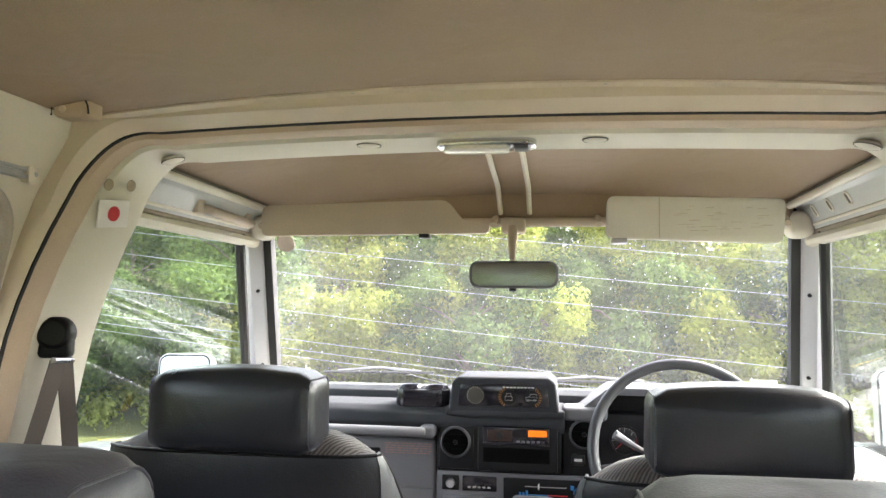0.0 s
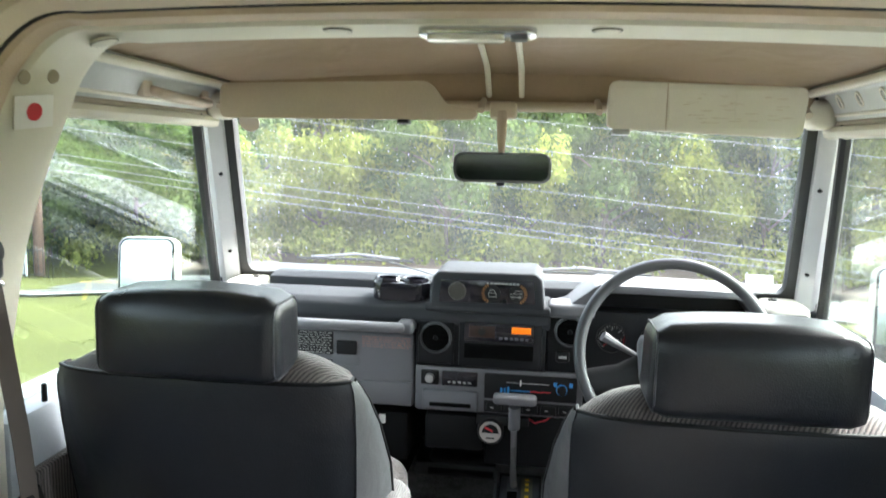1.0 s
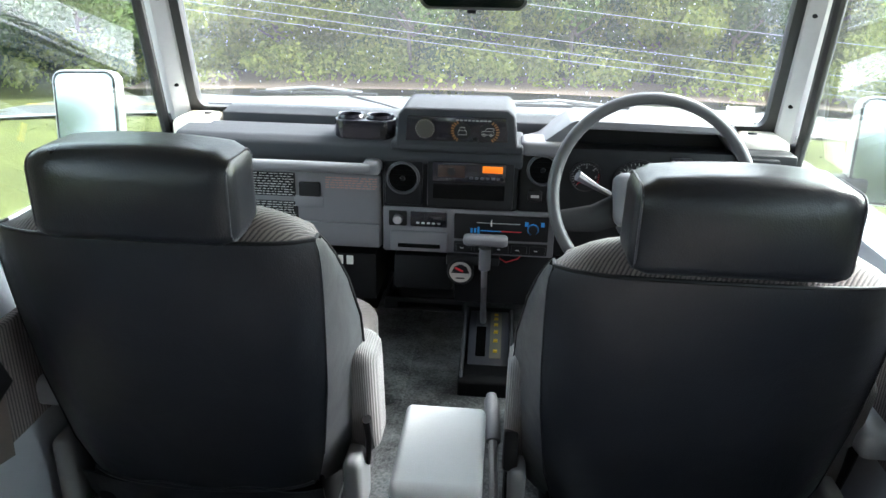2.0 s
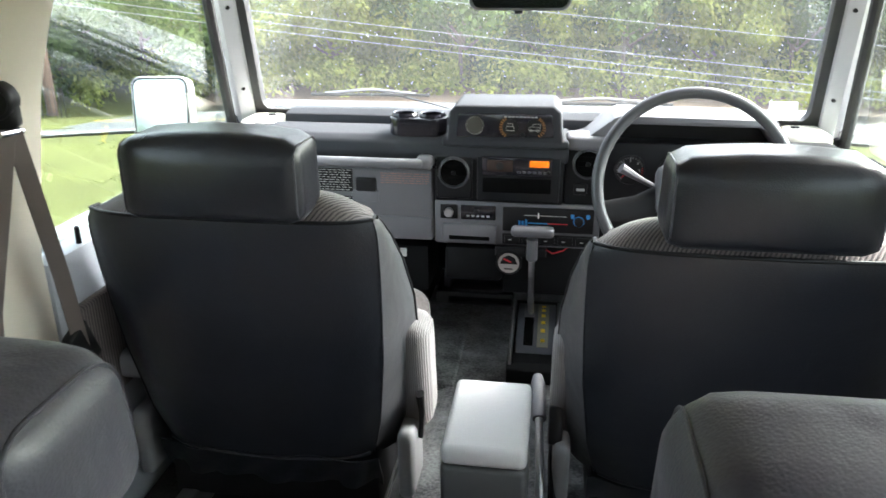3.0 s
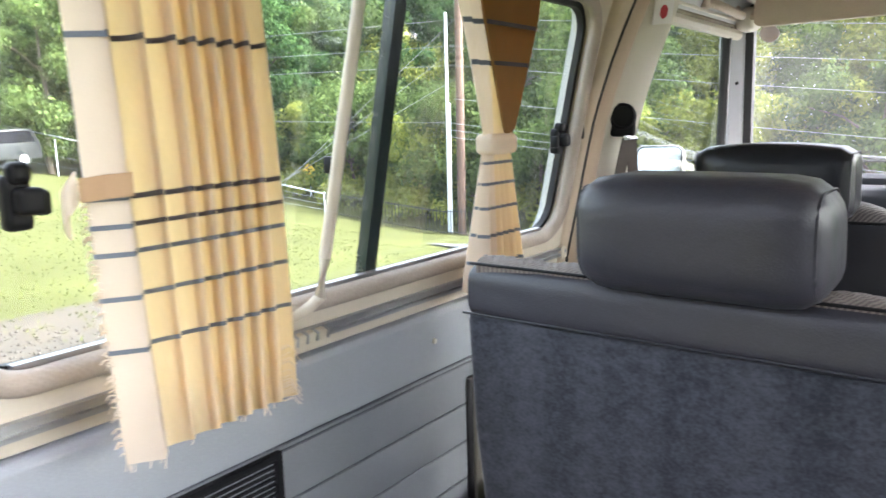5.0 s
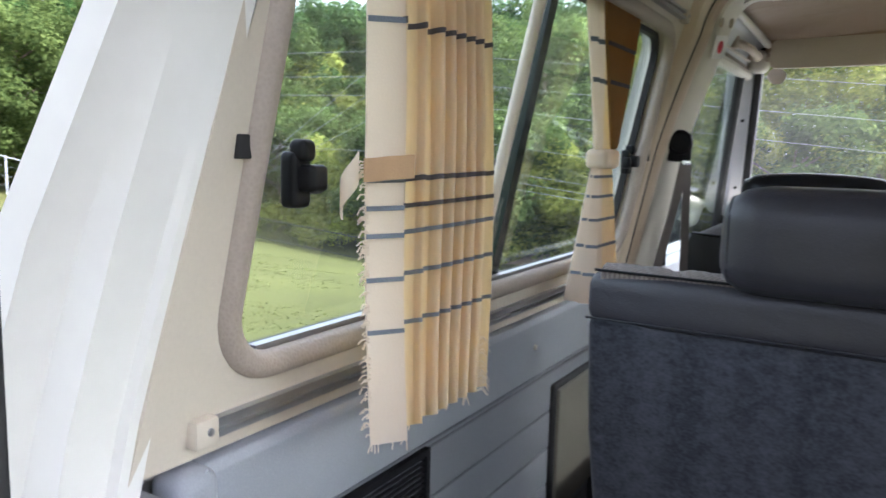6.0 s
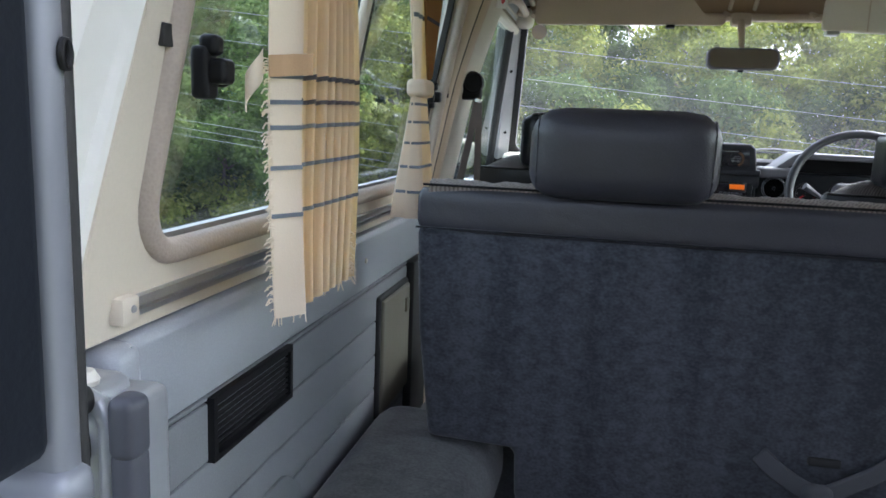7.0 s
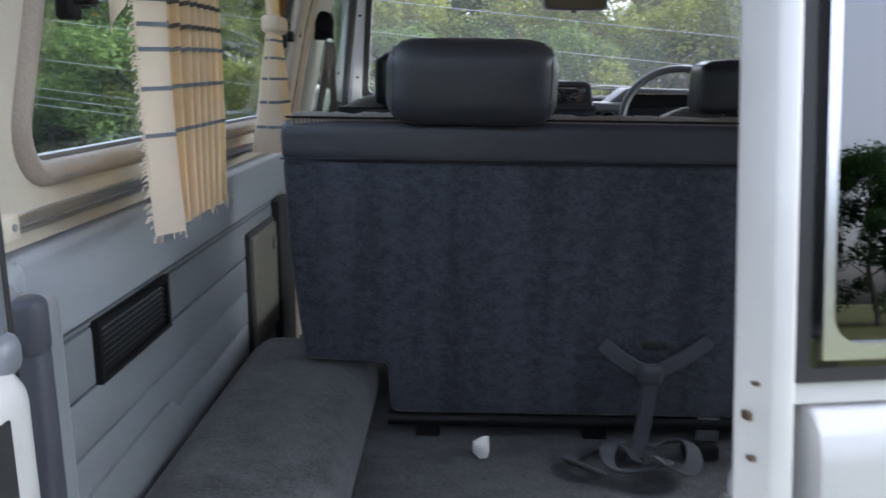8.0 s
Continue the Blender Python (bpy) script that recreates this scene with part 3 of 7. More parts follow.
# D pillars: bright painted metal between trim and door opening
def d_pillar(side, name):
    w = thing(name, "white painted pillar beside the open rear door", "pillar", kind="structure")
    s = side
    b = bmesh.new()
    prof = [(0.0, 0.168, 0.0), (0.004, 0.150, 0), (0.012, 0.146, 0), (0.016, 0.110, 0), (0.040, 0.100, 0), (0.052, 0.070, 0), (0.080, 0.062, 0), (0.085, 0.10, 0), (0.03, 0.168, 0)]
    rows = []
    for z in spread(1.17, 1.86, 10):
        rows.append([b.verts.new((s * (side_x(z) + d - 0.30 * max(0.0, z - 1.36) * min(1.0, d / 0.06)), y + 0.008 + 0.15 * (z - 1.2), z)) for d, y, _ in prof])
    n = len(prof)
    for A, B in zip(rows, rows[1:]):
        for k in range(n):
            b.faces.new((A[k], A[(k + 1) % n], B[(k + 1) % n], B[k]))
    b.faces.new(rows[0])
    b.faces.new(rows[-1][::-1])
    bmesh.ops.recalc_face_normals(b, faces=b.faces)
    part("upper_post", b, PILLAR_WHITE, w, "off-white painted upper post")
    b = box(*sorted((s * 0.690, s * 0.83)), 0.128, 0.205, 0.60, 1.166, 0.010, 3)
    b = box(*sorted((s * 0.740, s * 0.832)), 0.06, 0.15, 0.60, 1.150, 0.014, 3, bm=b)
    part("lower_post", b, POST_SILVER, w, "silver-grey painted lower post")
    part("post_fold", tube([(s * 0.692, 0.127, z) for z in spread(0.62, 1.158, 6)] + [(s * 0.700, 0.131, 1.170), (s * 0.722, 0.140, 1.173)], 0.0075, 10), POST_SILVER, w, "bright folded metal edge")
    b = box(*sorted((s * 0.735, s * 0.780)), 0.196, 0.238, 1.092, 1.186, 0.014, 4)
    part("corner_cap", b, TRIM_GREY, w, "blue-grey moulded corner cap")
    b = box(*sorted((s * 0.662, s * 0.683)), 0.112, 0.134, 0.66, 1.146, 0.006, 3)
    part("edge_cover", b, EDGE_GREY, w, "dark grey edge cover")
    part("edge_cover_cap", box(*sorted((s * 0.661, s * 0.684)), 0.110, 0.136, 1.138, 1.186, 0.009, 4), EDGE_GREY, w, "dark grey rounded cap")
    part("shoulder", box(*sorted((s * 0.712, s * 0.79)), 0.134, 0.190, 1.152, 1.178, 0.012, 4), POST_SILVER, w, "worn silver-grey shoulder")
    part("shoulder_plug", lathe([(0.0, 0.0), (0.010, 0.001), (0.011, 0.005), (0.007, 0.012), (0, 0.013)], 20, pose(s * 0.728, 0.150, 1.176)), OFFWHITE, w, "cream plastic plug")
    # rubber stop and striker
    b = lathe([(0, -0.018), (0.010, -0.016), (0.0145, -0.006), (0.014, 0.002), (0.009, 0.014), (0.007, 0.026), (0, 0.027)], 20, pose(s * 0.713, 0.110, 1.179, 82, 0, 20 * s))
    part("rubber_stop", b, RUBBER, w, "black rubber door stop")
    st = part("striker", box(*sorted((s * 0.708, s * 0.724)), 0.118, 0.132, 1.128, 1.150, 0.004), BLACK, w, "black striker with steel tongue")
    part("striker_tongue", box(*sorted((s * 0.706, s * 0.716)), 0.112, 0.122, 1.134, 1.142, 0.002), STEEL, st)
    return w


d_pillar(-1, "pillar_rear_left")
d_pillar(1, "pillar_rear_right")

# ---- roof ----
def roof_z(x, y, top=1.835):
    return top - 0.030 * (x / 0.63) ** 2 - 0.10 * max(0.0, abs(x) - 0.60) - (0.02 * max(0, y - 1.5))

XS = spread(-0.64, 0.64, 24)
ceil = part("ceiling", sheet(lambda x, y: (x, y, roof_z(x, y)), XS, spread(0.06, 1.42, 12), 0.02, (0, 0, 1)), HEADLINER, None)
tagged(ceil, "beige vinyl roof lining over the rear of the cabin", "ceiling", kind="structure")
def front_lining(x, y):
    """The lining's crown comes down to the rails at both sides."""
    w = (abs(x) / 0.62) ** 5
    return (x, y, (roof_z(x, y) - 0.055 * max(0, (y - 1.60) / 0.55) ** 2) * (1 - w) + (1.769 - 0.014 * (y - 1.5)) * w)
ceil2 = part("ceiling_front", sheet(front_lining, spread(-0.62, 0.62, 32), spread(1.50, 2.17, 10), 0.02, (0, 0, 1)), HEADLINER, None)
tagged(ceil2, "beige vinyl roof lining over the front seats", "ceiling", kind="structure")
roof = part("roof", sheet(lambda x, y: (x, y, 1.915 - 0.05 * (x / 0.7) ** 2 - 0.12 * max(0, abs(x) - 0.66)), spread(-0.76, 0.76, 24), spread(0.05, 2.16, 8), 0.02, (0, 0, -1)), WHITE, None)
tagged(roof, "white painted steel roof panel", "roof", kind="structure")
for s, nm in ((-1, "trim_roof_left"), (1, "trim_roof_right")):
    # cream strip along the roof's side edge
    b = prism([(s * 0.66, 1.79), (s * 0.625, 1.812), (s * 0.615, 1.822), (s * 0.64, 1.85), (s * 0.70, 1.86), (s * 0.70, 1.79)], "y", 0.10, 1.36, 0.003)
    tagged(part(nm, b, CREAM), "cream side trim along the roof lining", "trim", kind="structure")
# header over the rear door opening
b = box(-0.66, 0.66, 0.06, 0.12, 1.80, 1.87, 0.01)
tagged(part("trim_rear_header", b, OFFWHITE), "painted header above the rear doors", "trim", kind="structure")

# ---- the hoop between rear and front cabin ----
def hoop_z(x):
    return 1.852 - 0.016 * (x / 0.63) ** 2


def hoop_path():
    """Points (x, z, nx, nz, f, g): inner outline with inward normals; f and g run 0 on the pillars to 1 on the roof."""
    out = []
    for z in spread(0.72, 1.68, 18):
        n = Vector((1.0, -0.2 if z > 1.2 else 0.0)).normalized()
        k = max(0.0, (z - 1.45) / 0.23)
        out.append((-side_x(z), z, n.x, n.y, 0.32 * k * k, 0.45 * k))
    # rounded corner from the pillar, which bends forward, to the roof
    a, c, e = Vector((-side_x(1.68), 1.68)), Vector((-0.655, 1.842)), Vector((-0.54, hoop_z(-0.54)))
    for k in range(1, 14):
        t = k / 14
        p = a * (1 - t) ** 2 + c * 2 * t * (1 - t) + e * t * t
        d = ((c - a) * (1 - t) + (e - c) * t).normalized()
        out.append((p.x, p.y, d.y, -d.x, 0.32 + 0.68 * (1 - (1 - t) ** 2), 0.45 + 0.55 * t))
    for x in spread(-0.54, 0.0, 10):
        out.append((x, hoop_z(x), 0.06 * x, -1.0, 1.0, 1.0))
    return out + [(-x, z, -nx, nz, f, g) for x, z, nx, nz, f, g in out[-2::-1]]


HOOP = hoop_path()


def hoop(profile, name, material, label, parent, z_min=0.0):
    """A strip swept round the hoop; profile: y on pillar and roof, offset inwards on pillar and roof."""
    b = bmesh.new()
    rows = []
    for x, z, nx, nz, f, g in HOOP:
        if z < z_min:
            continue
        row = []
        for yp, yr, op, orf in profile:
            y, o = yp + (yr - yp) * f, op + (orf - op) * g
            row.append(b.verts.new((x + nx * o, y, z + nz * o)))
        rows.append(row)
    n = len(profile)
    for A, B in zip(rows, rows[1:]):
        for k in range(n):
            b.faces.new((A[k], B[k], B[(k + 1) % n], A[(k + 1) % n]))
    b.faces.new(rows[0])
    b.faces.new(rows[-1][::-1])
    bmesh.ops.recalc_face_normals(b, faces=b.faces)
    return part(name, b, material, parent, label)


hp = thing("trim_centre_hoop", "cream trimmed hoop of pillars and roof beam with black seam", "trim", kind="structure")
hoop([(1.288, 1.385, -0.03, -0.03), (1.290, 1.392, 0.004, 0.016), (1.295, 1.402, 0.010, 0.034), (1.302, 1.446, 0.013, 0.0455), (1.307, 1.452, 0.010, 0.0425), (1.308, 1.453, -0.03, -0.03)], "rear_band", HOOP_CREAM, "cream rear band", hp)
hoop([(1.3075, 1.452, -0.02, -0.02), (1.3075, 1.452, 0.0125, 0.0455), (1.3125, 1.457, 0.0132, 0.047), (1.3125, 1.457, -0.02, -0.02)], "seam", RUBBER, "black rubber seam", hp)
hoop([(1.312, 1.457, -0.03, -0.03), (1.312, 1.457, 0.012, 0.046), (1.321, 1.464, 0.018, 0.054), (1.352, 1.492, 0.020, 0.0585), (1.360, 1.497, 0.016, 0.056), (1.360, 1.497, -0.03, -0.03)], "middle_band", TAN_TRIM, "tan middle band", hp)
hoop([(1.359, 1.496, -0.04, -0.04), (1.359, 1.496, 0.016, 0.055), (1.370, 1.504, 0.022, 0.0635), (1.470, 1.612, 0.030, 0.065), (1.497, 1.622, 0.024, 0.058), (1.503, 1.625, -0.04, -0.04)], "front_band", PALE, "pale painted front band", hp)
# screws in the lining edge, small bracket at the corner
for x in (-0.56, -0.197, 0.170, 0.535):
    part("screw", lathe([(0.0045, 0.0), (0.0035, 0.002), (0.0, 0.0025)], 12, pose(x, 1.382, roof_z(x, 1.382) - 0.001, 180)), STEEL, hp)
part("edge_strip", sheet(lambda x, y: (x, y, roof_z(x, y) - 0.003), spread(-0.60, 0.60, 20), [1.372, 1.404], 0.004, (0, 0, 1)), HOOP_CREAM, hp, "beige lining edge strip")
for s in (-1, 1):
    clip = part("corner_clip", box(*sorted((s * 0.630, s * 0.572)), 1.306, 1.345, 1.788, 1.816, 0.007, 3), TAN_TRIM, hp, "tan corner bracket")
    part("bracket_edge", tube([(s * 0.631, 1.306, 1.790), (s * 0.630, 1.305, 1.803), (s * 0.622, 1.305, 1.814), (s * 0.611, 1.305, 1.816)], 0.0014, 6), RUBBER, clip)
    part("bracket_edge", tube([(s * 0.571, 1.306, 1.790), (s * 0.572, 1.305, 1.802), (s * 0.577, 1.305, 1.812), (s * 0.585, 1.305, 1.816)], 0.0014, 6), RUBBER, clip)
    part("bolt", lathe([(0.006, 0.0), (0.0055, 0.002), (0.003, 0.003), (0, 0.002)], 14, pose(s * 0.613, 1.3065, 1.799, 90)), HOOP_CREAM, clip)
# added black box, drawn as the shade between bench and side panel
part("lower_dark_box", box(-0.760, -0.734, 1.186, 1.318, 0.72, 1.085, 0.006), RUBBER, hp, "black box filling the shaded gap below the hoop")

# ---- floors ----
fl = part("floor", box(-0.76, 0.76, 0.10, 1.40, 0.62, FLOOR_Z, 0.006), FLOOR_CARPET)
tagged(fl, "dark grey carpeted load floor", "floor", kind="structure")
ff = part("floor_front", box(-0.76, 0.76, 1.38, 2.75, 0.55, FRONT_FLOOR_Z, 0.006), FLOOR_CARPET)
tagged(ff, "dark carpeted front footwell floor", "floor", kind="structure")
pts = [(-0.23, FRONT_FLOOR_Z - 0.01), (-0.19, 0.655), (-0.15, 0.675), (0.17, 0.675), (0.21, 0.655), (0.25, FRONT_FLOOR_Z - 0.01)]
tn = part("floor_tunnel", prism(pts, "y", 1.36, 2.70, 0.008), TUNNEL_MAT)
tagged(tn, "worn grey mat over the transmission tunnel", "floor", kind="structure")
tm = part("floor_toe_mat", box(-0.275, -0.13, 2.05, 2.69, 0.59, 0.679, 0.012, 3), TUNNEL_MAT)
tagged(tm, "worn grey mat beside the transmission tunnel", "floor", kind="structure")
fw = part("wall_front", prism([(2.72, 0.55), (2.76, 0.9), (2.50, 1.27), (2.56, 1.28), (2.80, 0.95), (2.80, 0.55)], "x", -0.77, 0.77), EDGE_GREY)
tagged(fw, "dark firewall behind the dashboard", "wall", kind="structure")
under = part("wall_underside", box(-0.80, 0.80, 0.08, 2.75, 0.44, 0.55, 0.01), RUBBER)
tagged(under, "dark underside of the vehicle floor", "wall", kind="structure")
for s, nm in ((-1, "floor_wheel_arch_left"), (1, "floor_wheel_arch_right")):
    b = box(*sorted((s * 0.500, s * 0.755)), 0.16, 1.02, 0.70, 0.855, 0.065, 6)
    for v in b.verts:
        v.co.z -= 0.05 * max(0.0, 0.60 - abs(v.co.x)) * (v.co.z > 0.75)
    tagged(part(nm, b, FLOOR_CARPET), "carpet-covered wheel arch box", "wheel arch", kind="structure")
sill = part("floor_rear_sill", box(-0.76, 0.76, 0.055, 0.11, 0.60, 0.735, 0.008), BODY_GREY)
tagged(sill, "painted metal sill of the rear doorway", "sill", kind="structure")
bump = part("rear_bumper", box(-0.80, 0.80, -0.12, 0.05, 0.50, 0.62, 0.02), BODY_GREY)
tagged(bump, "grey steel rear step bumper", "bumper")

# ---- front doors, rails and screen pillars ----
def front_door(side, name):
    s = side
    d = thing(name, "front door with grey trim, fabric insert and clear window", "door", kind="structure")
    part("outer_panel", box(*sorted((s * 0.775, s * 0.83)), 1.49, 2.46, 0.45, 1.19, 0.012), WHITE, d, "white painted outer panel")
    part("inner_panel", box(*sorted((s * 0.725, s * 0.78)), 1.50, 2.42, 0.60, 1.185, 0.012), TRIM_GREY, d, "grey inner panel")
    part("fabric_insert", box(*sorted((s * 0.712, s * 0.73)), 1.53, 2.30, 0.88, 1.09, 0.008, 3), CLOTH, d, "striped cloth insert")
    part("armrest", box(*sorted((s * 0.665, s * 0.73)), 1.62, 2.02, 0.90, 0.955, 0.018, 3), TRIM_GREY, d)
    part("lock_knob", lathe([(0.005, 0), (0.0045, 0.03), (0.0, 0.033)], 12, pose(s * 0.735, 1.60, 1.185)), BLACK, d)
    # window frame: rear upright, top, front upright (leaning with the screen)
    xo = lambda z: side_x(z) + 0.012
    part("frame_top", tube([(s * (xo(1.672) - 0.005), y, 1.672) for y in spread(1.50, 2.135, 4)], 0.014, 8), PALE, d)
    part("frame_front", tube([(s * (xo(z) + 0.0), 2.066 + (1.658 - z) * 0.636, z) for z in spread(1.19, 1.685, 6)], 0.013, 8), RUBBER, d, "black window channel")
    part("frame_rear", tube([(s * (xo(z) + 0.0), 1.52, z) for z in spread(1.19, 1.68, 4)], 0.015, 8), RUBBER, d, "black window channel")
    b = bmesh.new()
    outline = [(1.515, 1.17), (2.385, 1.17), (2.065, 1.675), (1.515, 1.675)]
    lo = [b.verts.new((s * (xo(z) + 0.004), y, z)) for y, z in outline]
    hi = [b.verts.new((s * (xo(z) + 0.008), y, z)) for y, z in outline]
    b.faces.new(lo)
    b.faces.new(hi[::-1])
    for k in range(4):
        b.faces.new((lo[k], hi[k], hi[(k + 1) % 4], lo[(k + 1) % 4]))
    bmesh.ops.recalc_face_normals(b, faces=b.faces)
    glazing(part("window", b, SIDE_GLASS, d, "clear wound-up window glass"))
    return d


front_door(-1, "door_1")
front_door(1, "door_2")


def cant_rail(side, name):
    s = side
    w = thing(name, "white painted roof rail above the front door", "rail", kind="structure")
    prof = [(s * 0.715, 1.690), (s * 0.662, 1.690), (s * 0.657, 1.698), (s * 0.648, 1.715), (s * 0.634, 1.742), (s * 0.622, 1.750), (s * 0.621, 1.76), (s * 0.621, 1.85), (s * 0.73, 1.85)]
    part("rail_body", prism(prof, "y", 1.47, 2.17, 0.002), RAIL_PAINT, w, "grey-white painted rail body")
    part("upper_bead", tube([(s * 0.610, y, 1.755 - 0.014 * (y - 1.5)) for y in spread(1.50, 2.11, 6)], 0.0085, 10), PALE, w, "white rounded bead")
    # olive tube draws the shadow line between bead and lining
    part("upper_shade_line", tube([(s * 0.608, y, 1.7645 - 0.014 * (y - 1.5)) for y in spread(1.50, 2.11, 6)], 0.003, 6), OLIVE, w, "dark line drawn as the shadow along the lining")
    part("lower_lip", tube([(s * 0.655, y, 1.7035) for y in spread(1.48, 2.12, 6)], 0.004, 8), PALE, w, "white folded lip")
    part("seal_gap", tube([(s * 0.660, y, 1.6985) for y in spread(1.48, 2.12, 6)], 0.0028, 6), RUBBER, w)
    part("door_seal", tube([(s * 0.666, y, 1.690) for y in spread(1.48, 2.11, 6)], 0.0075, 8), SEAL_TAN, w, "tan woven door seal")
    part("seal_gap", tube([(s * 0.668, y, 1.681) for y in spread(1.48, 2.11, 6)], 0.0028, 6), RUBBER, w)
    if s > 0:
        # pressed slots for a handle that is not fitted
        for y in (1.83, 1.93, 2.02):
            m = Matrix.Translation((s * 0.6405, y, 1.727)) @ Vector((-s * 0.87, 0, -0.49)).to_track_quat("Z", "Y").to_matrix().to_4x4()
            part("slot_rim", tube([m @ Vector((p, q, 0.0)) for p, q in rrect(-0.008, 0.008, -0.013, 0.013, 0.0075, 4)], 0.0022, 6, closed=True), PALE, w, "pressed slot rim")
            part("slot", prism(rrect(-0.006, 0.006, -0.011, 0.011, 0.0055, 4), "z", -0.002, 0.0008), OLIVE, w).data.transform(m)
    return w


cant_rail(-1, "rail_left")
cant_rail(1, "rail_right")


def screen_y(z):
    return 2.15 + (1.70 - z) * 0.488


def screen_x(z):
    return 0.635 + (1.70 - z) * 0.112


def a_pillar(side, name):
    s = side
    w = thing(name, "white painted windscreen pillar", "pillar", kind="structure")
    b = bmesh.new()
    rows = []
    for z in spread(1.18, 1.80, 10):
        y, x = screen_y(z), screen_x(z)
        prof = [(x + 0.011, y - 0.006), (x + 0.016, y - 0.020), (x + 0.045, y - 0.034), (x + 0.058, y - 0.030), (x + 0.062, y - 0.012), (x + 0.082, y - 0.004), (x + 0.10, y + 0.05), (x + 0.03, y + 0.05)]
        rows.append([b.verts.new((s * px, py, z)) for px, py in prof])
    for A, B in zip(rows, rows[1:]):
        for k in range(8):
            b.faces.new((A[k], A[(k + 1) % 8], B[(k + 1) % 8], B[k]))
    b.faces.new(rows[0])
    b.faces.new(rows[-1][::-1])
    bmesh.ops.recalc_face_normals(b, faces=b.faces)
    part("post", b, SCREEN_POST, w)
    b = box(*sorted((s * 0.608, s * 0.662)), 2.07, 2.15, 1.676, 1.736, 0.020, 4)
    part("corner_bracket", b, PALE, w, "pale moulded corner bracket")
    for z in (1.35, 1.55):
        part("trim_screw", lathe([(0.006, 0), (0.005, 0.004), (0, 0.005)], 10, pose(s * (screen_x(z) + 0.03), screen_y(z) - 0.024, z, 90)), BLACK, w)
    return w


a_pillar(-1, "pillar_front_left")
a_pillar(1, "pillar_front_right")

# windscreen: glass, black gasket, header and cowl
ws = thing("windscreen", "flat rain-spotted windscreen in a black rubber gasket", "windscreen", kind="structure")
def on_screen(u, z, d=0.0):
    return Vector((u * screen_x(z), screen_y(z) + d, z))
b = bmesh.new()
q = [b.verts.new(on_screen(u, z, d)) for d in (0, 0.005) for u, z in ((-1.02, 1.27), (1.02, 1.27), (1.02, 1.74), (-1.02, 1.74))]
for f in ((0, 1, 2, 3), (7, 6, 5, 4), (0, 4, 5, 1), (1, 5, 6, 2), (2, 6, 7, 3), (3, 7, 4, 0)):
    b.faces.new([q[i] for i in f])
bmesh.ops.recalc_face_normals(b, faces=b.faces)
glazing(part("glass", b, SCREEN_GLASS, ws, "clear glass with rain drops"))
gas = holed((-1.020, 1.020, 1.262, 1.745), (-0.988, 0.988, 1.293, 1.715, 0.03), 6, lambda u, z, d: on_screen(u, z, -0.012 + d), 0.03)
part("gasket", gas, RUBBER, ws, "black rubber gasket")
hd = part("trim_screen_header", box(-0.62, 0.62, 2.085, 2.19, 1.712, 1.80, 0.012, 3), HEADLINER)
tagged(hd, "vinyl-covered header above the windscreen", "trim", kind="structure")
hdr = part("header_bar", tube([(x, 2.075, 1.712) for x in spread(-0.20, 0.34, 6)], 0.011, 10), VISOR)
tagged(hdr, "cream rounded strip along the windscreen header", "trim", kind="structure")

# rain drops on the outer face of the glass
rng = random.Random(5)
vs, fs = [], []
for i in range(1000):
    u, z = rng.uniform(-0.98, 0.98), rng.uniform(1.33, 1.71)
    if rng.random() > 0.35 + 0.9 * (z - 1.33):
        continue
    r = rng.choice((0.0008, 0.0010, 0.0012, 0.0017))
    c = on_screen(u, z, 0.006)
    k0 = len(vs)
    vs.append(c + Vector((0, r * 0.6, 0)))
    for k in range(6):
        a = k * math.pi / 3
        vs.append(c + Vector((r * math.cos(a), -r * 0.4 * math.sin(a), r * 1.2 * math.sin(a))))
    fs += [(k0, k0 + 1 + k, k0 + 1 + (k + 1) % 6) for k in range(6)]
drops = mesh_part("rain_drops", vs, fs, DROP, ws)
tagged(drops, kind="stuff")

# bonnet, wings, cowl
def bonnet_z(x, y):
    return 1.205 - 0.125 * (y - 2.45) + 0.02 * math.cos(min(1, abs(x) / 0.5) * math.pi / 2) - 0.10 * max(0, abs(x) - 0.50) ** 1.2 - 0.1 * max(0, y - 3.4) ** 1.5
bn = part("bonnet", sheet(lambda x, y: (x, y, bonnet_z(x, y)), spread(-0.56, 0.56, 22), spread(2.46, 3.60, 14), 0.03, (0, 0, -1)), WHITE)
tagged(bn, "white painted bonnet ahead of the windscreen", "bonnet", kind="structure")
for s, nm in ((-1, "wing_left"), (1, "wing_right")):
    b = box(*sorted((s * 0.555, s * 0.83)), 2.45, 3.60, 0.60, 1.075, 0.03, 3)
    tagged(part(nm, b, WHITE), "white painted front wing", "wing", kind="structure")
b = prism([(2.33, 1.25), (2.345, 1.272), (2.47, 1.215), (2.47, 1.15), (2.36, 1.15)], "x", -0.76, 0.76, 0.004)
tagged(part("cowl", b, DASH_DARK), "dark cowl panel below the windscreen", "cowl", kind="structure")
gr = part("front_grille_panel", box(-0.80, 0.80, 3.56, 3.64, 0.5, 1.0, 0.02), WHITE)
tagged(gr, "white front panel of the vehicle", "panel", kind="structure")

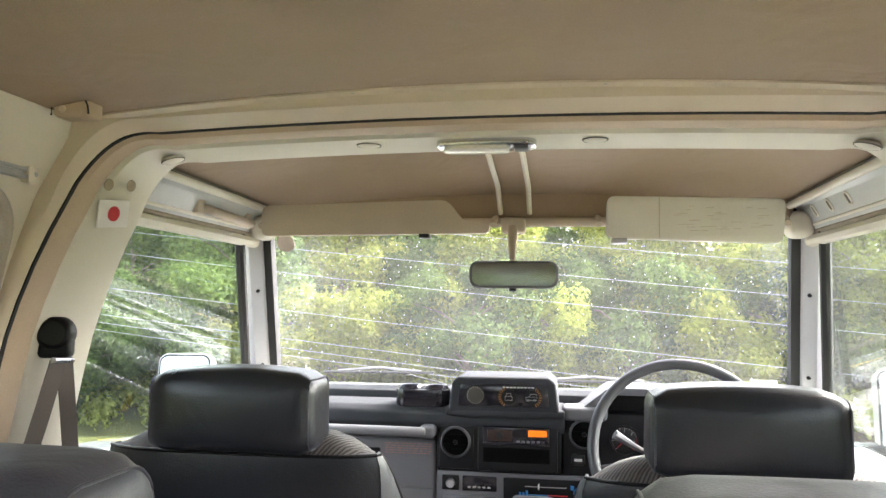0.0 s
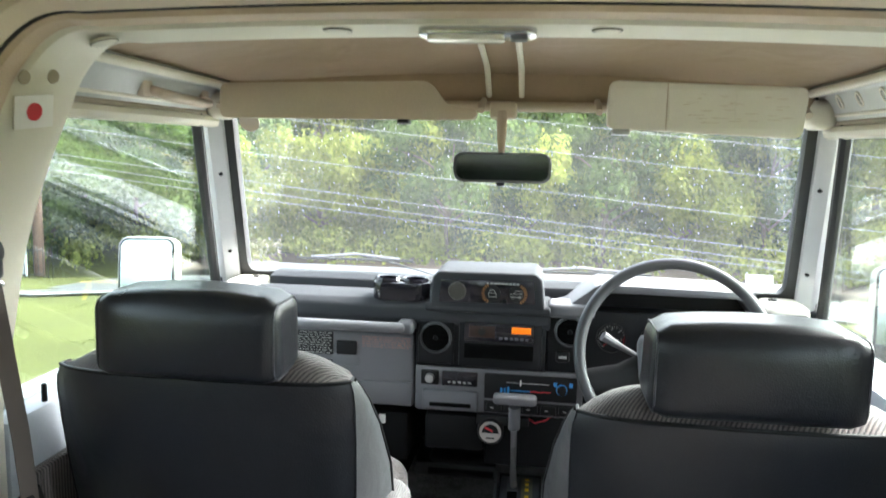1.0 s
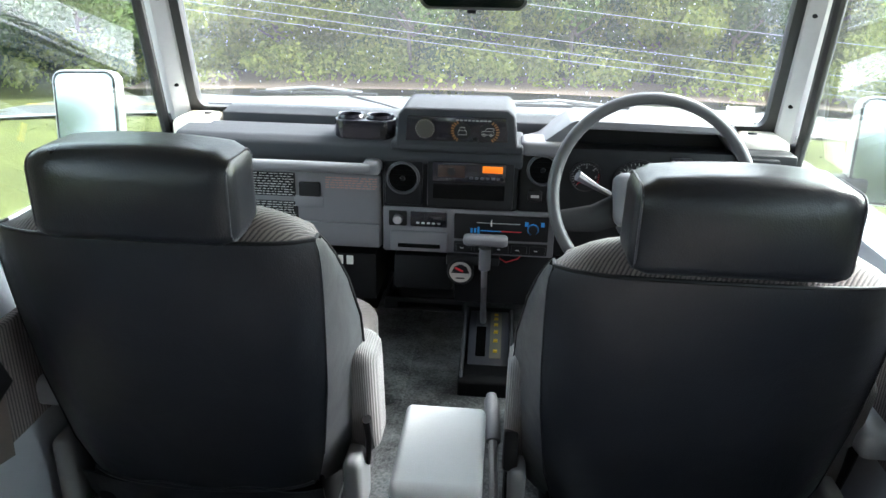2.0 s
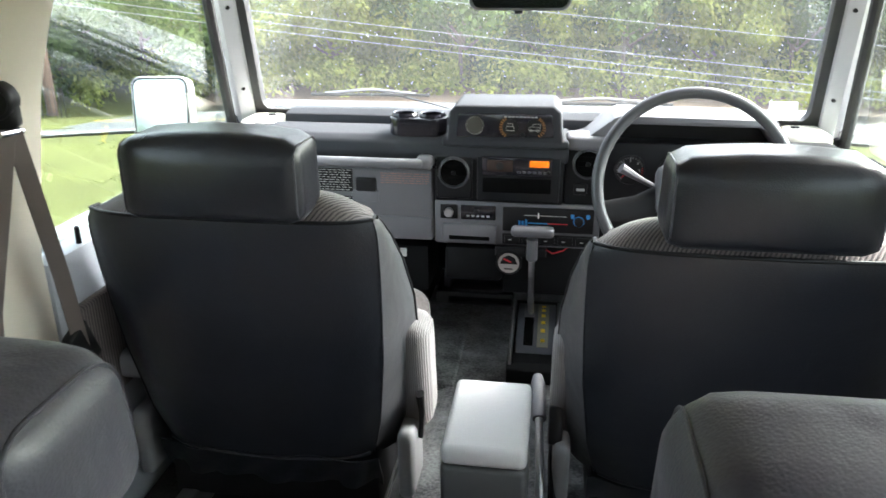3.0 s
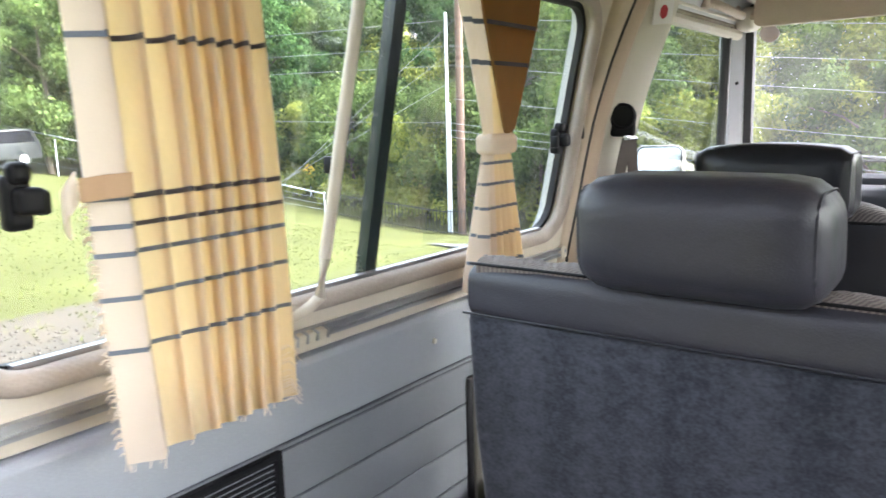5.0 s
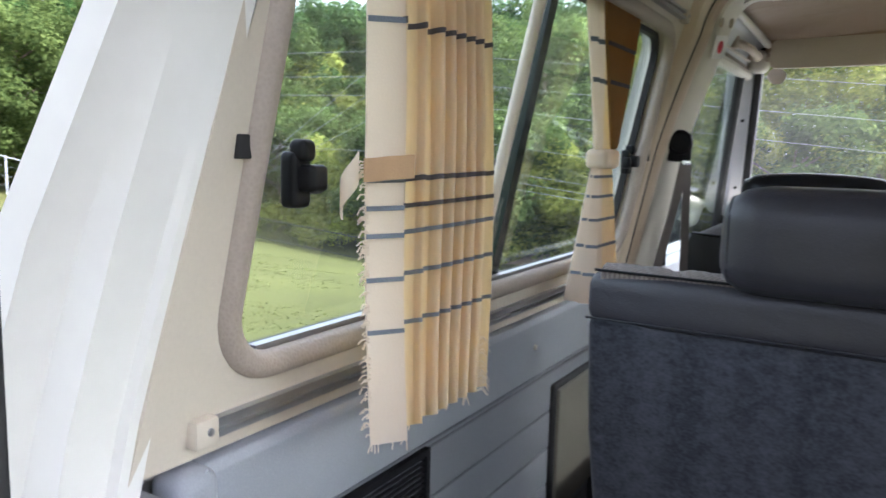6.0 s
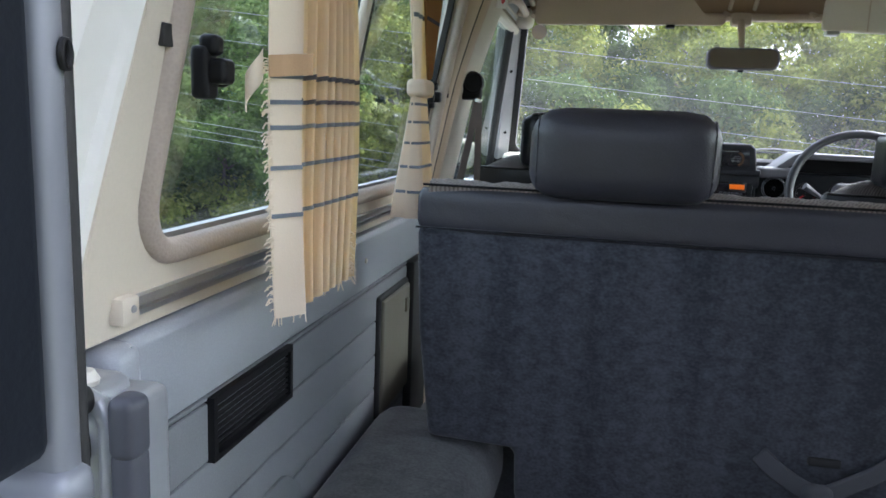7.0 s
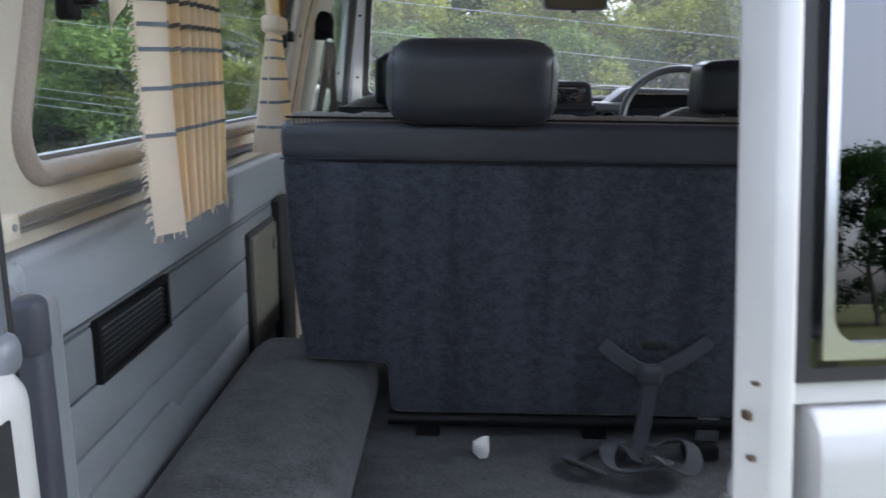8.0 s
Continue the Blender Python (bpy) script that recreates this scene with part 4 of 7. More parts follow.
# ---- rear doors ----
def door_glass(parent, x0, x1, y, z0, z1):
    part("rubber_surround", holed((x0 - 0.016, x1 + 0.016, z0 - 0.016, z1 + 0.016), (x0 - 0.006, x1 + 0.006, z0 - 0.006, z1 + 0.006, 0.014), 6, lambda u, v, d: (u, y - 0.004 + d, v), 0.02), RUBBER, parent, "black rubber surround")
    part("chrome_moulding", holed((x0 - 0.0065, x1 + 0.0065, z0 - 0.0065, z1 + 0.0065), (x0 - 0.002, x1 + 0.002, z0, z1, 0.012), 6, lambda u, v, d: (u, y - 0.007 + d, v), 0.006), CHROME, parent, "bright chrome moulding")
    glazing(part("glass", box(x0 - 0.01, x1 + 0.01, y - 0.004, y + 0.001, z0 - 0.01, z1 + 0.01), PRIVACY_GLASS, parent, "dark tinted glass"))


rd = thing("door_3", "white rear door standing ajar with chrome-edged window", "door", kind="structure")
# built as if shut with its hinge at the origin, then swung a little outwards
XE = -1.038
part("edge_flange", prism([(XE + 0.018, 0.030), (XE + 0.001, 0.006), (XE + 0.006, 0.002), (XE + 0.012, -0.003), (XE + 0.021, -0.004), (XE + 0.024, 0.004), (XE + 0.034, 0.05), (XE + 0.028, 0.05)], "z", 0.62, 1.80, 0.001), WHITE, rd, "white door edge")
part("window_frame", holed((XE + 0.020, -0.02, 1.245, 1.80), (XE + 0.027, -0.08, 1.255, 1.74, 0.02), 6, lambda u, v, d: (u, 0.004 + d, v), 0.02), WHITE, rd, "white window frame")
door_glass(rd, XE + 0.041, -0.10, 0.006, 1.270, 1.72)
b = prism([(0.000, 0.62), (-0.006, 1.224), (-0.004, 1.235), (0.002, 1.243), (0.03, 1.247), (0.05, 1.247), (0.05, 0.62)], "x", XE + 0.032, -0.01, 0.002)
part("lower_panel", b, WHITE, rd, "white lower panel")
part("lower_edge", prism([(XE + 0.012, 0.012), (XE + 0.024, 0.006), (XE + 0.034, 0.05), (XE + 0.03, 0.05)], "z", 0.62, 1.236, 0.002), OFFWHITE, rd)
part("inner_trim", box(XE + 0.03, -0.03, 0.05, 0.07, 0.74, 1.20, 0.01), TRIM_GREY, rd)
part("latch_plate", box(XE + 0.008, XE + 0.016, 0.012, 0.03, 1.12, 1.20, 0.003), STEEL, rd, "worn steel latch plate")
for z, dz, dx in ((1.256, 0.0018, 0.004), (1.244, 0.0035, 0.001), (1.226, 0.0022, 0.003)):
    part("edge_chip", box(XE + 0.002 + dx, XE + 0.0045 + dx, -0.0012, 0.004, z - dz, z, 0.0006), EARTH, rd, "chipped rusty paint")
rd.matrix_world = pose(0.775, 0.06, 1.432, 0, 0, 8.4) @ pose(0, 0, 0, -9) @ pose(0, 0, -1.46)

ld = thing("door_4", "open rear door seen edge-on with dark seal and white lower half", "door", kind="structure")
# swung out to stand along the vehicle's length
part("edge_frame", box(-0.72, -0.592, -0.049, -0.031, 1.185, 1.80, 0.006, 3), BODY_GREY, ld, "silver-grey window frame edge")
part("seal", box(-0.612, -0.594, -0.032, -0.024, 0.66, 1.80, 0.003, 3), RUBBER, ld, "black rubber door seal")
part("glass_seal", box(-0.640, -0.594, -0.60, -0.050, 1.215, 1.76, 0.008), NAVY, ld, "dark padded window seal")
part("top_frame", box(-0.72, -0.60, -0.62, -0.05, 1.74, 1.80, 0.01), BODY_GREY, ld)
part("far_frame", box(-0.72, -0.60, -0.66, -0.60, 0.66, 1.80, 0.01), BODY_GREY, ld)
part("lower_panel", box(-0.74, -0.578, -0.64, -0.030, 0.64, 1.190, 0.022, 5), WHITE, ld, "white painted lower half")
part("frame_foot", box(-0.66, -0.586, -0.056, -0.028, 1.180, 1.206, 0.009, 3), BODY_GREY, ld, "bright folded metal foot")
part("black_patch", box(-0.580, -0.5765, -0.20, -0.066, 1.06, 1.168, 0.001), RUBBER, ld, "black felt patch")
part("latch_ring", tube([(-0.590, -0.036 + 0.003 * math.cos(a), 1.405 + 0.0065 * math.sin(a)) for a in [k * math.pi / 5 for k in range(10)]], 0.0018, 8, closed=True, up=(1, 0, 0)), BLACK, ld)
part("frame_hole", lathe([(0.003, 0), (0.0025, 0.001), (0, 0.001)], 10, pose(-0.5915, -0.036, 1.452, 0, 90, 0)), BLACK, ld)
ld.matrix_world = pose(-0.014, 0.025, 0)

# road wheels carry the body
def road_wheel(x, y):
    w = thing("wheel", "black-tyred steel road wheel of the vehicle", "wheel", "road wheels")
    s = 1 if x > 0 else -1
    m = pose(x, y, 0.37, 0, 90 * s, 0)
    part("tyre", lathe([(0.23, -0.10), (0.34, -0.10), (0.365, -0.08), (0.37, 0.0), (0.365, 0.08), (0.34, 0.10), (0.23, 0.10), (0.22, 0.06), (0.22, -0.06)], 32, m), RUBBER, w, "black rubber tyre")
    part("rim", lathe([(0.225, 0.06), (0.20, 0.03), (0.12, 0.05), (0.06, 0.08), (0, 0.085)], 28, m), GALV, w, "pale steel rim")
for x_ in (-0.71, 0.71):
    for y_ in (0.55, 2.85):
        road_wheel(x_, y_)

# ---- front seats ----
def pillow(x0, x1, y0, y1, z0, z1, r, lean=0.0, crown=0.0, taper=0.0, arch=None, bm=None):
    """A stuffed block: rounded box whose faces bulge; lean shifts the top in y, taper narrows the top."""
    b = bmesh.new()
    bmesh.ops.create_cube(b, size=2)
    bmesh.ops.subdivide_edges(b, edges=b.edges, cuts=10, use_grid_fill=True)
    cx, cy, cz = (x0 + x1) / 2, (y0 + y1) / 2, (z0 + z1) / 2
    hx, hy, hz = (x1 - x0) / 2, (y1 - y0) / 2, (z1 - z0) / 2
    for v in b.verts:
        u = v.co.copy()
        p = Vector((u.x * hx, u.y * hy, u.z * hz))
        # round the corners: clamp to the inner box and push out by r
        q = Vector((max(-hx + r, min(hx - r, p.x)), max(-hy + r, min(hy - r, p.y)), max(-hz + r, min(hz - r, p.z))))
        d = p - q
        if d.length > 1e-6:
            p = q + d.normalized() * r
        bulge = crown * (1 - u.x ** 2) * (1 - u.z ** 2)
        p.y += bulge * (1 if u.y > 0 else -1) * abs(u.y) ** 3
        p.z += (0.5 * crown if arch is None else arch) * (1 - u.x ** 2) * (1 if u.z > 0.9 else 0)
        p.x *= 1 - taper * (u.z + 1) / 2
        p.y += lean * (u.z + 1) / 2
        v.co = p + Vector((cx, cy, cz))
    bmesh.ops.recalc_face_normals(b, faces=b.faces)
    return join(bm, b)


def piping(pts, parent, material=None, r=0.0035, closed=False, name="piping"):
    return part(name, tube(pts, r, 7, closed=closed), material or BLACK, parent)


def front_seat(cx, head_x, label, drop=0.0, head_low=0.0):
    """A seat: vinyl-backed shell that widens towards its front edge, cloth crown, headrest, cushion and base."""
    s = thing("front_seat", label, "car seat", "front seats")
    # height, half width at the rear seam and at the front edge, rear face, depth
    table = ((0.780, 0.200, 0.252, 1.600, 0.100), (0.860, 0.219, 0.270, 1.580, 0.120), (1.000, 0.235, 0.279, 1.554, 0.126), (1.100, 0.240, 0.276, 1.537, 0.116),
             (1.180, 0.242, 0.264, 1.525, 0.096), (1.230, 0.242, 0.252, 1.518, 0.075), (1.255, 0.240, 0.244, 1.516, 0.058), (1.270, 0.235, 0.236, 1.518, 0.046))
    levels = [(z - drop * (z - 0.78) / 0.49, wr, wf, y, d) for z, wr, wf, y, d in table]
    us = spread(-1, 1, 20)
    def rear(u, k):
        z, wr, wf, y, d = levels[k]
        return (cx + wr * u, y - 0.010 * (1 - u * u) + 0.024 * abs(u) ** 7, z)
    def lofted(rows):
        b = bmesh.new()
        g = [[b.verts.new(p) for p in row] for row in rows]
        for A, B in zip(g, g[1:]):
            for k in range(len(A) - 1):
                b.faces.new((A[k], A[k + 1], B[k + 1], B[k]))
        bmesh.ops.recalc_face_normals(b, faces=b.faces)
        return b
    ks = range(len(levels))
    back = part("back_shell", lofted([[rear(u, k) for u in us] for k in ks]), VINYL, s, "black vinyl back panel")
    back.data.flip_normals() if back.data.polygons[0].normal.y > 0 else None
    for sg in (-1, 1):
        rows = []
        for z, wr, wf, y, d in levels:
            rows.append([(cx + sg * (wr + (wf - wr) * f + 0.006 * math.sin(math.pi * f)), y + 0.0245 + (d - 0.0245) * f, z) for f in spread(0, 1, 6)])
        sp = part("side_panel", lofted(rows), VINYL_WORN_LIT, s, "worn vinyl side panel lightened for window sheen")
        sp.data.flip_normals() if sp.data.polygons[0].normal.x * sg < 0 else None
        # stitched seam behind, piped edge in front
        piping([(cx + sg * (wr + 0.0005), y + 0.0235, z) for z, wr, wf, y, d in levels], s, VINYL, r=0.0014, name="stitched_seam")
        piping([(cx + sg * wf, y + d, z) for z, wr, wf, y, d in levels], s, r=0.0028)
    z, wr, wf, y, d = levels[-1]
    edge = [(cx + sg_ * (wr - 0.001), y + d, z + 0.001) for sg_ in (-1,)] + [(q[0], q[1] - 0.001, q[2] + 0.002) for q in (rear(u, len(levels) - 1) for u in us)] + [(cx + wr - 0.001, y + d, z + 0.001)]
    piping(edge, s, r=0.0032)
    # cloth over the top and down the front
    def crown(u, v):
        ue = 1 - abs(u) ** 5
        return (cx + (wr - 0.002) * (1 - 0.10 * v * v) * u, y - 0.010 * (1 - u * u) + 0.024 * abs(u) ** 7 + 0.004 + 0.135 * v, z + 0.002 + 0.044 * ue * math.sin(math.pi * min(1.0, v * 1.05)) ** 0.7 - 0.03 * v * v - 0.030 * abs(u) ** 8 * v)
    part("backrest_top", sheet(crown, us, spread(0, 1, 12)), CLOTH, s, "striped cloth over the backrest top")
    part("backrest", pillow(cx - 0.245, cx + 0.245, 1.622, 1.720, 0.86, 1.272 - drop, 0.04, lean=-0.055, crown=0.008, taper=0.10), CLOTH, s, "striped cloth backrest")
    for sg in (-1, 1):
        part("side_bolster", pillow(cx + sg * 0.268 - 0.034 + 0.016 * (sg < 0), cx + sg * 0.268 + 0.034 + 0.016 * (sg < 0), 1.672, 1.785, 0.80, 1.045, 0.032, lean=-0.05), BOLSTER, s, "pale ribbed cloth bolster")
    z0_, wr0, wf0, y0_, d0 = levels[0]
    piping([(cx + wr0 * 1.01 * u, y0_ - 0.011 * (1 - u * u) + 0.020 * abs(u) ** 7, z0_ + 0.010 - 0.012 * (1 - u * u)) for u in spread(-0.97, 0.97, 16)], s, VINYL, 0.004, name="lower_seam")
    def flap(u, v):
        return (cx + 0.215 * u, 1.598 - 0.012 * (1 - u * u) + 0.030 * v + 0.005 * math.sin(u * 17 + v * 5) * v, 0.785 - 0.080 * v - 0.006 * math.sin(u * 9 + 1))
    part("lower_flap", sheet(flap, spread(-1, 1, 40), spread(0, 1, 6), 0.004, (0, 1, 0)), VINYL, s, "slack black vinyl lower flap")
    # headrest
    hl = head_low
    h = part("headrest", pillow(head_x - 0.142, head_x + 0.142, 1.462, 1.578, 1.276 - hl, 1.401 - hl, 0.025, crown=0.009, taper=0.02, arch=0.010), VINYL, s, "black vinyl headrest")
    for sg in (-1, 1):
        ring = [(head_x + sg * 0.1336, 1.520 + p, 1.3385 - hl + q) for p, q in rrect(-0.0508, 0.0508, -0.0553, 0.0553, 0.020, 5)]
        piping(ring, h, VINYL_GREY, 0.0018, True)
        part("headrest_stalk", tube([(head_x + sg * 0.06, 1.535, 1.22 - hl), (head_x + sg * 0.06, 1.525, 1.29 - hl)], 0.006, 10), CHROME, s)
    # cushion and base
    part("cushion", pillow(cx - 0.245, cx + 0.245, 1.62, 2.06, 0.80, 0.955, 0.055, crown=0.0), CLOTH, s, "striped cloth cushion")
    for sg in (-1, 1):
        part("cushion_bolster", pillow(cx + sg * 0.205 - 0.026, cx + sg * 0.205 + 0.026, 1.70, 2.05, 0.78, 0.925, 0.026), BOLSTER, s, "pale ribbed cushion edge")
        part("hinge_cover", pillow(cx + sg * 0.262 - 0.016, cx + sg * 0.262 + 0.016, 1.61, 1.72, 0.69, 0.838, 0.014), HINGE_GREY, s, "pale grey hinge cover")
        part("seat_rail", box(cx + sg * 0.18 - 0.018, cx + sg * 0.18 + 0.018, 1.55, 2.02, FRONT_FLOOR_Z, 0.66, 0.005), STEEL, s)
    part("seat_frame", box(cx - 0.21, cx + 0.21, 1.62, 2.02, 0.65, 0.81, 0.01), BLACK, s)
    part("recline_lever", tube([(cx + 0.283, 1.665, 0.80), (cx + 0.287, 1.655, 0.86), (cx + 0.285, 1.645, 0.905)], lambda f: 0.007 + 0.004 * f, 8, flat=0.7), BLACK, s, "black recline lever")
    return s


front_seat(-0.426, -0.418, "black vinyl-backed front passenger seat with striped cloth", 0.0, -0.003)
front_seat(0.382, 0.376, "black vinyl-backed driver's seat with striped cloth", 0.021, 0.006)

# ---- rear bench ----
bench = thing("rear_bench", "folding rear bench with carpeted back and charcoal vinyl headrests", "bench seat")
BX0, BX1 = -0.645, 0.590
def bench_y(z):
    return 0.812 + (1.29 - z) * 0.035
# carpeted back with a notch for the wheel arch at each lower corner
out = [(-0.466, 0.764), (-0.470, 0.858), (-0.616, 0.863), (-0.636, 1.05), (-0.642, 1.218), (BX1 - 0.003, 1.218), (BX1 - 0.007, 1.05), (BX1 - 0.022, 0.863), (0.415, 0.858), (0.41, 0.764)]
b = bmesh.new()
lo = [b.verts.new((x, bench_y(z), z)) for x, z in out]
hi = [b.verts.new((x, bench_y(z) + 0.075, z)) for x, z in out]
b.faces.new(lo)
b.faces.new(hi[::-1])
for k in range(len(out)):
    b.faces.new((lo[k], hi[k], hi[(k + 1) % len(out)], lo[(k + 1) % len(out)]))
bmesh.ops.recalc_face_normals(b, faces=b.faces)
bmesh.ops.bevel(b, geom=list(b.edges), offset=0.014, segments=3, profile=0.5, affect="EDGES")
bmesh.ops.triangulate(b, faces=[f for f in b.faces if len(f.verts) > 4])
part("carpet_back", b, CARPET, bench, "worn charcoal carpet covering the back")
b = pillow(BX0, BX1, 0.809, 0.868, 1.202, 1.285, 0.028, crown=0.0)
part("vinyl_band", b, VINYL_GREY, bench, "charcoal vinyl upper band")
piping([(x, bench_y(1.22) - 0.0045, 1.2165) for x in spread(BX0 + 0.004, BX1 - 0.004, 20)], bench, VINYL, 0.0016, name="lower_piping")
piping([(x, 0.817, 1.283) for x in spread(BX0 + 0.012, BX1 - 0.012, 20)], bench, BLACK, 0.002, name="upper_piping")
# ribbed cloth along the top edge
def roll_top(x, v):
    """A soft roll with slanting creases and a few deeper tufts."""
    f = (x * 22 + v * 1.1) % 1.0
    crease = 0.0035 * (1 - (2 * f - 1) ** 4) + 0.0010 * math.sin((x * 22 + v * 1.1) * 18.85)
    tuft = 0.003 * min(1.0, abs(((x + 0.05) * 5.2) % 1.0 - 0.5) * 9)
    arch = math.sin(math.pi * min(1.0, 0.04 + v * 0.96))
    return (x, 0.819 + 0.052 * v, 1.280 + (0.0045 + crease + tuft) * arch ** 0.6)
part("cloth_top", sheet(roll_top, spread(BX0 + 0.02, BX1 - 0.02, 520), spread(0, 1, 12), 0.03, (0, 0, -1)), RIB_CLOTH, bench, "brown creased cloth roll along the top")
part("front_face", pillow(BX0 + 0.01, BX1 - 0.01, 0.880, 0.915, 0.90, 1.235, 0.015, crown=0.002), RIB_CLOTH, bench, "ribbed cloth backrest front")
part("cushion", pillow(BX0, BX1, 0.93, 1.27, 0.81, 0.935, 0.045), RIB_CLOTH, bench, "ribbed cloth seat cushion")
part("under_frame", box(-0.46, 0.40, 0.93, 1.22, 0.725, 0.815, 0.01), BLACK, bench, "black steel underframe")
part("cross_tube", tube([(-0.47, 0.842, 0.752), (0.41, 0.842, 0.752)], 0.013, 10), BLACK, bench, "black cross tube")
for x in (-0.40, -0.10, 0.10, 0.34):
    part("floor_bracket", box(x - 0.022, x + 0.022, 0.835, 0.90, 0.718, 0.765, 0.004), STEEL if x in (0.10, 0.34) else BLACK, bench)
part("belt_slot", box(-0.031, 0.015, 0.820, 0.838, 0.896, 0.910, 0.004), RUBBER, bench, "dark belt slot in the carpet")
for cx in (-0.334, 0.283):
    h = part("headrest", pillow(cx - 0.136, cx + 0.136, 0.770, 0.914, 1.274, 1.406, 0.042, lean=-0.012, crown=0.004, taper=0.02), VINYL_GREY, bench, "charcoal vinyl headrest")
    for sg in (-1, 1):
        ring = [(cx + sg * 0.1222, 0.836 + p - 0.09 * q, 1.340 + q) for p, q in rrect(-0.0597, 0.0597, -0.0537, 0.0537, 0.030, 5)]
        piping(ring, h, VINYL_GREY, 0.0016, True)
        part("headrest_stalk", tube([(cx + sg * 0.05, 0.83, 1.24), (cx + sg * 0.05, 0.835, 1.30)], 0.006, 8), CHROME, bench)
# centre strap knotted on the carpet back
tie = thing("lap_belt", "grey lap belt hanging knotted down the bench back", "seat belt")
def strap(pts, w, name, parent, th=0.0025, material=None, face=(0, -1, 0)):
    b = bmesh.new()
    rows = []
    P = [Vector(p) for p in pts]
    for i, p in enumerate(P):
        d = (P[min(i + 1, len(P) - 1)] - P[max(i - 1, 0)]).normalized()
        f = Vector(face)
        sdir = d.cross(f).normalized() * w
        nn = sdir.cross(d).normalized() * th
        rows.append([b.verts.new(p + sdir - nn), b.verts.new(p + sdir + nn), b.verts.new(p - sdir + nn), b.verts.new(p - sdir - nn)])
    for A, B in zip(rows, rows[1:]):
        for k in range(4):
            b.faces.new((A[k], A[(k + 1) % 4], B[(k + 1) % 4], B[k]))
    b.faces.new(rows[0])
    b.faces.new(rows[-1][::-1])
    bmesh.ops.recalc_face_normals(b, faces=b.faces)
    bmesh.ops.bevel(b, geom=list(b.edges), offset=th * 0.6, segments=1, affect="EDGES")
    return part(name, b, material or BELT_DARK, parent)
yb = 0.812
strap([(-0.110, yb + 0.005, 0.926), (-0.085, yb - 0.004, 0.906), (-0.055, yb - 0.014, 0.890), (-0.036, yb - 0.018, 0.884)], 0.014, "strap", tie, 0.004)
strap([(0.075, yb + 0.005, 0.934), (0.045, yb - 0.004, 0.915), (0.005, yb - 0.014, 0.896), (-0.020, yb - 0.018, 0.884)], 0.013, "strap", tie, 0.004)
part("knot", pillow(-0.052, -0.008, yb - 0.030, yb - 0.004, 0.862, 0.898, 0.012), BELT_DARK, tie)
strap([(-0.028, yb - 0.020, 0.875), (-0.031, yb - 0.022, 0.84), (-0.036, yb - 0.024, 0.79), (-0.046, yb - 0.035, 0.745), (-0.066, yb - 0.06, 0.728)], 0.0135, "strap", tie, 0.004)
tie.matrix_world = pose(0.008, 0, -0.018)
coil = thing("loose_belt", "grey belt webbing lying coiled on the load floor", "seat belt")
rng = random.Random(3)
for k in range(3):
    a0 = k * 1.9
    pts = [(-0.105 + 0.05 * k + (0.055 - 0.008 * k) * math.cos(a0 + a), 0.735 - 0.012 * k + 0.046 * math.sin(a0 + a), FLOOR_Z + 0.012 + 0.014 * k + 0.010 * math.sin(2 * a + k)) for a in spread(0, 4.6, 14)]
    strap(pts, 0.0135, "loop", coil, 0.0024, BELT_DARK, (0.3, 0.4, 1))
part("buckle", box(0.035, 0.095, 0.755, 0.785, FLOOR_Z + 0.004, FLOOR_Z + 0.03, 0.006), BLACK, coil)
scrap = thing("paper_scrap", "crumpled white paper scrap on the load floor", "litter")
b = bmesh.new()
bmesh.ops.create_icosphere(b, subdivisions=2, radius=0.018)
for v in b.verts:
    v.co *= 1 + 0.45 * noise.noise(v.co * 90)
    v.co = Vector((v.co.x * 0.9, v.co.y * 0.6, v.co.z * 1.1)) + Vector((-0.304, 0.764, FLOOR_Z + 0.018))
part("paper", b, PAPER, scrap)

# ---- dashboard ----
dash = thing("dashboard", "grey plastic dashboard with padded top and glovebox", "dashboard")
part("pad", prism([(2.172, 1.206), (2.160, 1.222), (2.163, 1.248), (2.180, 1.262), (2.27, 1.268), (2.29, 1.262), (2.29, 1.20), (2.20, 1.196)], "x", -0.665, 0.115, 0.006, 3), PAD, dash, "grey padded vinyl top")
part("screen_ledge", prism([(2.295, 1.255), (2.300, 1.283), (2.345, 1.289), (2.38, 1.29), (2.38, 1.24)], "x", -0.60, 0.60, 0.003), PAD, dash, "grey ledge under the windscreen")
# near-black box painted in as the shade of the gap under the windscreen
part("ledge_gap_shade", box(-0.64, 0.64, 2.26, 2.37, 1.20, 1.258), HOLE, dash)
for s in (-1, 1):
    part("ledge_corner", pillow(s * 0.655 - 0.05, s * 0.655 + 0.05, 2.24, 2.37, 1.18, 1.275, 0.02), PALE, dash, "pale moulded ledge corner")
    part("corner_plug", lathe([(0.011, 0), (0.010, 0.004), (0, 0.005)], 14, pose(s * 0.628, 2.285, 1.279, -8)), DASH_DARK, dash)
part("recess", box(-0.66, 0.11, 2.20, 2.26, 1.17, 1.21), DASH_DARK, dash)
part("carcass", box(-0.70, 0.70, 2.205, 2.50, 0.99, 1.20, 0.01), DASH_DARK, dash)
# grab bar
part("grab_bar", tube([(-0.60, 2.165, 1.198), (-0.57, 2.135, 1.203), (-0.54, 2.128, 1.205), (-0.26, 2.128, 1.205), (-0.225, 2.133, 1.204), (-0.205, 2.165, 1.200)], 0.0125, 12), DASH, dash, "grey grab bar")
part("grab_bar_end", pillow(-0.235, -0.195, 2.128, 2.19, 1.188, 1.220, 0.012), DASH, dash)
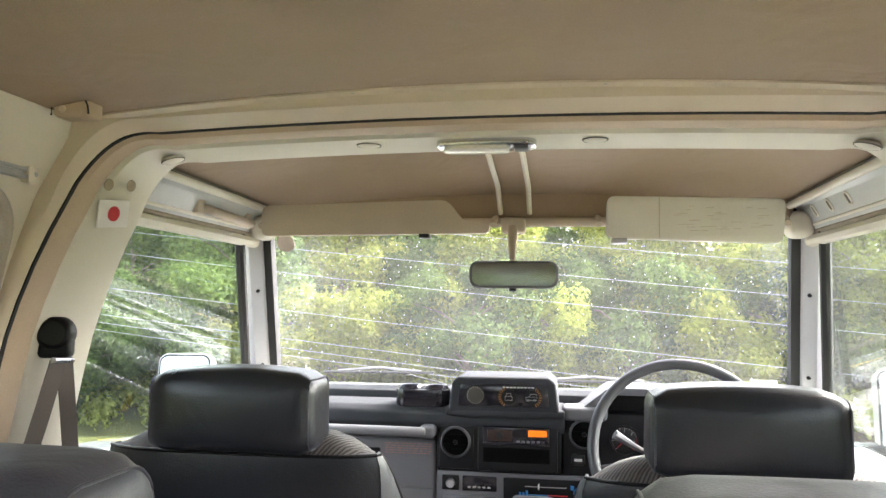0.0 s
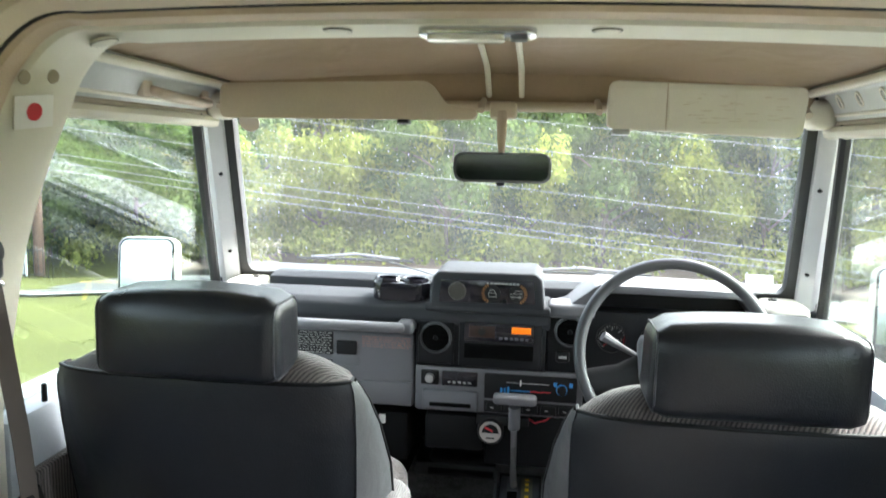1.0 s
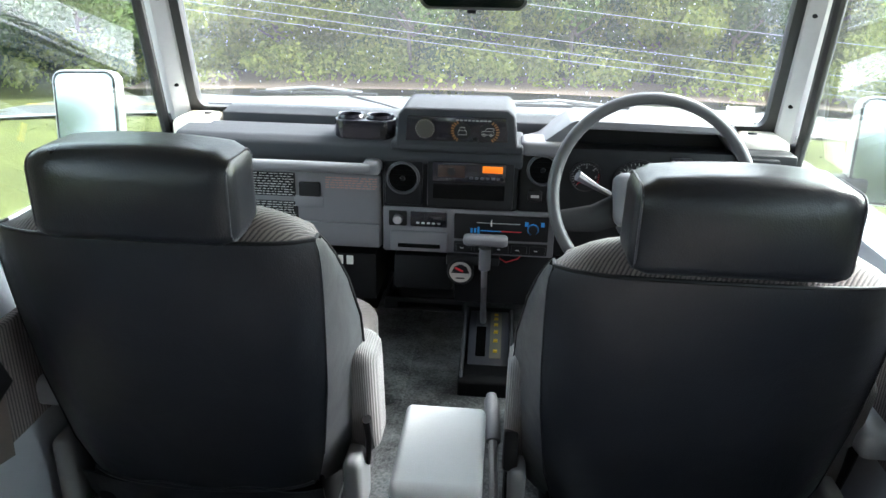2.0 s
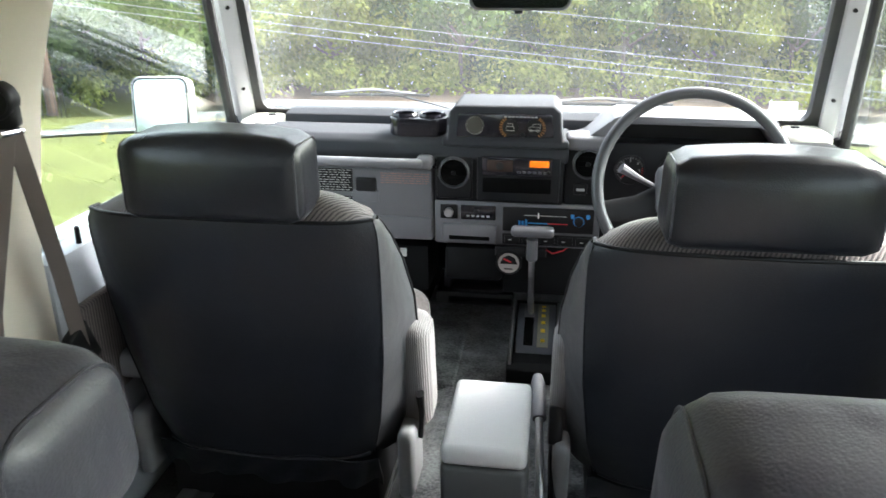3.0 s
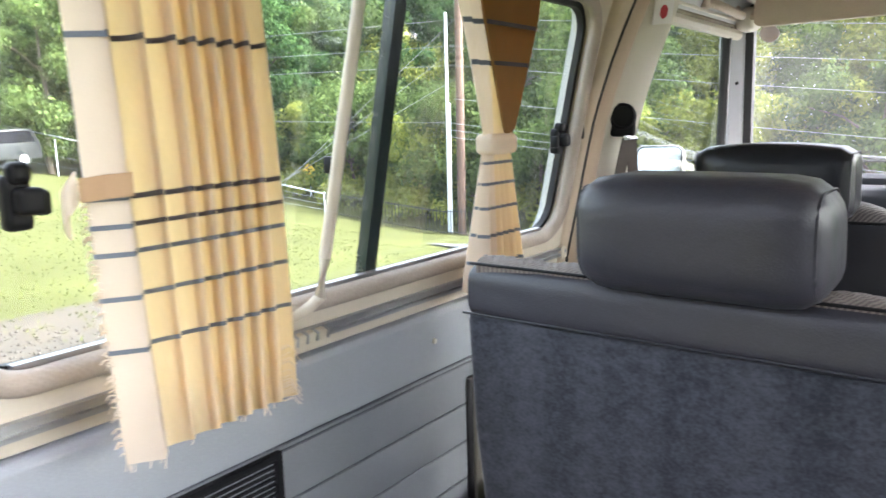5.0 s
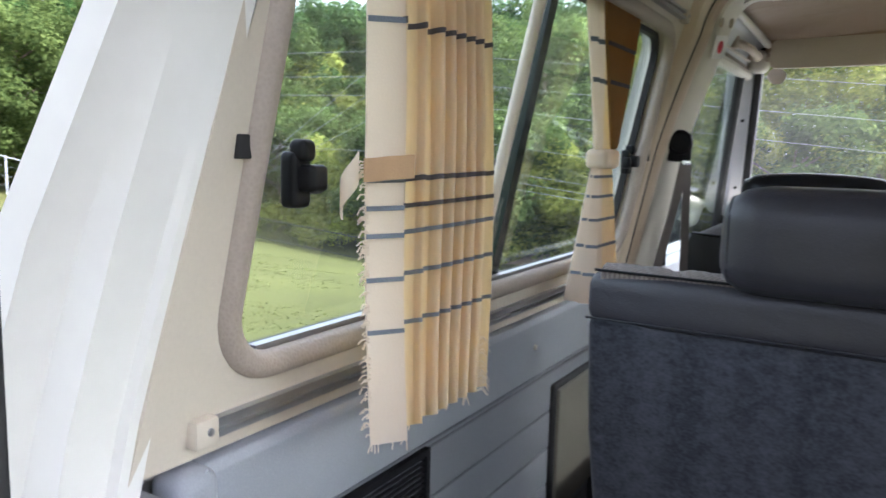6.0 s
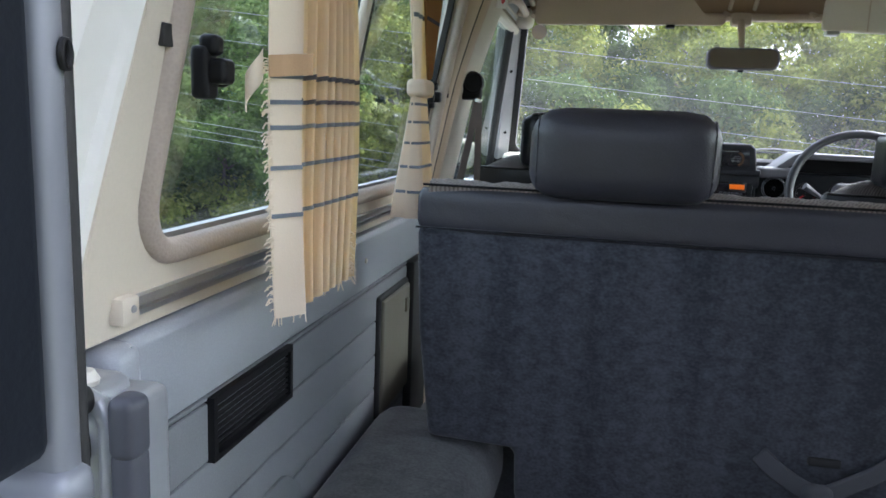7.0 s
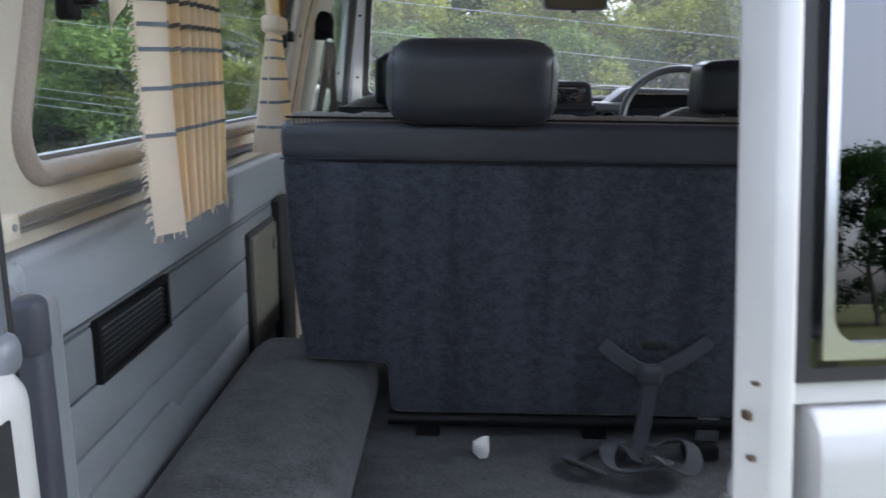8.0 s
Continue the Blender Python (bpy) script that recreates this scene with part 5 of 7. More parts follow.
# glovebox
gb_ = part("glovebox_door", box(-0.665, -0.198, 2.176, 2.22, 1.003, 1.180, 0.010, 3), DASH, dash, "grey glovebox door")
part("lower_crease", box(-0.66, -0.203, 2.170, 2.18, 1.004, 1.062, 0.004), DASH, gb_)
part("latch", box(-0.388, -0.338, 2.168, 2.18, 1.122, 1.156, 0.004), BLACK, gb_, "dark latch")
part("latch_recess", box(-0.400, -0.332, 2.1735, 2.178, 1.095, 1.124, 0.004), DASH, gb_)
def sticker(x0, x1, z0, z1, base, rows, parent, y=2.1745, ink=None, label="printed label", name="label", seed=1):
    p = part(name, box(x0, x1, y - 0.0008, y, z0, z1), base, parent, label)
    r = random.Random(seed)
    for i in range(rows):
        z = z1 - (z1 - z0) * (i + 0.6) / (rows + 0.2)
        h = (z1 - z0) / rows * 0.15
        x = x0 + 0.004
        while x < x1 - 0.008:
            w = r.uniform(0.003, 0.013)
            part("print_bar", box(x, min(x + w, x1 - 0.003), y - 0.0014, y - 0.0008, z - h, z + h), ink or INK, p)
            x += w + r.uniform(0.002, 0.005)
    return p
sticker(-0.500, -0.396, 1.120, 1.176, BLACK, 9, gb_, label="black and white printed label", seed=2)
part("yellow_tab", box(-0.512, -0.500, 2.173, 2.1745, 1.122, 1.170), YELLOW, gb_, "yellow label tab")
sticker(-0.545, -0.392, 1.066, 1.108, BLACK, 7, gb_, label="black printed label", seed=3)
sticker(-0.330, -0.205, 1.142, 1.172, DASH, 5, gb_, ink=FAINT_ORANGE, label="faint red printed label", seed=4)
# centre fascia
part("centre_fascia", box(-0.196, 0.108, 2.170, 2.23, 1.106, 1.222, 0.008), DASH_DARK, dash, "dark centre fascia")
def vent(cx, cz, r, parent, y=2.168):
    v = part("air_vent", lathe([(r * 1.08, -0.004), (r * 1.08, 0.006), (r * 0.96, 0.009), (r * 0.90, 0.004), (r * 0.90, 0.0)], 32, FACE(cx, y, cz)), RIM_GREY, parent, "round dark air vent")
    part("bowl", lathe([(r * 0.92, 0.003), (r * 0.80, 0.0015), (0, 0.001)], 28, FACE(cx, y, cz)), HOLE, v)
    for k in (-0.5, -0.17, 0.17, 0.5):
        hw = r * 0.84 * math.sqrt(1 - k * k)
        part("vane", box(cx - hw, cx + hw, y - 0.006, y - 0.001, cz + k * r - 0.0010, cz + k * r + 0.0010), HOLE, v)
    part("hub", lathe([(0.006, 0), (0.005, 0.004), (0, 0.0045)], 12, FACE(cx, y - 0.006, cz)), DASH_DARK, v)
    return v
part("vent_bezel", box(-0.190, -0.104, 2.164, 2.175, 1.114, 1.218, 0.006), DASH_DARK, dash)
vent(-0.148, 1.179, 0.035, dash, 2.163)
part("radio_surround", box(-0.094, 0.098, 2.162, 2.174, 1.112, 1.222, 0.006, 2), DASH_DARK, dash)
part("storage_slot", box(-0.081, 0.079, 2.160, 2.166, 1.134, 1.170, 0.003), HOLE, dash, "empty radio slot")
hu = thing("car_stereo", "dark head unit with lit orange display", "car stereo")
part("face", box(-0.082, 0.080, 2.156, 2.20, 1.176, 1.220, 0.003), GLOSS_BLACK, hu)
part("tape_window", box(-0.070, -0.010, 2.1545, 2.157, 1.186, 1.214, 0.002), TAPE_BROWN, hu)
part("tape_hub", lathe([(0.009, 0), (0.009, 0.001), (0, 0.001)], 16, FACE(-0.040, 2.1545, 1.200)), BLACK, hu)
part("display", box(0.028, 0.072, 2.1540, 2.157, 1.199, 1.214, 0.001), ORANGE_LCD, hu, "glowing orange display")
for i in range(6):
    part("button", box(0.000 + i * 0.012, 0.008 + i * 0.012, 2.153, 2.157, 1.184, 1.189, 0.001), DASH, hu)
part("knob", lathe([(0.005, 0), (0.0045, 0.006), (0, 0.007)], 12, FACE(0.071, 2.156, 1.187)), BLACK, hu)
# lower console frame
fr = part("console_frame", box(-0.196, 0.196, 2.172, 2.22, 0.998, 1.108, 0.006), DASH, dash, "grey console frame")
part("socket_bay", box(-0.182, -0.140, 2.169, 2.176, 1.062, 1.098, 0.003), BLACK, dash)
part("lighter", lathe([(0.011, 0), (0.011, 0.012), (0.009, 0.015), (0.0, 0.015)], 20, FACE(-0.160, 2.172, 1.080)), STEEL, dash, "dull cigarette lighter")
part("clock_panel", box(-0.132, -0.048, 2.168, 2.176, 1.062, 1.098, 0.003), GLOSS_BLACK, dash)
for i in range(5):
    part("panel_mark", box(-0.118 + i * 0.012, -0.111 + i * 0.012, 2.1675, 2.169, 1.070, 1.074), INK, dash)
ht = part("heater_panel", box(-0.032, 0.182, 2.167, 2.176, 1.038, 1.098, 0.003), BLACK, dash, "black heater control panel")
part("blue_line", box(0.028, 0.075, 2.1655, 2.1675, 1.060, 1.0620), BLUE_PRINT, ht)
part("red_line", box(0.075, 0.122, 2.1655, 2.1675, 1.060, 1.0620), RED, ht)
part("white_line", box(0.020, 0.118, 2.1655, 2.1675, 1.079, 1.0805), INK, ht)
for x in (0.006, 0.014):
    part("heater_mark", box(x, x + 0.005, 2.1655, 2.1675, 1.055, 1.066), BLUE_PRINT, ht)
for x in (0.128, 0.164):
    part("heater_mark", box(x, x + 0.008, 2.1655, 2.1675, 1.076, 1.086), BLUE_PRINT, ht)
part("slider", box(0.051, 0.0545, 2.160, 2.1675, 1.074, 1.087, 0.001), PAPER, ht)
part("slider", box(0.022, 0.027, 2.160, 2.1675, 1.052, 1.070, 0.001), BLUE_PRINT, ht)
part("fan_ring", lathe([(0.013, 0), (0.013, 0.0015), (0.0105, 0.0015), (0.0105, 0)], 24, FACE(0.147, 2.167, 1.069)), BLUE_PRINT, ht)
part("fan_knob", lathe([(0.011, 0), (0.010, 0.010), (0, 0.011)], 20, FACE(0.147, 2.167, 1.069)), BLACK, ht)
part("ashtray", box(-0.178, -0.046, 2.164, 2.178, 1.002, 1.052, 0.006, 3), DASH, dash, "grey ashtray drawer")
part("ashtray_slot", box(-0.160, -0.062, 2.162, 2.166, 1.012, 1.022, 0.002), HOLE, dash)
part("switch_panel", box(-0.032, 0.182, 2.168, 2.176, 1.004, 1.032, 0.003), DASH_DARK, dash)
for i in range(5):
    part("switch", box(-0.026 + i * 0.042, 0.010 + i * 0.042, 2.164, 2.172, 1.008, 1.028, 0.003), BLACK, dash)
    part("switch_mark", box(-0.016 + i * 0.042, -0.008 + i * 0.042, 2.1632, 2.1645, 1.0165, 1.019), INK, dash)
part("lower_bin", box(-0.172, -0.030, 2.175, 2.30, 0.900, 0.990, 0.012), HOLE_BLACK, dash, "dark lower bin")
part("lower_dark_box", box(-0.03, 0.20, 2.20, 2.32, 0.86, 0.998, 0.01), HOLE_BLACK, dash)
part("red_wire", tube([(0.065, 2.19, 0.992), (0.09, 2.17, 0.985), (0.115, 2.175, 0.992), (0.13, 2.19, 1.0)], 0.0015, 6), RED, dash)
part("knob_bracket", box(0.03, 0.075, 2.165, 2.20, 0.975, 0.995, 0.003), BLACK, dash)
# right of centre: vent, switch, slanted hood side
part("right_fascia", box(0.108, 0.70, 2.178, 2.24, 1.085, 1.258, 0.010), DASH_DARK, dash)
part("right_cap", pillow(0.108, 0.215, 2.160, 2.24, 1.238, 1.272, 0.012), DASH, dash, "grey moulded cap")
vent(0.160, 1.207, 0.033, dash, 2.172)
part("switch_blank", box(0.130, 0.162, 2.170, 2.182, 1.132, 1.160, 0.006), BLACK, dash)
part("switch_mark", box(0.137, 0.155, 2.1690, 2.171, 1.143, 1.149), INK, dash)
part("switch_blank", box(0.172, 0.190, 2.170, 2.182, 1.132, 1.160, 0.004), BLACK, dash)
part("end_vent", box(0.565, 0.66, 2.168, 2.19, 1.19, 1.25, 0.006), DASH_DARK, dash)
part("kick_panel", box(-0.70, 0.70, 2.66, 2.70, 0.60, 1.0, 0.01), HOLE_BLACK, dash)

dash.matrix_world = hu.matrix_world = pose(0, 0, 0.007)

# instrument cluster with its hood
cl = thing("instrument_cluster", "instrument cluster with white-marked dials under a dark hood", "instruments")
hood = [(0.118, 1.262), (0.150, 1.272), (0.212, 1.320), (0.226, 1.326), (0.53, 1.322), (0.545, 1.312), (0.585, 1.26), (0.572, 1.252), (0.535, 1.300), (0.522, 1.306), (0.236, 1.308), (0.222, 1.302), (0.175, 1.262), (0.155, 1.252)]
part("hood", prism(hood, "y", 2.172, 2.32, 0.002), DASH, cl, "grey hood")
part("back_panel", prism([(0.17, 1.25), (0.23, 1.305), (0.53, 1.305), (0.57, 1.25), (0.57, 1.10), (0.19, 1.10)], "y", 2.245, 2.27), BLACK, cl, "black instrument panel")
def dial(cx, cz, r, parent, digits=(), a0=225, a1=-45, accent=None):
    d = part("dial", lathe([(r * 1.06, -0.006), (r * 1.06, 0.004), (r, 0.004), (r * 0.97, 0.0), (0, 0.0)], 36, FACE(cx, 2.1765, cz)), BLACK, parent, "black dial with white scale")
    for k in range(25):
        a = radians(a0 + (a1 - a0) * k / 24)
        L = 0.13 if k % 4 == 0 else 0.07
        m = FACE(cx, 2.175, cz) @ pose(r * 0.90 * math.cos(a), r * 0.90 * math.sin(a), 0, 0, 0, math.degrees(a))
        part("tick", box(-r * L, 0, -0.0007, 0.0007, 0, 0.0006, 0, 2, m), accent if (accent and k > 18) else INK, d)
    for s, f in digits:
        a = radians(a0 + (a1 - a0) * f)
        text_part(s, r * 0.24, FACE(cx + r * 0.66 * math.cos(a), 2.1745, cz + r * 0.66 * math.sin(a)), INK, d)
    m = FACE(cx, 2.174, cz) @ pose(0, 0, 0, 0, 0, a0)
    part("needle", box(-0.004, r * 0.75, -0.0009, 0.0009, 0, 0.0008, 0, 2, m), RED, d)
    part("boss", lathe([(r * 0.12, 0), (r * 0.10, 0.003), (0, 0.0035)], 12, FACE(cx, 2.174, cz)), BLACK, d)
    return d
dial(0.254, 1.202, 0.033, cl, (("1", 0.17), ("2", 0.34), ("3", 0.5), ("4", 0.67), ("5", 0.84)), accent=RED)
dial(0.366, 1.192, 0.050, cl, (("20", 0.12), ("40", 0.25), ("60", 0.375), ("80", 0.5), ("100", 0.63), ("120", 0.75), ("140", 0.88)))
part("side_gauge", box(0.430, 0.478, 2.172, 2.180, 1.222, 1.254, 0.003), GLOSS_BLACK, cl)
for i in range(4):
    part("gauge_bar", box(0.434 + 0.011 * i, 0.441 + 0.011 * i, 2.1705, 2.1725, 1.232, 1.246), RED if i == 3 else INK, cl)

# inclinometer pod on the dash top
pod = thing("inclinometer_pod", "grey dash-top pod with altimeter and tilt dials", "gauge pod")
b = prism([(-0.163, 1.258), (-0.157, 1.330), (-0.142, 1.345), (0.078, 1.347), (0.094, 1.333), (0.102, 1.262)], "y", 2.150, 2.32, 0.006, 3)
part("housing", b, PAD, pod, "grey plastic housing")
part("foot", pillow(-0.175, 0.115, 2.150, 2.24, 1.248, 1.272, 0.010), PAD, pod)
part("bezel_face", prism([(-0.140, 1.275), (-0.136, 1.328), (0.074, 1.330), (0.080, 1.278)], "y", 2.143, 2.152, 0.002), GLOSS_BLACK, pod, "smoked face")
def face_dial(cx, cz, r, mat_, parent, a0, a1, n, ringed):
    d = part("tilt_dial", lathe([(r, 0), (r, 0.001), (r * 0.93, 0.0012), (0, 0.0008)], 28, FACE(cx, 2.143, cz)), mat_, parent, "tilt dial")
    for k in range(n):
        a = radians(a0 + (a1 - a0) * k / (n - 1))
        m = FACE(cx, 2.1415, cz) @ pose(r * (1.22 if ringed else 0.92) * math.cos(a), r * (1.22 if ringed else 0.92) * math.sin(a), 0, 0, 0, math.degrees(a))
        part("mark", box(-0.004 if ringed else -0.001, 0.003 if ringed else 0.001, -0.0013 if ringed else -0.0005, 0.0013 if ringed else 0.0005, 0, 0.0005, 0, 2, m), ORANGE_PRINT if ringed else INK, d)
    return d
face_dial(-0.098, 1.302, 0.021, DIAL_GREY, pod, 0, 345, 24, False)
d1 = face_dial(-0.018, 1.300, 0.018, DASH_DARK, pod, 120, 240, 9, True)
d2 = face_dial(0.036, 1.300, 0.018, DASH_DARK, pod, 60, -60, 9, True)
FRONT_VIEW = [(-0.0085, 1.2925), (-0.0085, 1.3010), (-0.0062, 1.3020), (-0.0050, 1.3085), (0.0050, 1.3085), (0.0062, 1.3020), (0.0085, 1.3010), (0.0085, 1.2925)]
SIDE_VIEW = [(-0.0130, 1.2940), (-0.0130, 1.3005), (-0.0050, 1.3020), (-0.0025, 1.3080), (0.0125, 1.3080), (0.0130, 1.2940)]
for d_, cx, view in ((d1, -0.018, FRONT_VIEW), (d2, 0.036, SIDE_VIEW)):
    part("car_outline", tube([(cx + u, 2.1405, v) for u, v in view], 0.0007, 5, closed=True, up=(0, 1, 0)), INK, d_)
    part("waist_line", box(cx - 0.008, cx + 0.012 * (d_ is d2) + 0.008 * (d_ is d1), 2.1400, 2.1410, 1.3012, 1.3020), INK, d_)
for u in (-0.0075, 0.0075):
    part("wheel_outline", tube([(0.036 + u + 0.0028 * math.cos(a), 2.1402, 1.2935 + 0.0028 * math.sin(a)) for a in [k * math.pi / 6 for k in range(12)]], 0.0006, 5, closed=True, up=(0, 1, 0)), INK, d2)
for i in range(9):
    part("caption_bar", box(-0.032 + i * 0.0085, -0.026 + i * 0.0085, 2.1420, 2.1432, 1.3215, 1.3245), INK, pod)
part("centre_marker", lathe([(0.006, 0), (0.005, 0.0015), (0, 0.0015)], 12, FACE(0.010, 2.142, 1.283)), BLACK, pod)

# cup holder on the pad
cup = thing("cup_holder", "gloss black twin cup holder on the dash top", "cup holder")
b = prism(rrect(-0.305, -0.170, 2.172, 2.242, 0.03, 6), "z", 1.266, 1.308, 0.002)
part("tray", b, GLOSS_BLACK, cup, "gloss black tray")
for cx in (-0.270, -0.205):
    part("ring", lathe([(0.030, 0), (0.032, 0.006), (0.029, 0.012), (0.024, 0.010), (0.024, 0.0)], 28, pose(cx, 2.207, 1.305)), GLOSS_BLACK, cup)
    part("well", lathe([(0.0235, 0.0), (0.0, 0.0)], 24, pose(cx, 2.207, 1.3095)), HOLE, cup)

# steering wheel and column
wheel = thing("steering_wheel", "grey two-spoke steering wheel on its column", "steering wheel")
WC, WT = (0.371, 2.035, 1.208), 22
WM = pose(*WC, 90 - WT, 0, 0)
rim = tube([(0.196 * math.cos(a), 0.196 * math.sin(a), 0) for a in [k * math.pi / 32 for k in range(64)]], 0.0125, 12, closed=True)
rim.transform(WM)
part("rim", rim, RIM_GREY, wheel, "dark grey moulded rim")
b = tube([(0.04, -0.02, -0.02), (0.11, -0.05, -0.010), (0.184, -0.06, 0.0)], lambda f: 0.034 - 0.012 * f, 10, flat=0.3)
b = tube([(-0.04, -0.02, -0.02), (-0.11, -0.05, -0.010), (-0.184, -0.06, 0.0)], lambda f: 0.034 - 0.012 * f, 10, b, flat=0.3)
b.transform(WM)
part("spoke", b, DASH_DARK, wheel, "dark spokes")
hub = pillow(-0.075, 0.075, -0.065, 0.045, -0.045, 0.012, 0.022)
hub.transform(WM)
part("hub_pad", hub, DASH, wheel, "grey hub pad")
part("column_cover", pillow(0.315, 0.415, 2.05, 2.22, 1.10, 1.205, 0.028, lean=0.03), DASH, wheel, "grey column cover")
part("stalk", tube([(0.325, 2.10, 1.175), (0.27, 2.085, 1.205), (0.225, 2.075, 1.232)], lambda f: 0.005 + 0.006 * f * f, 8), DASH, wheel, "dark indicator stalk")
part("stalk", tube([(0.405, 2.10, 1.175), (0.46, 2.085, 1.20), (0.50, 2.075, 1.215)], lambda f: 0.005 + 0.004 * f, 8), DASH_DARK, wheel)

# voltmeter under the console
vm = thing("volt_gauge", "small round gauge with silver and red face", "gauge")
part("pod", lathe([(0.030, -0.03), (0.031, 0.0), (0.028, 0.006), (0.026, 0.004), (0.026, 0.0)], 28, FACE(-0.010, 2.150, 0.963)), BLACK, vm, "black gauge pod")
part("face", lathe([(0.0255, 0), (0.0255, 0.0006), (0.0, 0.0006)], 28, FACE(-0.010, 2.1475, 0.963)), DIAL_PALE, vm, "pale printed face")
part("dial_print", prism([(-0.031, 0.961), (-0.024, 0.977), (-0.010, 0.984), (0.004, 0.977), (0.011, 0.961)], "y", 2.1455, 2.1465), BLACK, vm, "black scale arc")
part("dial_print", box(-0.020, 0.000, 2.1455, 2.1465, 0.947, 0.950, 0.0), BLACK, vm)
part("needle", box(-0.018, 0.002, -0.0022, 0.0022, 0, 0.001, 0, 2, FACE(-0.006, 2.1452, 0.967) @ pose(0, 0, 0, 0, 0, -25)), RED, vm)
for k in range(9):
    a = radians(200 - 220 * k / 8)
    part("tick", box(-0.003, 0.0, -0.0006, 0.0006, 0, 0.0005, 0, 2, FACE(-0.010, 2.1454, 0.963) @ pose(0.022 * math.cos(a), 0.022 * math.sin(a), 0, 0, 0, math.degrees(a))), INK, vm)
part("bracket", box(-0.044, 0.030, 2.156, 2.20, 0.975, 1.0, 0.004), BLACK, vm)

vm.matrix_world = pose(-0.003, 0, 0.008)

# black box with pale lettering shapes under the glovebox
amp = thing("under_dash_box", "black unit with pale lettering under the glovebox", "electrical unit")
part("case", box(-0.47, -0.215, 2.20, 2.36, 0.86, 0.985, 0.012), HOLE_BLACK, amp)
for i, w_ in enumerate((0.012, 0.014, 0.016, 0.014, 0.016)):
    x = -0.378 + i * 0.0225
    part("logo_shape", box(x, x + w_, 2.1965, 2.2005, 0.955, 0.977, 0.001), PAPER, amp, "pale logo shape")

# ---- between the seats ----
tray = thing("floor_tray", "shallow black plastic tray on the mat under the dashboard", "tray")
part("tray_base", box(-0.245, -0.022, 2.535, 2.645, 0.676, 0.684, 0.003), BLACK, tray)
for y in (2.530, 2.640):
    part("tray_rim", box(-0.250, -0.018, y, y + 0.009, 0.676, 0.715 if y < 2.6 else 0.745, 0.003), DASH, tray, "dark grey raised rim")
for x in (-0.250, -0.026):
    part("tray_side", prism([(2.532, 0.676), (2.532, 0.714), (2.645, 0.744), (2.645, 0.676)], "x", x, x + 0.008, 0.002), BLACK, tray)
pouch = thing("soft_pouch", "slack black soft pouch lying in the tray", "pouch")
part("body", pillow(-0.215, -0.045, 2.550, 2.632, 0.684, 0.735, 0.022, crown=0.006), VINYL, pouch)
sh = thing("gear_selector", "automatic gear selector console with T-handle lever", "gear lever")
b = prism([(2.095, 0.66), (2.095, 0.712), (2.115, 0.722), (2.44, 0.742), (2.46, 0.735), (2.46, 0.66)], "x", -0.010, 0.124, 0.006, 3)
part("base", b, DASH_DARK, sh, "dark plastic base")
def gate_z(y):
    return 0.786 - 0.058 * ((y - 2.292) / 0.130) ** 2
for x in (-0.006, 0.112):
    part("side_rail", prism([(2.105, 0.715), (2.115, 0.738), (2.20, 0.768), (2.30, 0.782), (2.40, 0.760), (2.42, 0.73)], "x", x, x + 0.008, 0.003), DASH, sh, "grey side rail")
part("gate_plate", sheet(lambda x, y: (x, y, gate_z(y)), spread(0.010, 0.108, 6), spread(2.150, 2.405, 16), 0.04, (0, 0, -1)), EDGE_GREY, sh, "domed dark gate plate")
part("gate_slot", sheet(lambda x, y: (x, y, gate_z(y) + 0.0015), spread(0.028, 0.052, 3), spread(2.175, 2.25, 6), 0.004, (0, 0, -1)), HOLE, sh)
part("gate_cover", sheet(lambda x, y: (x, y, gate_z(y) + 0.0015), spread(0.026, 0.054, 3), spread(2.252, 2.335, 6), 0.004, (0, 0, -1)), DASH, sh, "grey sliding gate cover")
part("position_strip", sheet(lambda x, y: (x, y, gate_z(y) + 0.0015), spread(0.062, 0.090, 3), spread(2.172, 2.325, 8), 0.004, (0, 0, -1)), OLIVE, sh, "gear position strip")
for i in range(6):
    y = 2.182 + i * 0.024
    part("position_mark", box(0.071, 0.081, y, y + 0.010, gate_z(y + 0.005) - 0.001, gate_z(y + 0.005) + 0.0035), YELLOW, sh)
part("lever", tube([(0.044, 2.305, 0.775), (0.0435, 2.215, 0.815), (0.043, 2.155, 0.875), (0.0425, 2.125, 0.95), (0.0415, 2.113, 1.04)], lambda f: 0.008 - 0.001 * f, 10), STEEL, sh, "steel lever")
part("lever_collar", tube([(0.0422, 2.118, 0.995), (0.0425, 2.112, 1.048)], 0.013, 12), DASH, sh)
part("handle", pillow(-0.007, 0.091, 2.096, 2.128, 1.054, 1.077, 0.009), DASH, sh, "grey T-handle")
part("front_tray", prism([(2.53, 0.68), (2.53, 0.705), (2.60, 0.725), (2.60, 0.68)], "x", -0.215, -0.02, 0.003), DASH_DARK, sh)
bxn = thing("console_box", "pale-topped grey storage box between the front seats", "storage box")
b = prism([(1.430, 0.66), (1.428, 0.915), (1.630, 0.915), (1.637, 0.66)], "x", -0.071, 0.064, 0.010, 3)
part("body", b, BOX_GREY, bxn, "dark grey box body")
b = box(-0.070, 0.063, 1.422, 1.634, 0.918, 0.953, 0.012, 4)
part("lid", b, surf("pale_grey_vinyl", (0.42, 0.425, 0.43), 0.6, var=0.05, scale=9, fine=500, bump=0.15), bxn, "pale grey lid")
hb = thing("handbrake", "grey-gripped handbrake lever beside the box", "handbrake")
part("lever", tube([(0.088, 1.56, 0.70), (0.082, 1.66, 0.78), (0.076, 1.74, 0.835)], 0.008, 8), STEEL, hb)
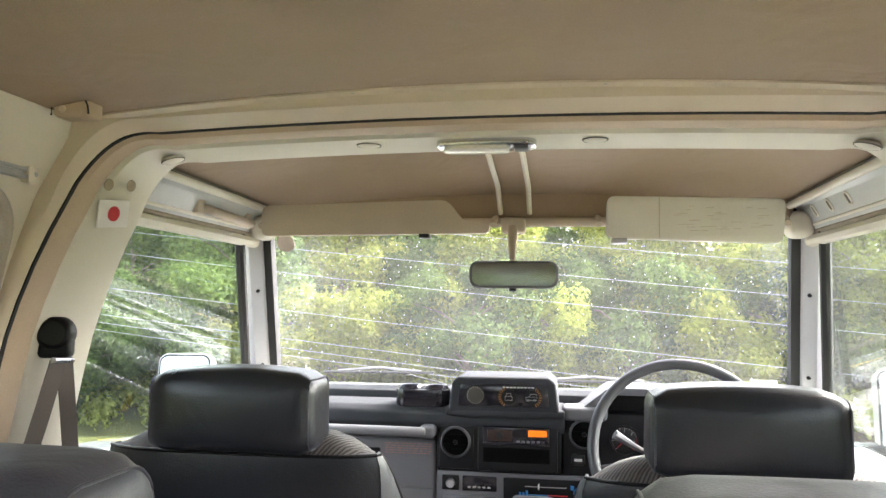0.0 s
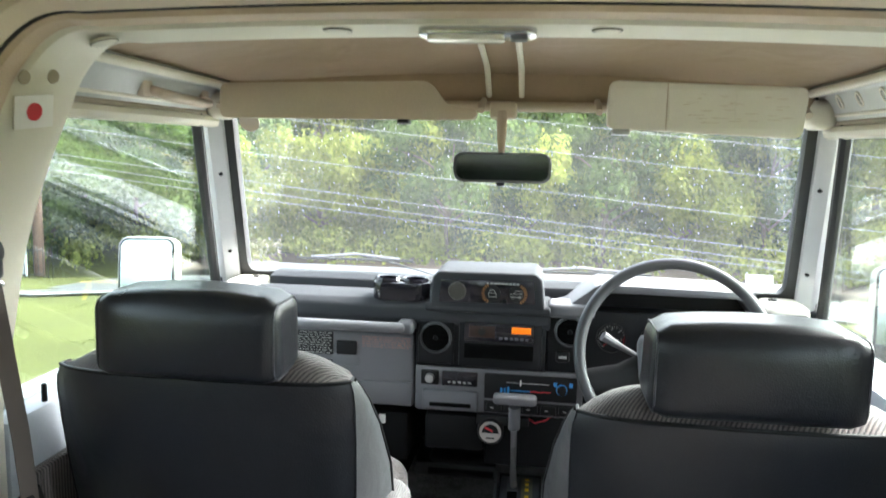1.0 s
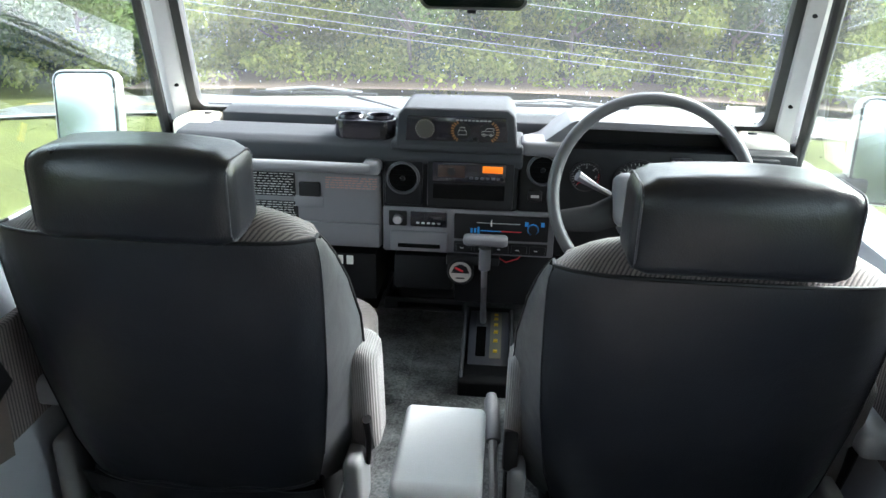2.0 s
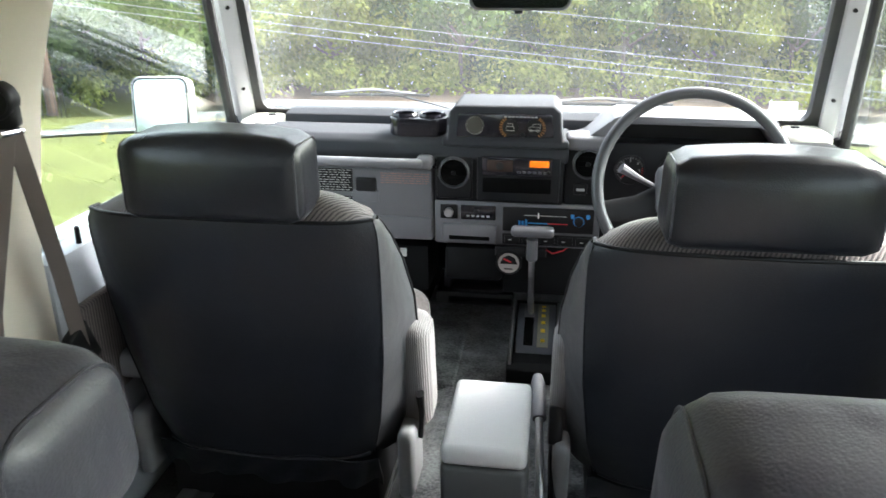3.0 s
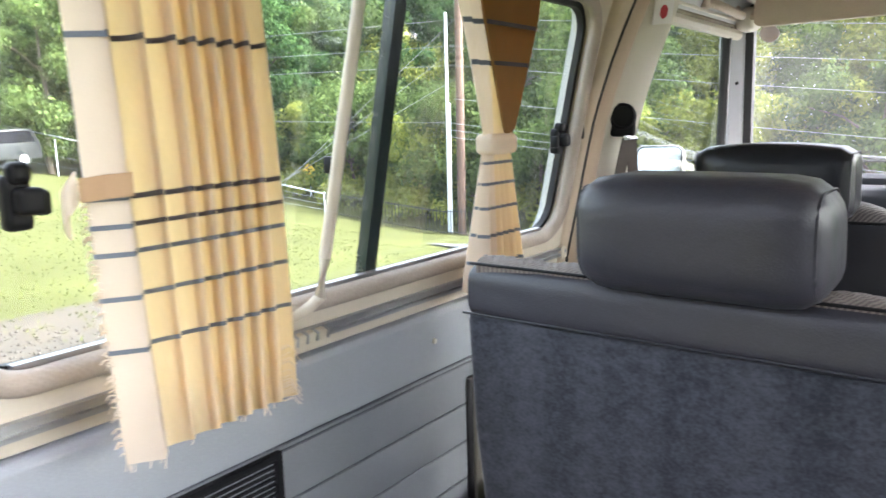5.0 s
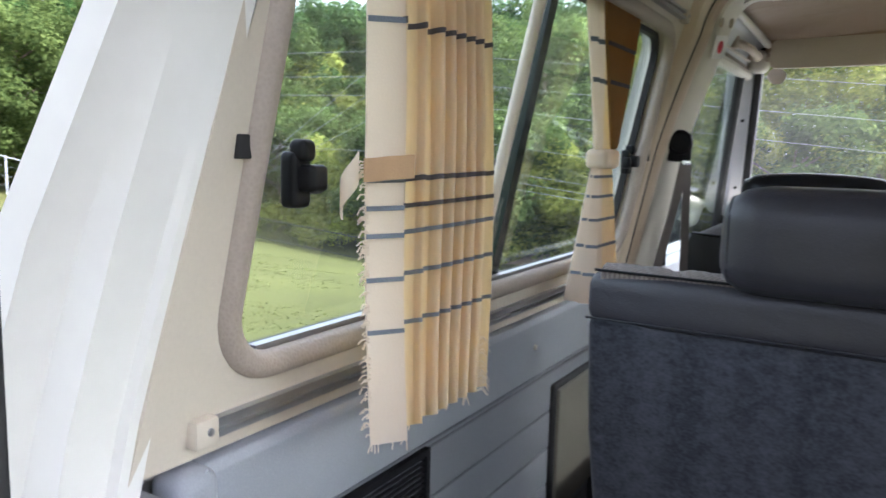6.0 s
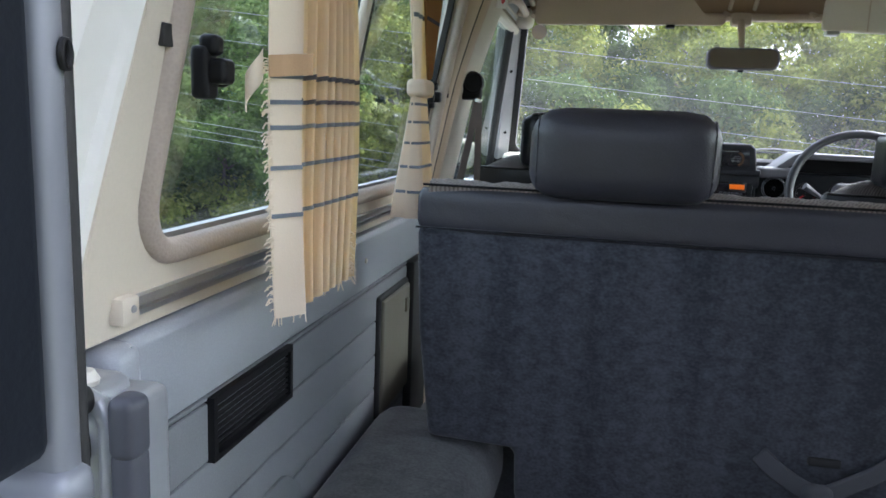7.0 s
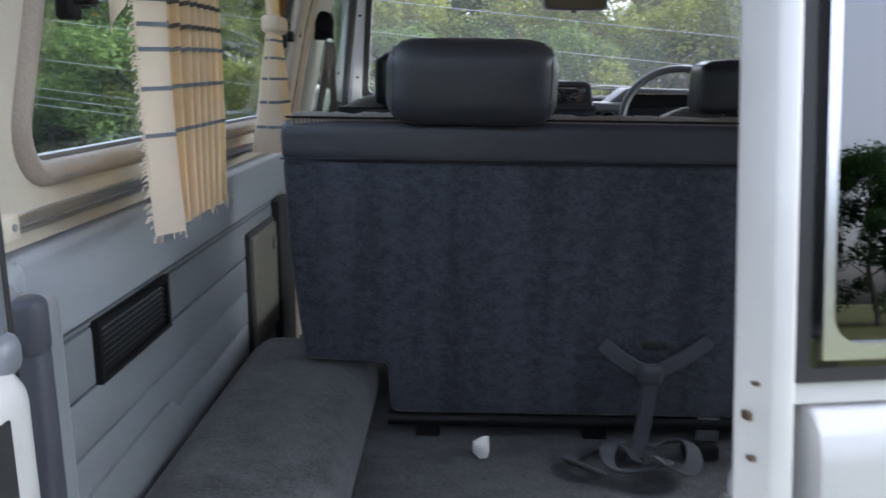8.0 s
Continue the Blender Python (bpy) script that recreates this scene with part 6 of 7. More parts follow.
part("grip", tube([(0.078, 1.72, 0.822), (0.072, 1.80, 0.855), (0.071, 1.815, 0.860)], lambda f: 0.014 if f < 0.9 else 0.010, 12), DASH, hb, "grey grip")
for sx_, nm in ((0.108, "driver"),):
    bk = thing("belt_buckle", "grey seat belt buckle on a stalk", "seat belt buckle", "front belt buckles")
    part("stalk", tube([(sx_, 1.60, 0.68), (sx_ - 0.002, 1.63, 0.79), (sx_, 1.66, 0.85)], 0.009, 8), BLACK, bk)
    part("body", box(-0.013, 0.013, -0.028, 0.022, -0.035, 0.035, 0.006, 2, pose(sx_, 1.665, 0.85, -25)), DASH_DARK, bk)
    part("button", box(-0.009, 0.009, -0.012, 0.012, 0.032, 0.038, 0.002, 2, pose(sx_, 1.665, 0.85, -25)), OLIVE, bk, "dull release button")

# ---- roof furniture ----
mir = thing("rear_view_mirror", "grey-backed rear-view mirror on a tapered stem", "mirror")
MM = pose(0.003, 1.985, 1.587, 87.9, 0, 4)
b = prism(rrect(-0.098, 0.098, -0.030, 0.030, 0.020, 6), "z", -0.026, 0.0, 0.004, 2)
b.transform(MM)
part("shell", b, DASH, mir, "grey plastic shell")
b = prism(rrect(-0.092, 0.092, -0.025, 0.025, 0.017, 6), "z", 0.0005, 0.0015)
b.transform(MM)
part("glass", b, MIRROR, mir, "silvered mirror glass")
part("tab", box(-0.008, 0.008, 1.995, 2.005, 1.550, 1.558, 0.002), BLACK, mir)
part("stem", tube([(0.0, 2.005, 1.60), (-0.002, 2.02, 1.64), (-0.004, 2.05, 1.70)], lambda f: 0.005 + 0.007 * f, 10, flat=0.6, up=(0, 1, 0)), VISOR, mir, "beige tapered stem")
part("mount", box(-0.030, 0.026, 2.045, 2.085, 1.685, 1.722, 0.008, 2), VISOR, mir, "beige mount")


def sun_visor(outline, y, label, material):
    v = thing("sun_visor", label, "sun visor", "sun visors")
    b = prism(outline, "y", y, y + 0.022, 0.008, 3)
    part("panel", b, material, v, "padded vinyl panel")
    return v
def rounded(pts, r=0.018, n=4):
    out = []
    P = [Vector(p) for p in pts]
    for i, p in enumerate(P):
        a, c = (P[i - 1] - p).normalized(), (P[(i + 1) % len(P)] - p).normalized()
        rr = min(r, 0.45 * (P[i - 1] - p).length, 0.45 * (P[(i + 1) % len(P)] - p).length)
        s_, e_ = p + a * rr, p + c * rr
        for k in range(n + 1):
            t = k / n
            q = (1 - t) ** 2 * s_ + 2 * t * (1 - t) * p + t * t * e_
            out.append((q.x, q.y))
    return out
v1 = sun_visor(rounded([(-0.594, 1.676), (-0.056, 1.680), (-0.050, 1.700), (-0.110, 1.706), (-0.150, 1.757), (-0.592, 1.748)]), 2.0, "beige vinyl passenger sun visor folded up", VISOR)
v2 = sun_visor(rounded([(0.203, 1.668), (0.572, 1.655), (0.580, 1.752), (0.207, 1.762)]), 2.0, "worn pale vinyl driver's sun visor with printed label", VISOR_PALE)
for x0_, x1_ in ((0.210, 0.316), (0.322, 0.438), (0.446, 0.560)):
    part("label", box(x0_, x1_, 1.9985, 2.0, 1.672, 1.746), VISOR_PALE, v2, "pale printed visor label")
part("label_seam", box(0.3165, 0.3185, 1.9975, 2.0005, 1.668, 1.757), VISOR, v2)
rr = random.Random(8)
for i in range(30):
    x = rr.uniform(0.335, 0.53)
    z = rr.uniform(1.682, 1.738)
    part("faint_print", box(x, x + rr.uniform(0.008, 0.03), 1.9975, 1.9986, z, z + 0.0009), VISOR, v2)
for v_, xs_ in ((v1, (-0.60, -0.045)), (v2, (0.19, 0.585))):
    for x in xs_:
        part("pivot", tube([(x, 2.012, 1.700), (x, 2.04, 1.715), (x, 2.09, 1.725)], 0.007, 8), VISOR, v_)
part("clip", box(-0.215, -0.19, 1.998, 2.03, 1.670, 1.680, 0.003), BLACK, v1, "dark visor clip")
part("clip", box(0.215, 0.250, 1.998, 2.03, 1.656, 1.668, 0.003), STEEL, v2, "worn visor clip")

lamp = thing("dome_lamp", "chrome-rimmed oval interior lamp on the roof beam", "interior lamp")
LM = pose(-0.014, 1.545, 1.787, 176, 0, 0)
b = prism(rrect(-0.082, 0.082, -0.026, 0.026, 0.020, 6), "z", -0.004, 0.010, 0.003)
b.transform(LM)
part("rim", b, CHROME, lamp, "chrome rim")
b = prism(rrect(-0.070, 0.038, -0.019, 0.019, 0.014, 6), "z", 0.009, 0.016, 0.003)
b.transform(LM)
part("lens", b, LAMP_LENS, lamp, "clear lens")
b = box(0.046, 0.070, -0.012, 0.012, 0.008, 0.015, 0.003, 2, LM)
part("switch", b, DASH, lamp, "grey switch")
for x, y, z, n in ((-0.572, 1.550, 1.7685, (0.28, 0.05, -0.95)), (-0.212, 1.540, hoop_z(0.21) - 0.0648, (0, 0, -1)), (0.162, 1.540, hoop_z(0.16) - 0.0648, (0, 0, -1)), (0.572, 1.550, 1.7685, (-0.28, 0.05, -0.95))):
    pl_ = thing("trim_plug", "round cream trim plug in the roof beam", "trim plug", "trim plugs")
    PM = Matrix.Translation((x, y, z)) @ Vector(n).to_track_quat("Z", "Y").to_matrix().to_4x4()
    part("cap", lathe([(0.019, -0.004), (0.019, 0.0010), (0.016, 0.0025), (0, 0.0027)], 24, PM), PALE, pl_)
    part("ring", lathe([(0.0185, 0.0), (0.0190, 0.0016), (0.0205, 0.0016), (0.0212, 0.0)], 24, PM), OLIVE, pl_, "dark rim line")
for x in (-0.040, 0.028):
    st = thing("roof_strip", "white moulded cable strip along the roof lining", "cable strip", "roof strips")
    part("strip", tube([(x + 0.0, 1.612, 1.800), (x + 0.002, 1.65, 1.822), (x + 0.004, 1.80, 1.818), (x + 0.006, 2.0, 1.785), (x + 0.006, 2.08, 1.735)], 0.006, 8), PALE, st)

gh = thing("grab_handle", "beige grab handle above the passenger door", "grab handle")
part("bar", tube([(-0.655, 1.80, 1.722), (-0.625, 1.815, 1.712), (-0.618, 1.85, 1.708), (-0.618, 1.98, 1.704), (-0.625, 2.015, 1.706), (-0.655, 2.03, 1.716)], 0.010, 10), VISOR, gh)
for y in (1.795, 2.033):
    part("mount", box(-0.662, -0.638, y - 0.018, y + 0.018, 1.704, 1.738, 0.006), VISOR, gh)

# ---- belts on the centre pillars ----
def pillar_belt(side):
    s = side
    g = thing("seat_belt", "grey shoulder belt hanging from a black pillar guide", "seat belt", "front seat belts")
    gd = lathe([(0.0, -0.024), (0.022, -0.023), (0.026, -0.018), (0.026, 0.014), (0.023, 0.019), (0.020, 0.0205), (0.018, 0.018), (0.0, 0.018)], 26, pose(s * 0.668, 1.391, 1.468, 90, 0, -s * 22))
    gd = box(-0.024, 0.024, -0.018, 0.018, -0.036, 0.0, 0.008, 3, pose(s * 0.668, 1.393, 1.466, 0, 0, -s * 22), gd)
    part("guide", gd, BLACK, g, "round black plastic guide")
    part("guide_loop", tube([(s * 0.648, 1.360, 1.429), (s * 0.648, 1.404, 1.426)], 0.005, 8), CHROME, g, "chrome loop")
    strap([(s * 0.648, 1.386, 1.427), (s * 0.648, 1.398, 1.36), (s * 0.650, 1.428, 1.20), (s * 0.662, 1.464, 1.02), (s * 0.68, 1.48, 0.90)], 0.0135, "webbing", g, 0.0012, BELT, (-s, -0.4, 0))
    strap([(s * 0.651, 1.376, 1.427), (s * 0.660, 1.353, 1.34), (s * 0.686, 1.321, 1.18), (s * 0.712, 1.312, 0.98), (s * 0.713, 1.310, 0.84)], 0.0135, "webbing", g, 0.0012, BELT, (-s, -0.4, 0))
    part("tongue", box(-0.010, 0.010, -0.026, 0.026, -0.040, 0.040, 0.006, 3, pose(s * 0.664, 1.462, 1.06, 22, 0, 0)), BLACK, g, "black belt tongue")
    return g
pillar_belt(-1)
pillar_belt(1)

fs_ = thing("flag_sticker", "white rectangular sticker with a red disc", "sticker")
u_, v_ = Vector((0.013, 0.063, 0.007)).normalized(), Vector((0.010, 0.006, 0.042)).normalized()
n_ = u_.cross(v_).normalized()
v_ = n_.cross(u_)
M_ = Matrix.Translation(Vector((-0.614, 1.440, 1.661)) + n_ * 0.002) @ Matrix((u_, v_, n_)).transposed().to_4x4()
part("field", box(-0.032, 0.032, -0.0225, 0.0225, -0.001, 0.0012, 0, 2, M_), PAPER, fs_)
part("disc", lathe([(0.0125, 0.0012), (0.0125, 0.002), (0, 0.002)], 24, M_), RED, fs_, "red disc")
for k in (-0.024, 0.024):
    pp = thing("trim_plug", "small tan trim plug on the pillar top", "trim plug", "pillar plugs")
    part("cap", lathe([(0.010, 0), (0.0095, 0.0012), (0, 0.0014)], 18, M_ @ pose(k + 0.008, 0.047, -0.0005)), PLUG_TAN, pp)

stk = thing("windscreen_sticker", "round pale translucent sticker on the windscreen", "sticker")
p_ = on_screen(-0.93, 1.672, -0.003)
part("disc", lathe([(0.024, 0), (0.024, 0.0008), (0, 0.0008)], 28, Matrix.Translation(p_) @ pose(0, 0, 0, 90 + 26)), surf("faded_pink_sticker", (0.55, 0.46, 0.42), 0.6, var=0.1, bump=0), stk)
stk2 = thing("inspection_sticker", "white inspection paper at the windscreen's lower corner", "sticker")
q_ = on_screen(0.90, 1.318, -0.003)
part("sheet", box(-0.032, 0.032, -0.021, 0.021, 0, 0.001, 0, 2, Matrix.Translation(q_) @ pose(0, 0, 0, 90 - 26)), PAPER, stk2)

# ---- things on the rear side wall ----
def curtain_rail(z, name, label):
    r = thing(name, label, "curtain rail", "curtain rails")
    xx = lambda zz: -(side_x(zz) - 0.008)
    y_rear = 0.236 if z < 1.5 else 0.226
    b = prism([(xx(z) - 0.008, z - 0.008), (xx(z) + 0.003, z - 0.008), (xx(z) + 0.003, z - 0.003), (xx(z) - 0.003, z - 0.003), (xx(z) - 0.003, z + 0.003), (xx(z) + 0.003, z + 0.003), (xx(z) + 0.003, z + 0.008), (xx(z) - 0.008, z + 0.008)], "y", y_rear, 1.285)
    part("channel", b, STEEL, r, "dull metal channel")
    for y in (y_rear - 0.010, 1.293):
        e = part("end_cap", box(xx(z) - 0.010, xx(z) + 0.005, y - 0.012, y + 0.012, z - 0.013, z + 0.011, 0.003), CREAM, r, "cream end cap")
        part("screw", lathe([(0.0036, 0), (0.003, 0.0015), (0, 0.002)], 12, pose(xx(z) + 0.0048, y + 0.002, z, 0, 90, 0)), STEEL, e)
    return r
curtain_rail(1.215, "curtain_rail", "dull metal lower curtain rail with cream end caps")
curtain_rail(1.700, "curtain_rail", "dull metal upper curtain rail with cream end caps")
for y in (0.590, 0.606, 0.622, 0.640):
    gl_ = thing("rail_glider", "small cream curtain glider in the lower rail", "curtain glider", "curtain gliders")
    part("body", box(-0.748, -0.730, y - 0.008, y + 0.008, 1.208, 1.222, 0.003), CREAM, gl_)
    part("hook", tube([(-0.731, y, 1.226), (-0.722, y, 1.222), (-0.724, y, 1.212)], 0.0018, 6), STEEL, gl_)


def cloth_mat_translucent(base, amount, through_tint):
    """Thin cloth that also glows with light from behind it."""
    n, l = base.node_tree.nodes, base.node_tree.links
    p, out = n["Principled BSDF"], n["Material Output"]
    tr, mx = n.new("ShaderNodeBsdfTranslucent"), n.new("ShaderNodeMixShader")
    mx.inputs[0].default_value = amount
    src = p.inputs["Base Color"].links[0].from_socket
    tn_ = n.new("ShaderNodeMix")
    tn_.data_type, tn_.blend_type = "RGBA", "MULTIPLY"
    tn_.inputs[0].default_value, tn_.inputs[7].default_value = 1.0, (*through_tint, 1)
    l.new(src, tn_.inputs[6])
    l.new(tn_.outputs[2], tr.inputs[0])
    l.new(p.outputs[0], mx.inputs[1])
    l.new(tr.outputs[0], mx.inputs[2])
    l.new(mx.outputs[0], out.inputs["Surface"])
for m_, tint_ in ((CURTAIN_MAT, (1.0, 0.925, 0.73)), (LINING, (1.0, 0.9, 0.8)), (HEM, (1.0, 0.97, 0.92))):
    cloth_mat_translucent(m_, 0.62, tint_)


def curtain(name, fn, us, vs, label, stripes, hem_u=None, lining_from=None):
    c = thing(name, label, "curtain", "side curtains")
    def cloth(u0, u1, material, nm, lab, off=0.0):
        uu = [u for u in us if u0 - 1e-6 <= u <= u1 + 1e-6]
        b = sheet(lambda u, v: fn(u, v), uu, vs, 0.0015, (1, 0, 0))
        return part(nm, b, material, c, lab)
    if hem_u:
        cloth(0, hem_u, HEM, "hem", "undyed cream hem")
    if lining_from:
        cloth(hem_u or 0, lining_from, CURTAIN_MAT, "cloth", "cream striped cloth")
        cloth(lining_from, 1, LINING, "lining", "orange lining")
    else:
        cloth(hem_u or 0, 1, CURTAIN_MAT, "cloth", "cream striped cloth")
    for v, h, dark, u_lo, u_hi in [(v, h, d, 0.0, hem_u or 0.0) for v, h, d in stripes] + [(v, h, d, hem_u or 0.0, 1.0) for v, h, d in stripes]:
        b = bmesh.new()
        rows = []
        for u in [u for u in us if u_lo - 1e-6 <= u <= u_hi + 1e-6]:
            p0, p1 = Vector(fn(u, v)), Vector(fn(u, v + h))
            off = Vector((0.0030, -0.0018, 0))
            rows.append((b.verts.new(p0 + off), b.verts.new(p1 + off)))
        for A, B in zip(rows, rows[1:]):
            b.faces.new((A[0], B[0], B[1], A[1]))
        part("woven_stripe", b, STRIPE if dark and u_lo > 0 else STRIPE_BLUE, c)
    return c


# rear curtain: hangs free in even pleats, lower edge slanting
def rear_fn(u, v):
    z_top = 1.70
    z_bot = 1.187 + 0.006 * u
    z = z_bot + (z_top - z_bot) * v
    spreadw = 1.0 + 0.06 * (1 - v)
    if u < 0.30:
        # the hem stands turned towards the rear
        k = u / 0.30
        return (-0.660 + 0.022 * k - 0.003 * math.sin(v * 6), 0.309 + 0.024 * k + 0.024 * (1 - v), z)
    y = 0.288 + 0.200 * u * spreadw + 0.012 * (1 - v) * (u - 0.2) - 0.020 * max(0.0, 1 - (u - 0.3) / 0.2) + 0.028 * (1 - v) * (1 - (u - 0.3) / 0.7)
    k = ((u - 0.30) / 0.70 * 7.0 + 0.2) * 2 * math.pi
    x = -0.651 + 0.0125 * math.sin(k) * (0.8 + 0.2 * v) - 0.004 * math.sin(v * 5 + u * 3)
    return (x, y + 0.0065 * math.cos(k), z + 0.003 * (1 - v) * math.sin(k))
zst = lambda z: (z - 1.187) / (1.70 - 1.187)
rcv = curtain("curtain", rear_fn, spread(0, 1, 200), spread(0, 1, 26), "cream pleated curtain with dark stripes and frayed hem",
        [(zst(1.680), 0.010, True), (zst(1.539), 0.009, True), (zst(1.413), 0.009, True), (zst(1.390), 0.008, True), (zst(1.367), 0.008, False), (zst(1.330), 0.008, False), (zst(1.285), 0.008, False), (zst(1.62), 0.004, False)], hem_u=0.30)
part("tie_band", sheet(lambda u, v: (-0.658 + 0.028 * u + 0.002 * math.sin(u * 9), 0.316 + 0.028 * u, 1.414 + 0.019 * v + 0.004 * u), spread(0, 1, 10), spread(0, 1, 3), 0.002, (1, 0, 0)), TAN, rcv, "tan tie band")
part("tie_loop", sheet(lambda a, v: (-0.664 - 0.008 * (1 - math.cos(a)), 0.316 - 0.007 * math.sin(a), 1.412 + 0.026 * v - 0.030 * a / 3.14), spread(0, 3.14, 12), spread(0, 1, 3), 0.002, (0, 1, 0)), HEM, rcv, "curled end of the tie")
rng = random.Random(21)
fr_b = None
for i in range(80):
    z = rng.uniform(1.19, 1.43)
    L, a = rng.uniform(0.003, 0.009), rng.uniform(-1.2, 0.6)
    y0_ = 0.309 + 0.024 * (1 - zst(z))
    fr_b = tube([(-0.659, y0_ + 0.001, z), (-0.660 - L * 0.5, y0_ - L * 0.4 * math.cos(a), z + L * 0.4 * math.sin(a)), (-0.660 - L * 0.8, y0_ - L * 0.6 * math.cos(a * 0.8), z - L * 0.6)], 0.0007, 4, fr_b)
for i in range(24):
    z = rng.uniform(1.19, 1.25)
    L = rng.uniform(0.006, 0.016)
    fr_b = tube([(-0.648, 0.500, z), (-0.644, 0.502 + L * 0.6, z + L * 0.2), (-0.640, 0.502 + L, z - L * 0.5)], 0.0005, 4, fr_b)
for i in range(16):
    q = Vector(rear_fn(rng.random(), 0.0))
    L = rng.uniform(0.004, 0.010)
    fr_b = tube([q + Vector((0, 0, 0.001)), q + Vector((rng.uniform(-0.003, 0.003), rng.uniform(-0.003, 0.003), -L))], 0.0007, 4, fr_b)
part("fringe", fr_b, HEM, rcv, "frayed loose threads", kind="stuff")


# front curtain: gathered by its tie at mid height
def front_fn(u, v):
    z = 1.216 + (1.70 - 1.216) * v
    zt = 1.437
    if z > zt:
        f = (z - zt) / (1.70 - zt)
        y0, y1 = 0.924 - 0.085 * f ** 1.2, 0.986 + 0.094 * f ** 0.8
    else:
        f = (zt - z) / (zt - 1.216)
        y0, y1 = 0.924 - 0.028 * f, 0.986 + 0.022 * f
    pl_ = math.sin(u * 5.5 * 2 * math.pi)
    flare = 0.018 * max(0.0, (zt - z) / (zt - 1.216))
    return (-0.680 - 0.3 * flare + (0.009 * (0.5 + 0.5 * abs(z - zt) / 0.2) + flare) * pl_, y0 + (y1 - y0) * u + 0.003 * pl_, z)
zs2 = lambda z: (z - 1.216) / (1.70 - 1.216)
fcv = curtain("curtain", front_fn, spread(0, 1, 80), spread(0, 1, 24), "cream striped curtain gathered by a tie showing orange lining",
        [(zs2(1.60), 0.014, True), (zs2(1.545), 0.014, True), (zs2(1.405), 0.009, False), (zs2(1.375), 0.009, False), (zs2(1.340), 0.009, False), (zs2(1.300), 0.010, False), (zs2(1.258), 0.010, False)], hem_u=0.32, lining_from=None)
lin = part("lining_fold", prism(rounded([(0.960, 1.447), (0.985, 1.452), (1.058, 1.620), (1.075, 1.705), (0.890, 1.705), (0.905, 1.62)], 0.01), "x", -0.668, -0.664), LINING, fcv, "orange-brown turned-out lining")
for z in (1.600, 1.545):
    part("woven_stripe", box(-0.6638, -0.6628, 0.912 + (1.6 - z) * 0.32, 1.046 - (1.6 - z) * 0.42, z, z + 0.006), STRIPE, lin)
part("tie_band", pillow(-0.694, -0.660, 0.919, 0.991, 1.419, 1.449, 0.009), HEM, fcv, "cream tie band")


def window_latch(y, z, out=0.0, name="window_latch"):
    w = thing(name, "black plastic sliding-window latch", "window latch", "window latches")
    x = -(side_x(z) - 0.002 + out)
    part("base", pillow(x - 0.004, x + 0.013, y - 0.011, y + 0.011, z - 0.027, z + 0.018, 0.005), BLACK, w)
    part("thumb_tab", pillow(x + 0.006, x + 0.027, y - 0.006, y + 0.016, z - 0.014, z + 0.008, 0.005), BLACK, w)
    part("knob", pillow(x + 0.002, x + 0.020, y - 0.008, y + 0.010, z + 0.010, z + 0.028, 0.006), BLACK, w)
    part("catch", box(x + 0.002, x + 0.017, y + 0.010 if y < 0.7 else y - 0.020, y + 0.024 if y < 0.7 else y - 0.010, z - 0.016, z + 0.005, 0.004), BLACK, w)
    return w
window_latch(0.288, 1.419)
window_latch(1.228, 1.432, 0.022)
fp = thing("felt_pad", "small square black felt pad on cream trim", "pad")
part("pad", box(-0.713, -0.7035, 0.226, 0.240, 1.431, 1.449, 0.001), RUBBER, fp)
fp2 = thing("felt_pad", "small upright black felt pad on cream trim", "pad")
part("pad", box(-0.706, -0.697, 1.280, 1.287, 1.43, 1.475, 0.001), RUBBER, fp2)

grl = thing("air_grille", "black slatted air grille in the side panel", "air grille")
part("frame", holed((0.368, 0.574, 1.010, 1.083), (0.376, 0.566, 1.017, 1.076, 0.003), 6, lambda y, z, d: (-(0.744 + d), y, z), 0.014), BLACK, grl)
part("backing", box(-0.760, -0.7530, 0.373, 0.570, 1.014, 1.079), HOLE, grl)
for i in range(8):
    z = 1.0205 + i * 0.0072
    part("slat", box(-0.7525, -0.7475, 0.376, 0.566, z, z + 0.0028), BLACK, grl)
cvp = thing("access_cover", "olive plastic access cover with dark rim", "access cover")
part("rim", box(-0.757, -0.744, 0.972, 1.18, 0.815, 1.055, 0.010, 3), RUBBER, cvp, "dark rim")
part("plate", box(-0.748, -0.738, 0.981, 1.17, 0.824, 1.046, 0.010, 3), OLIVE, cvp, "olive plate")
part("catch", box(-0.740, -0.734, 1.13, 1.155, 0.99, 1.02, 0.004), OLIVE, cvp)
pin_ = thing("panel_screw", "small pale screw in the side panel", "screw")
part("head", lathe([(0.005, 0), (0.004, 0.003), (0, 0.0035)], 12, pose(-0.7455, 0.881, 1.141, 0, 90, 0)), PALE, pin_)
tr_ = thing("corner_strip", "bright curved metal strip at the panel's end", "trim strip")
part("strip", tube([(-0.742, 0.224, 1.183), (-0.740, 0.230, 1.165), (-0.741, 0.234, 1.13), (-0.744, 0.236, 1.09)], 0.003, 8), GALV, tr_)
lo_ = thing("cargo_net_flap", "pale grey lower flap on the side panel", "panel flap")
part("flap", prism(rounded([(0.30, 0.868), (0.33, 0.90), (0.56, 0.905), (0.612, 0.868), (0.612, 0.80), (0.30, 0.78)], 0.015), "x", -0.7525, -0.7465, 0.002), FLAP, lo_)

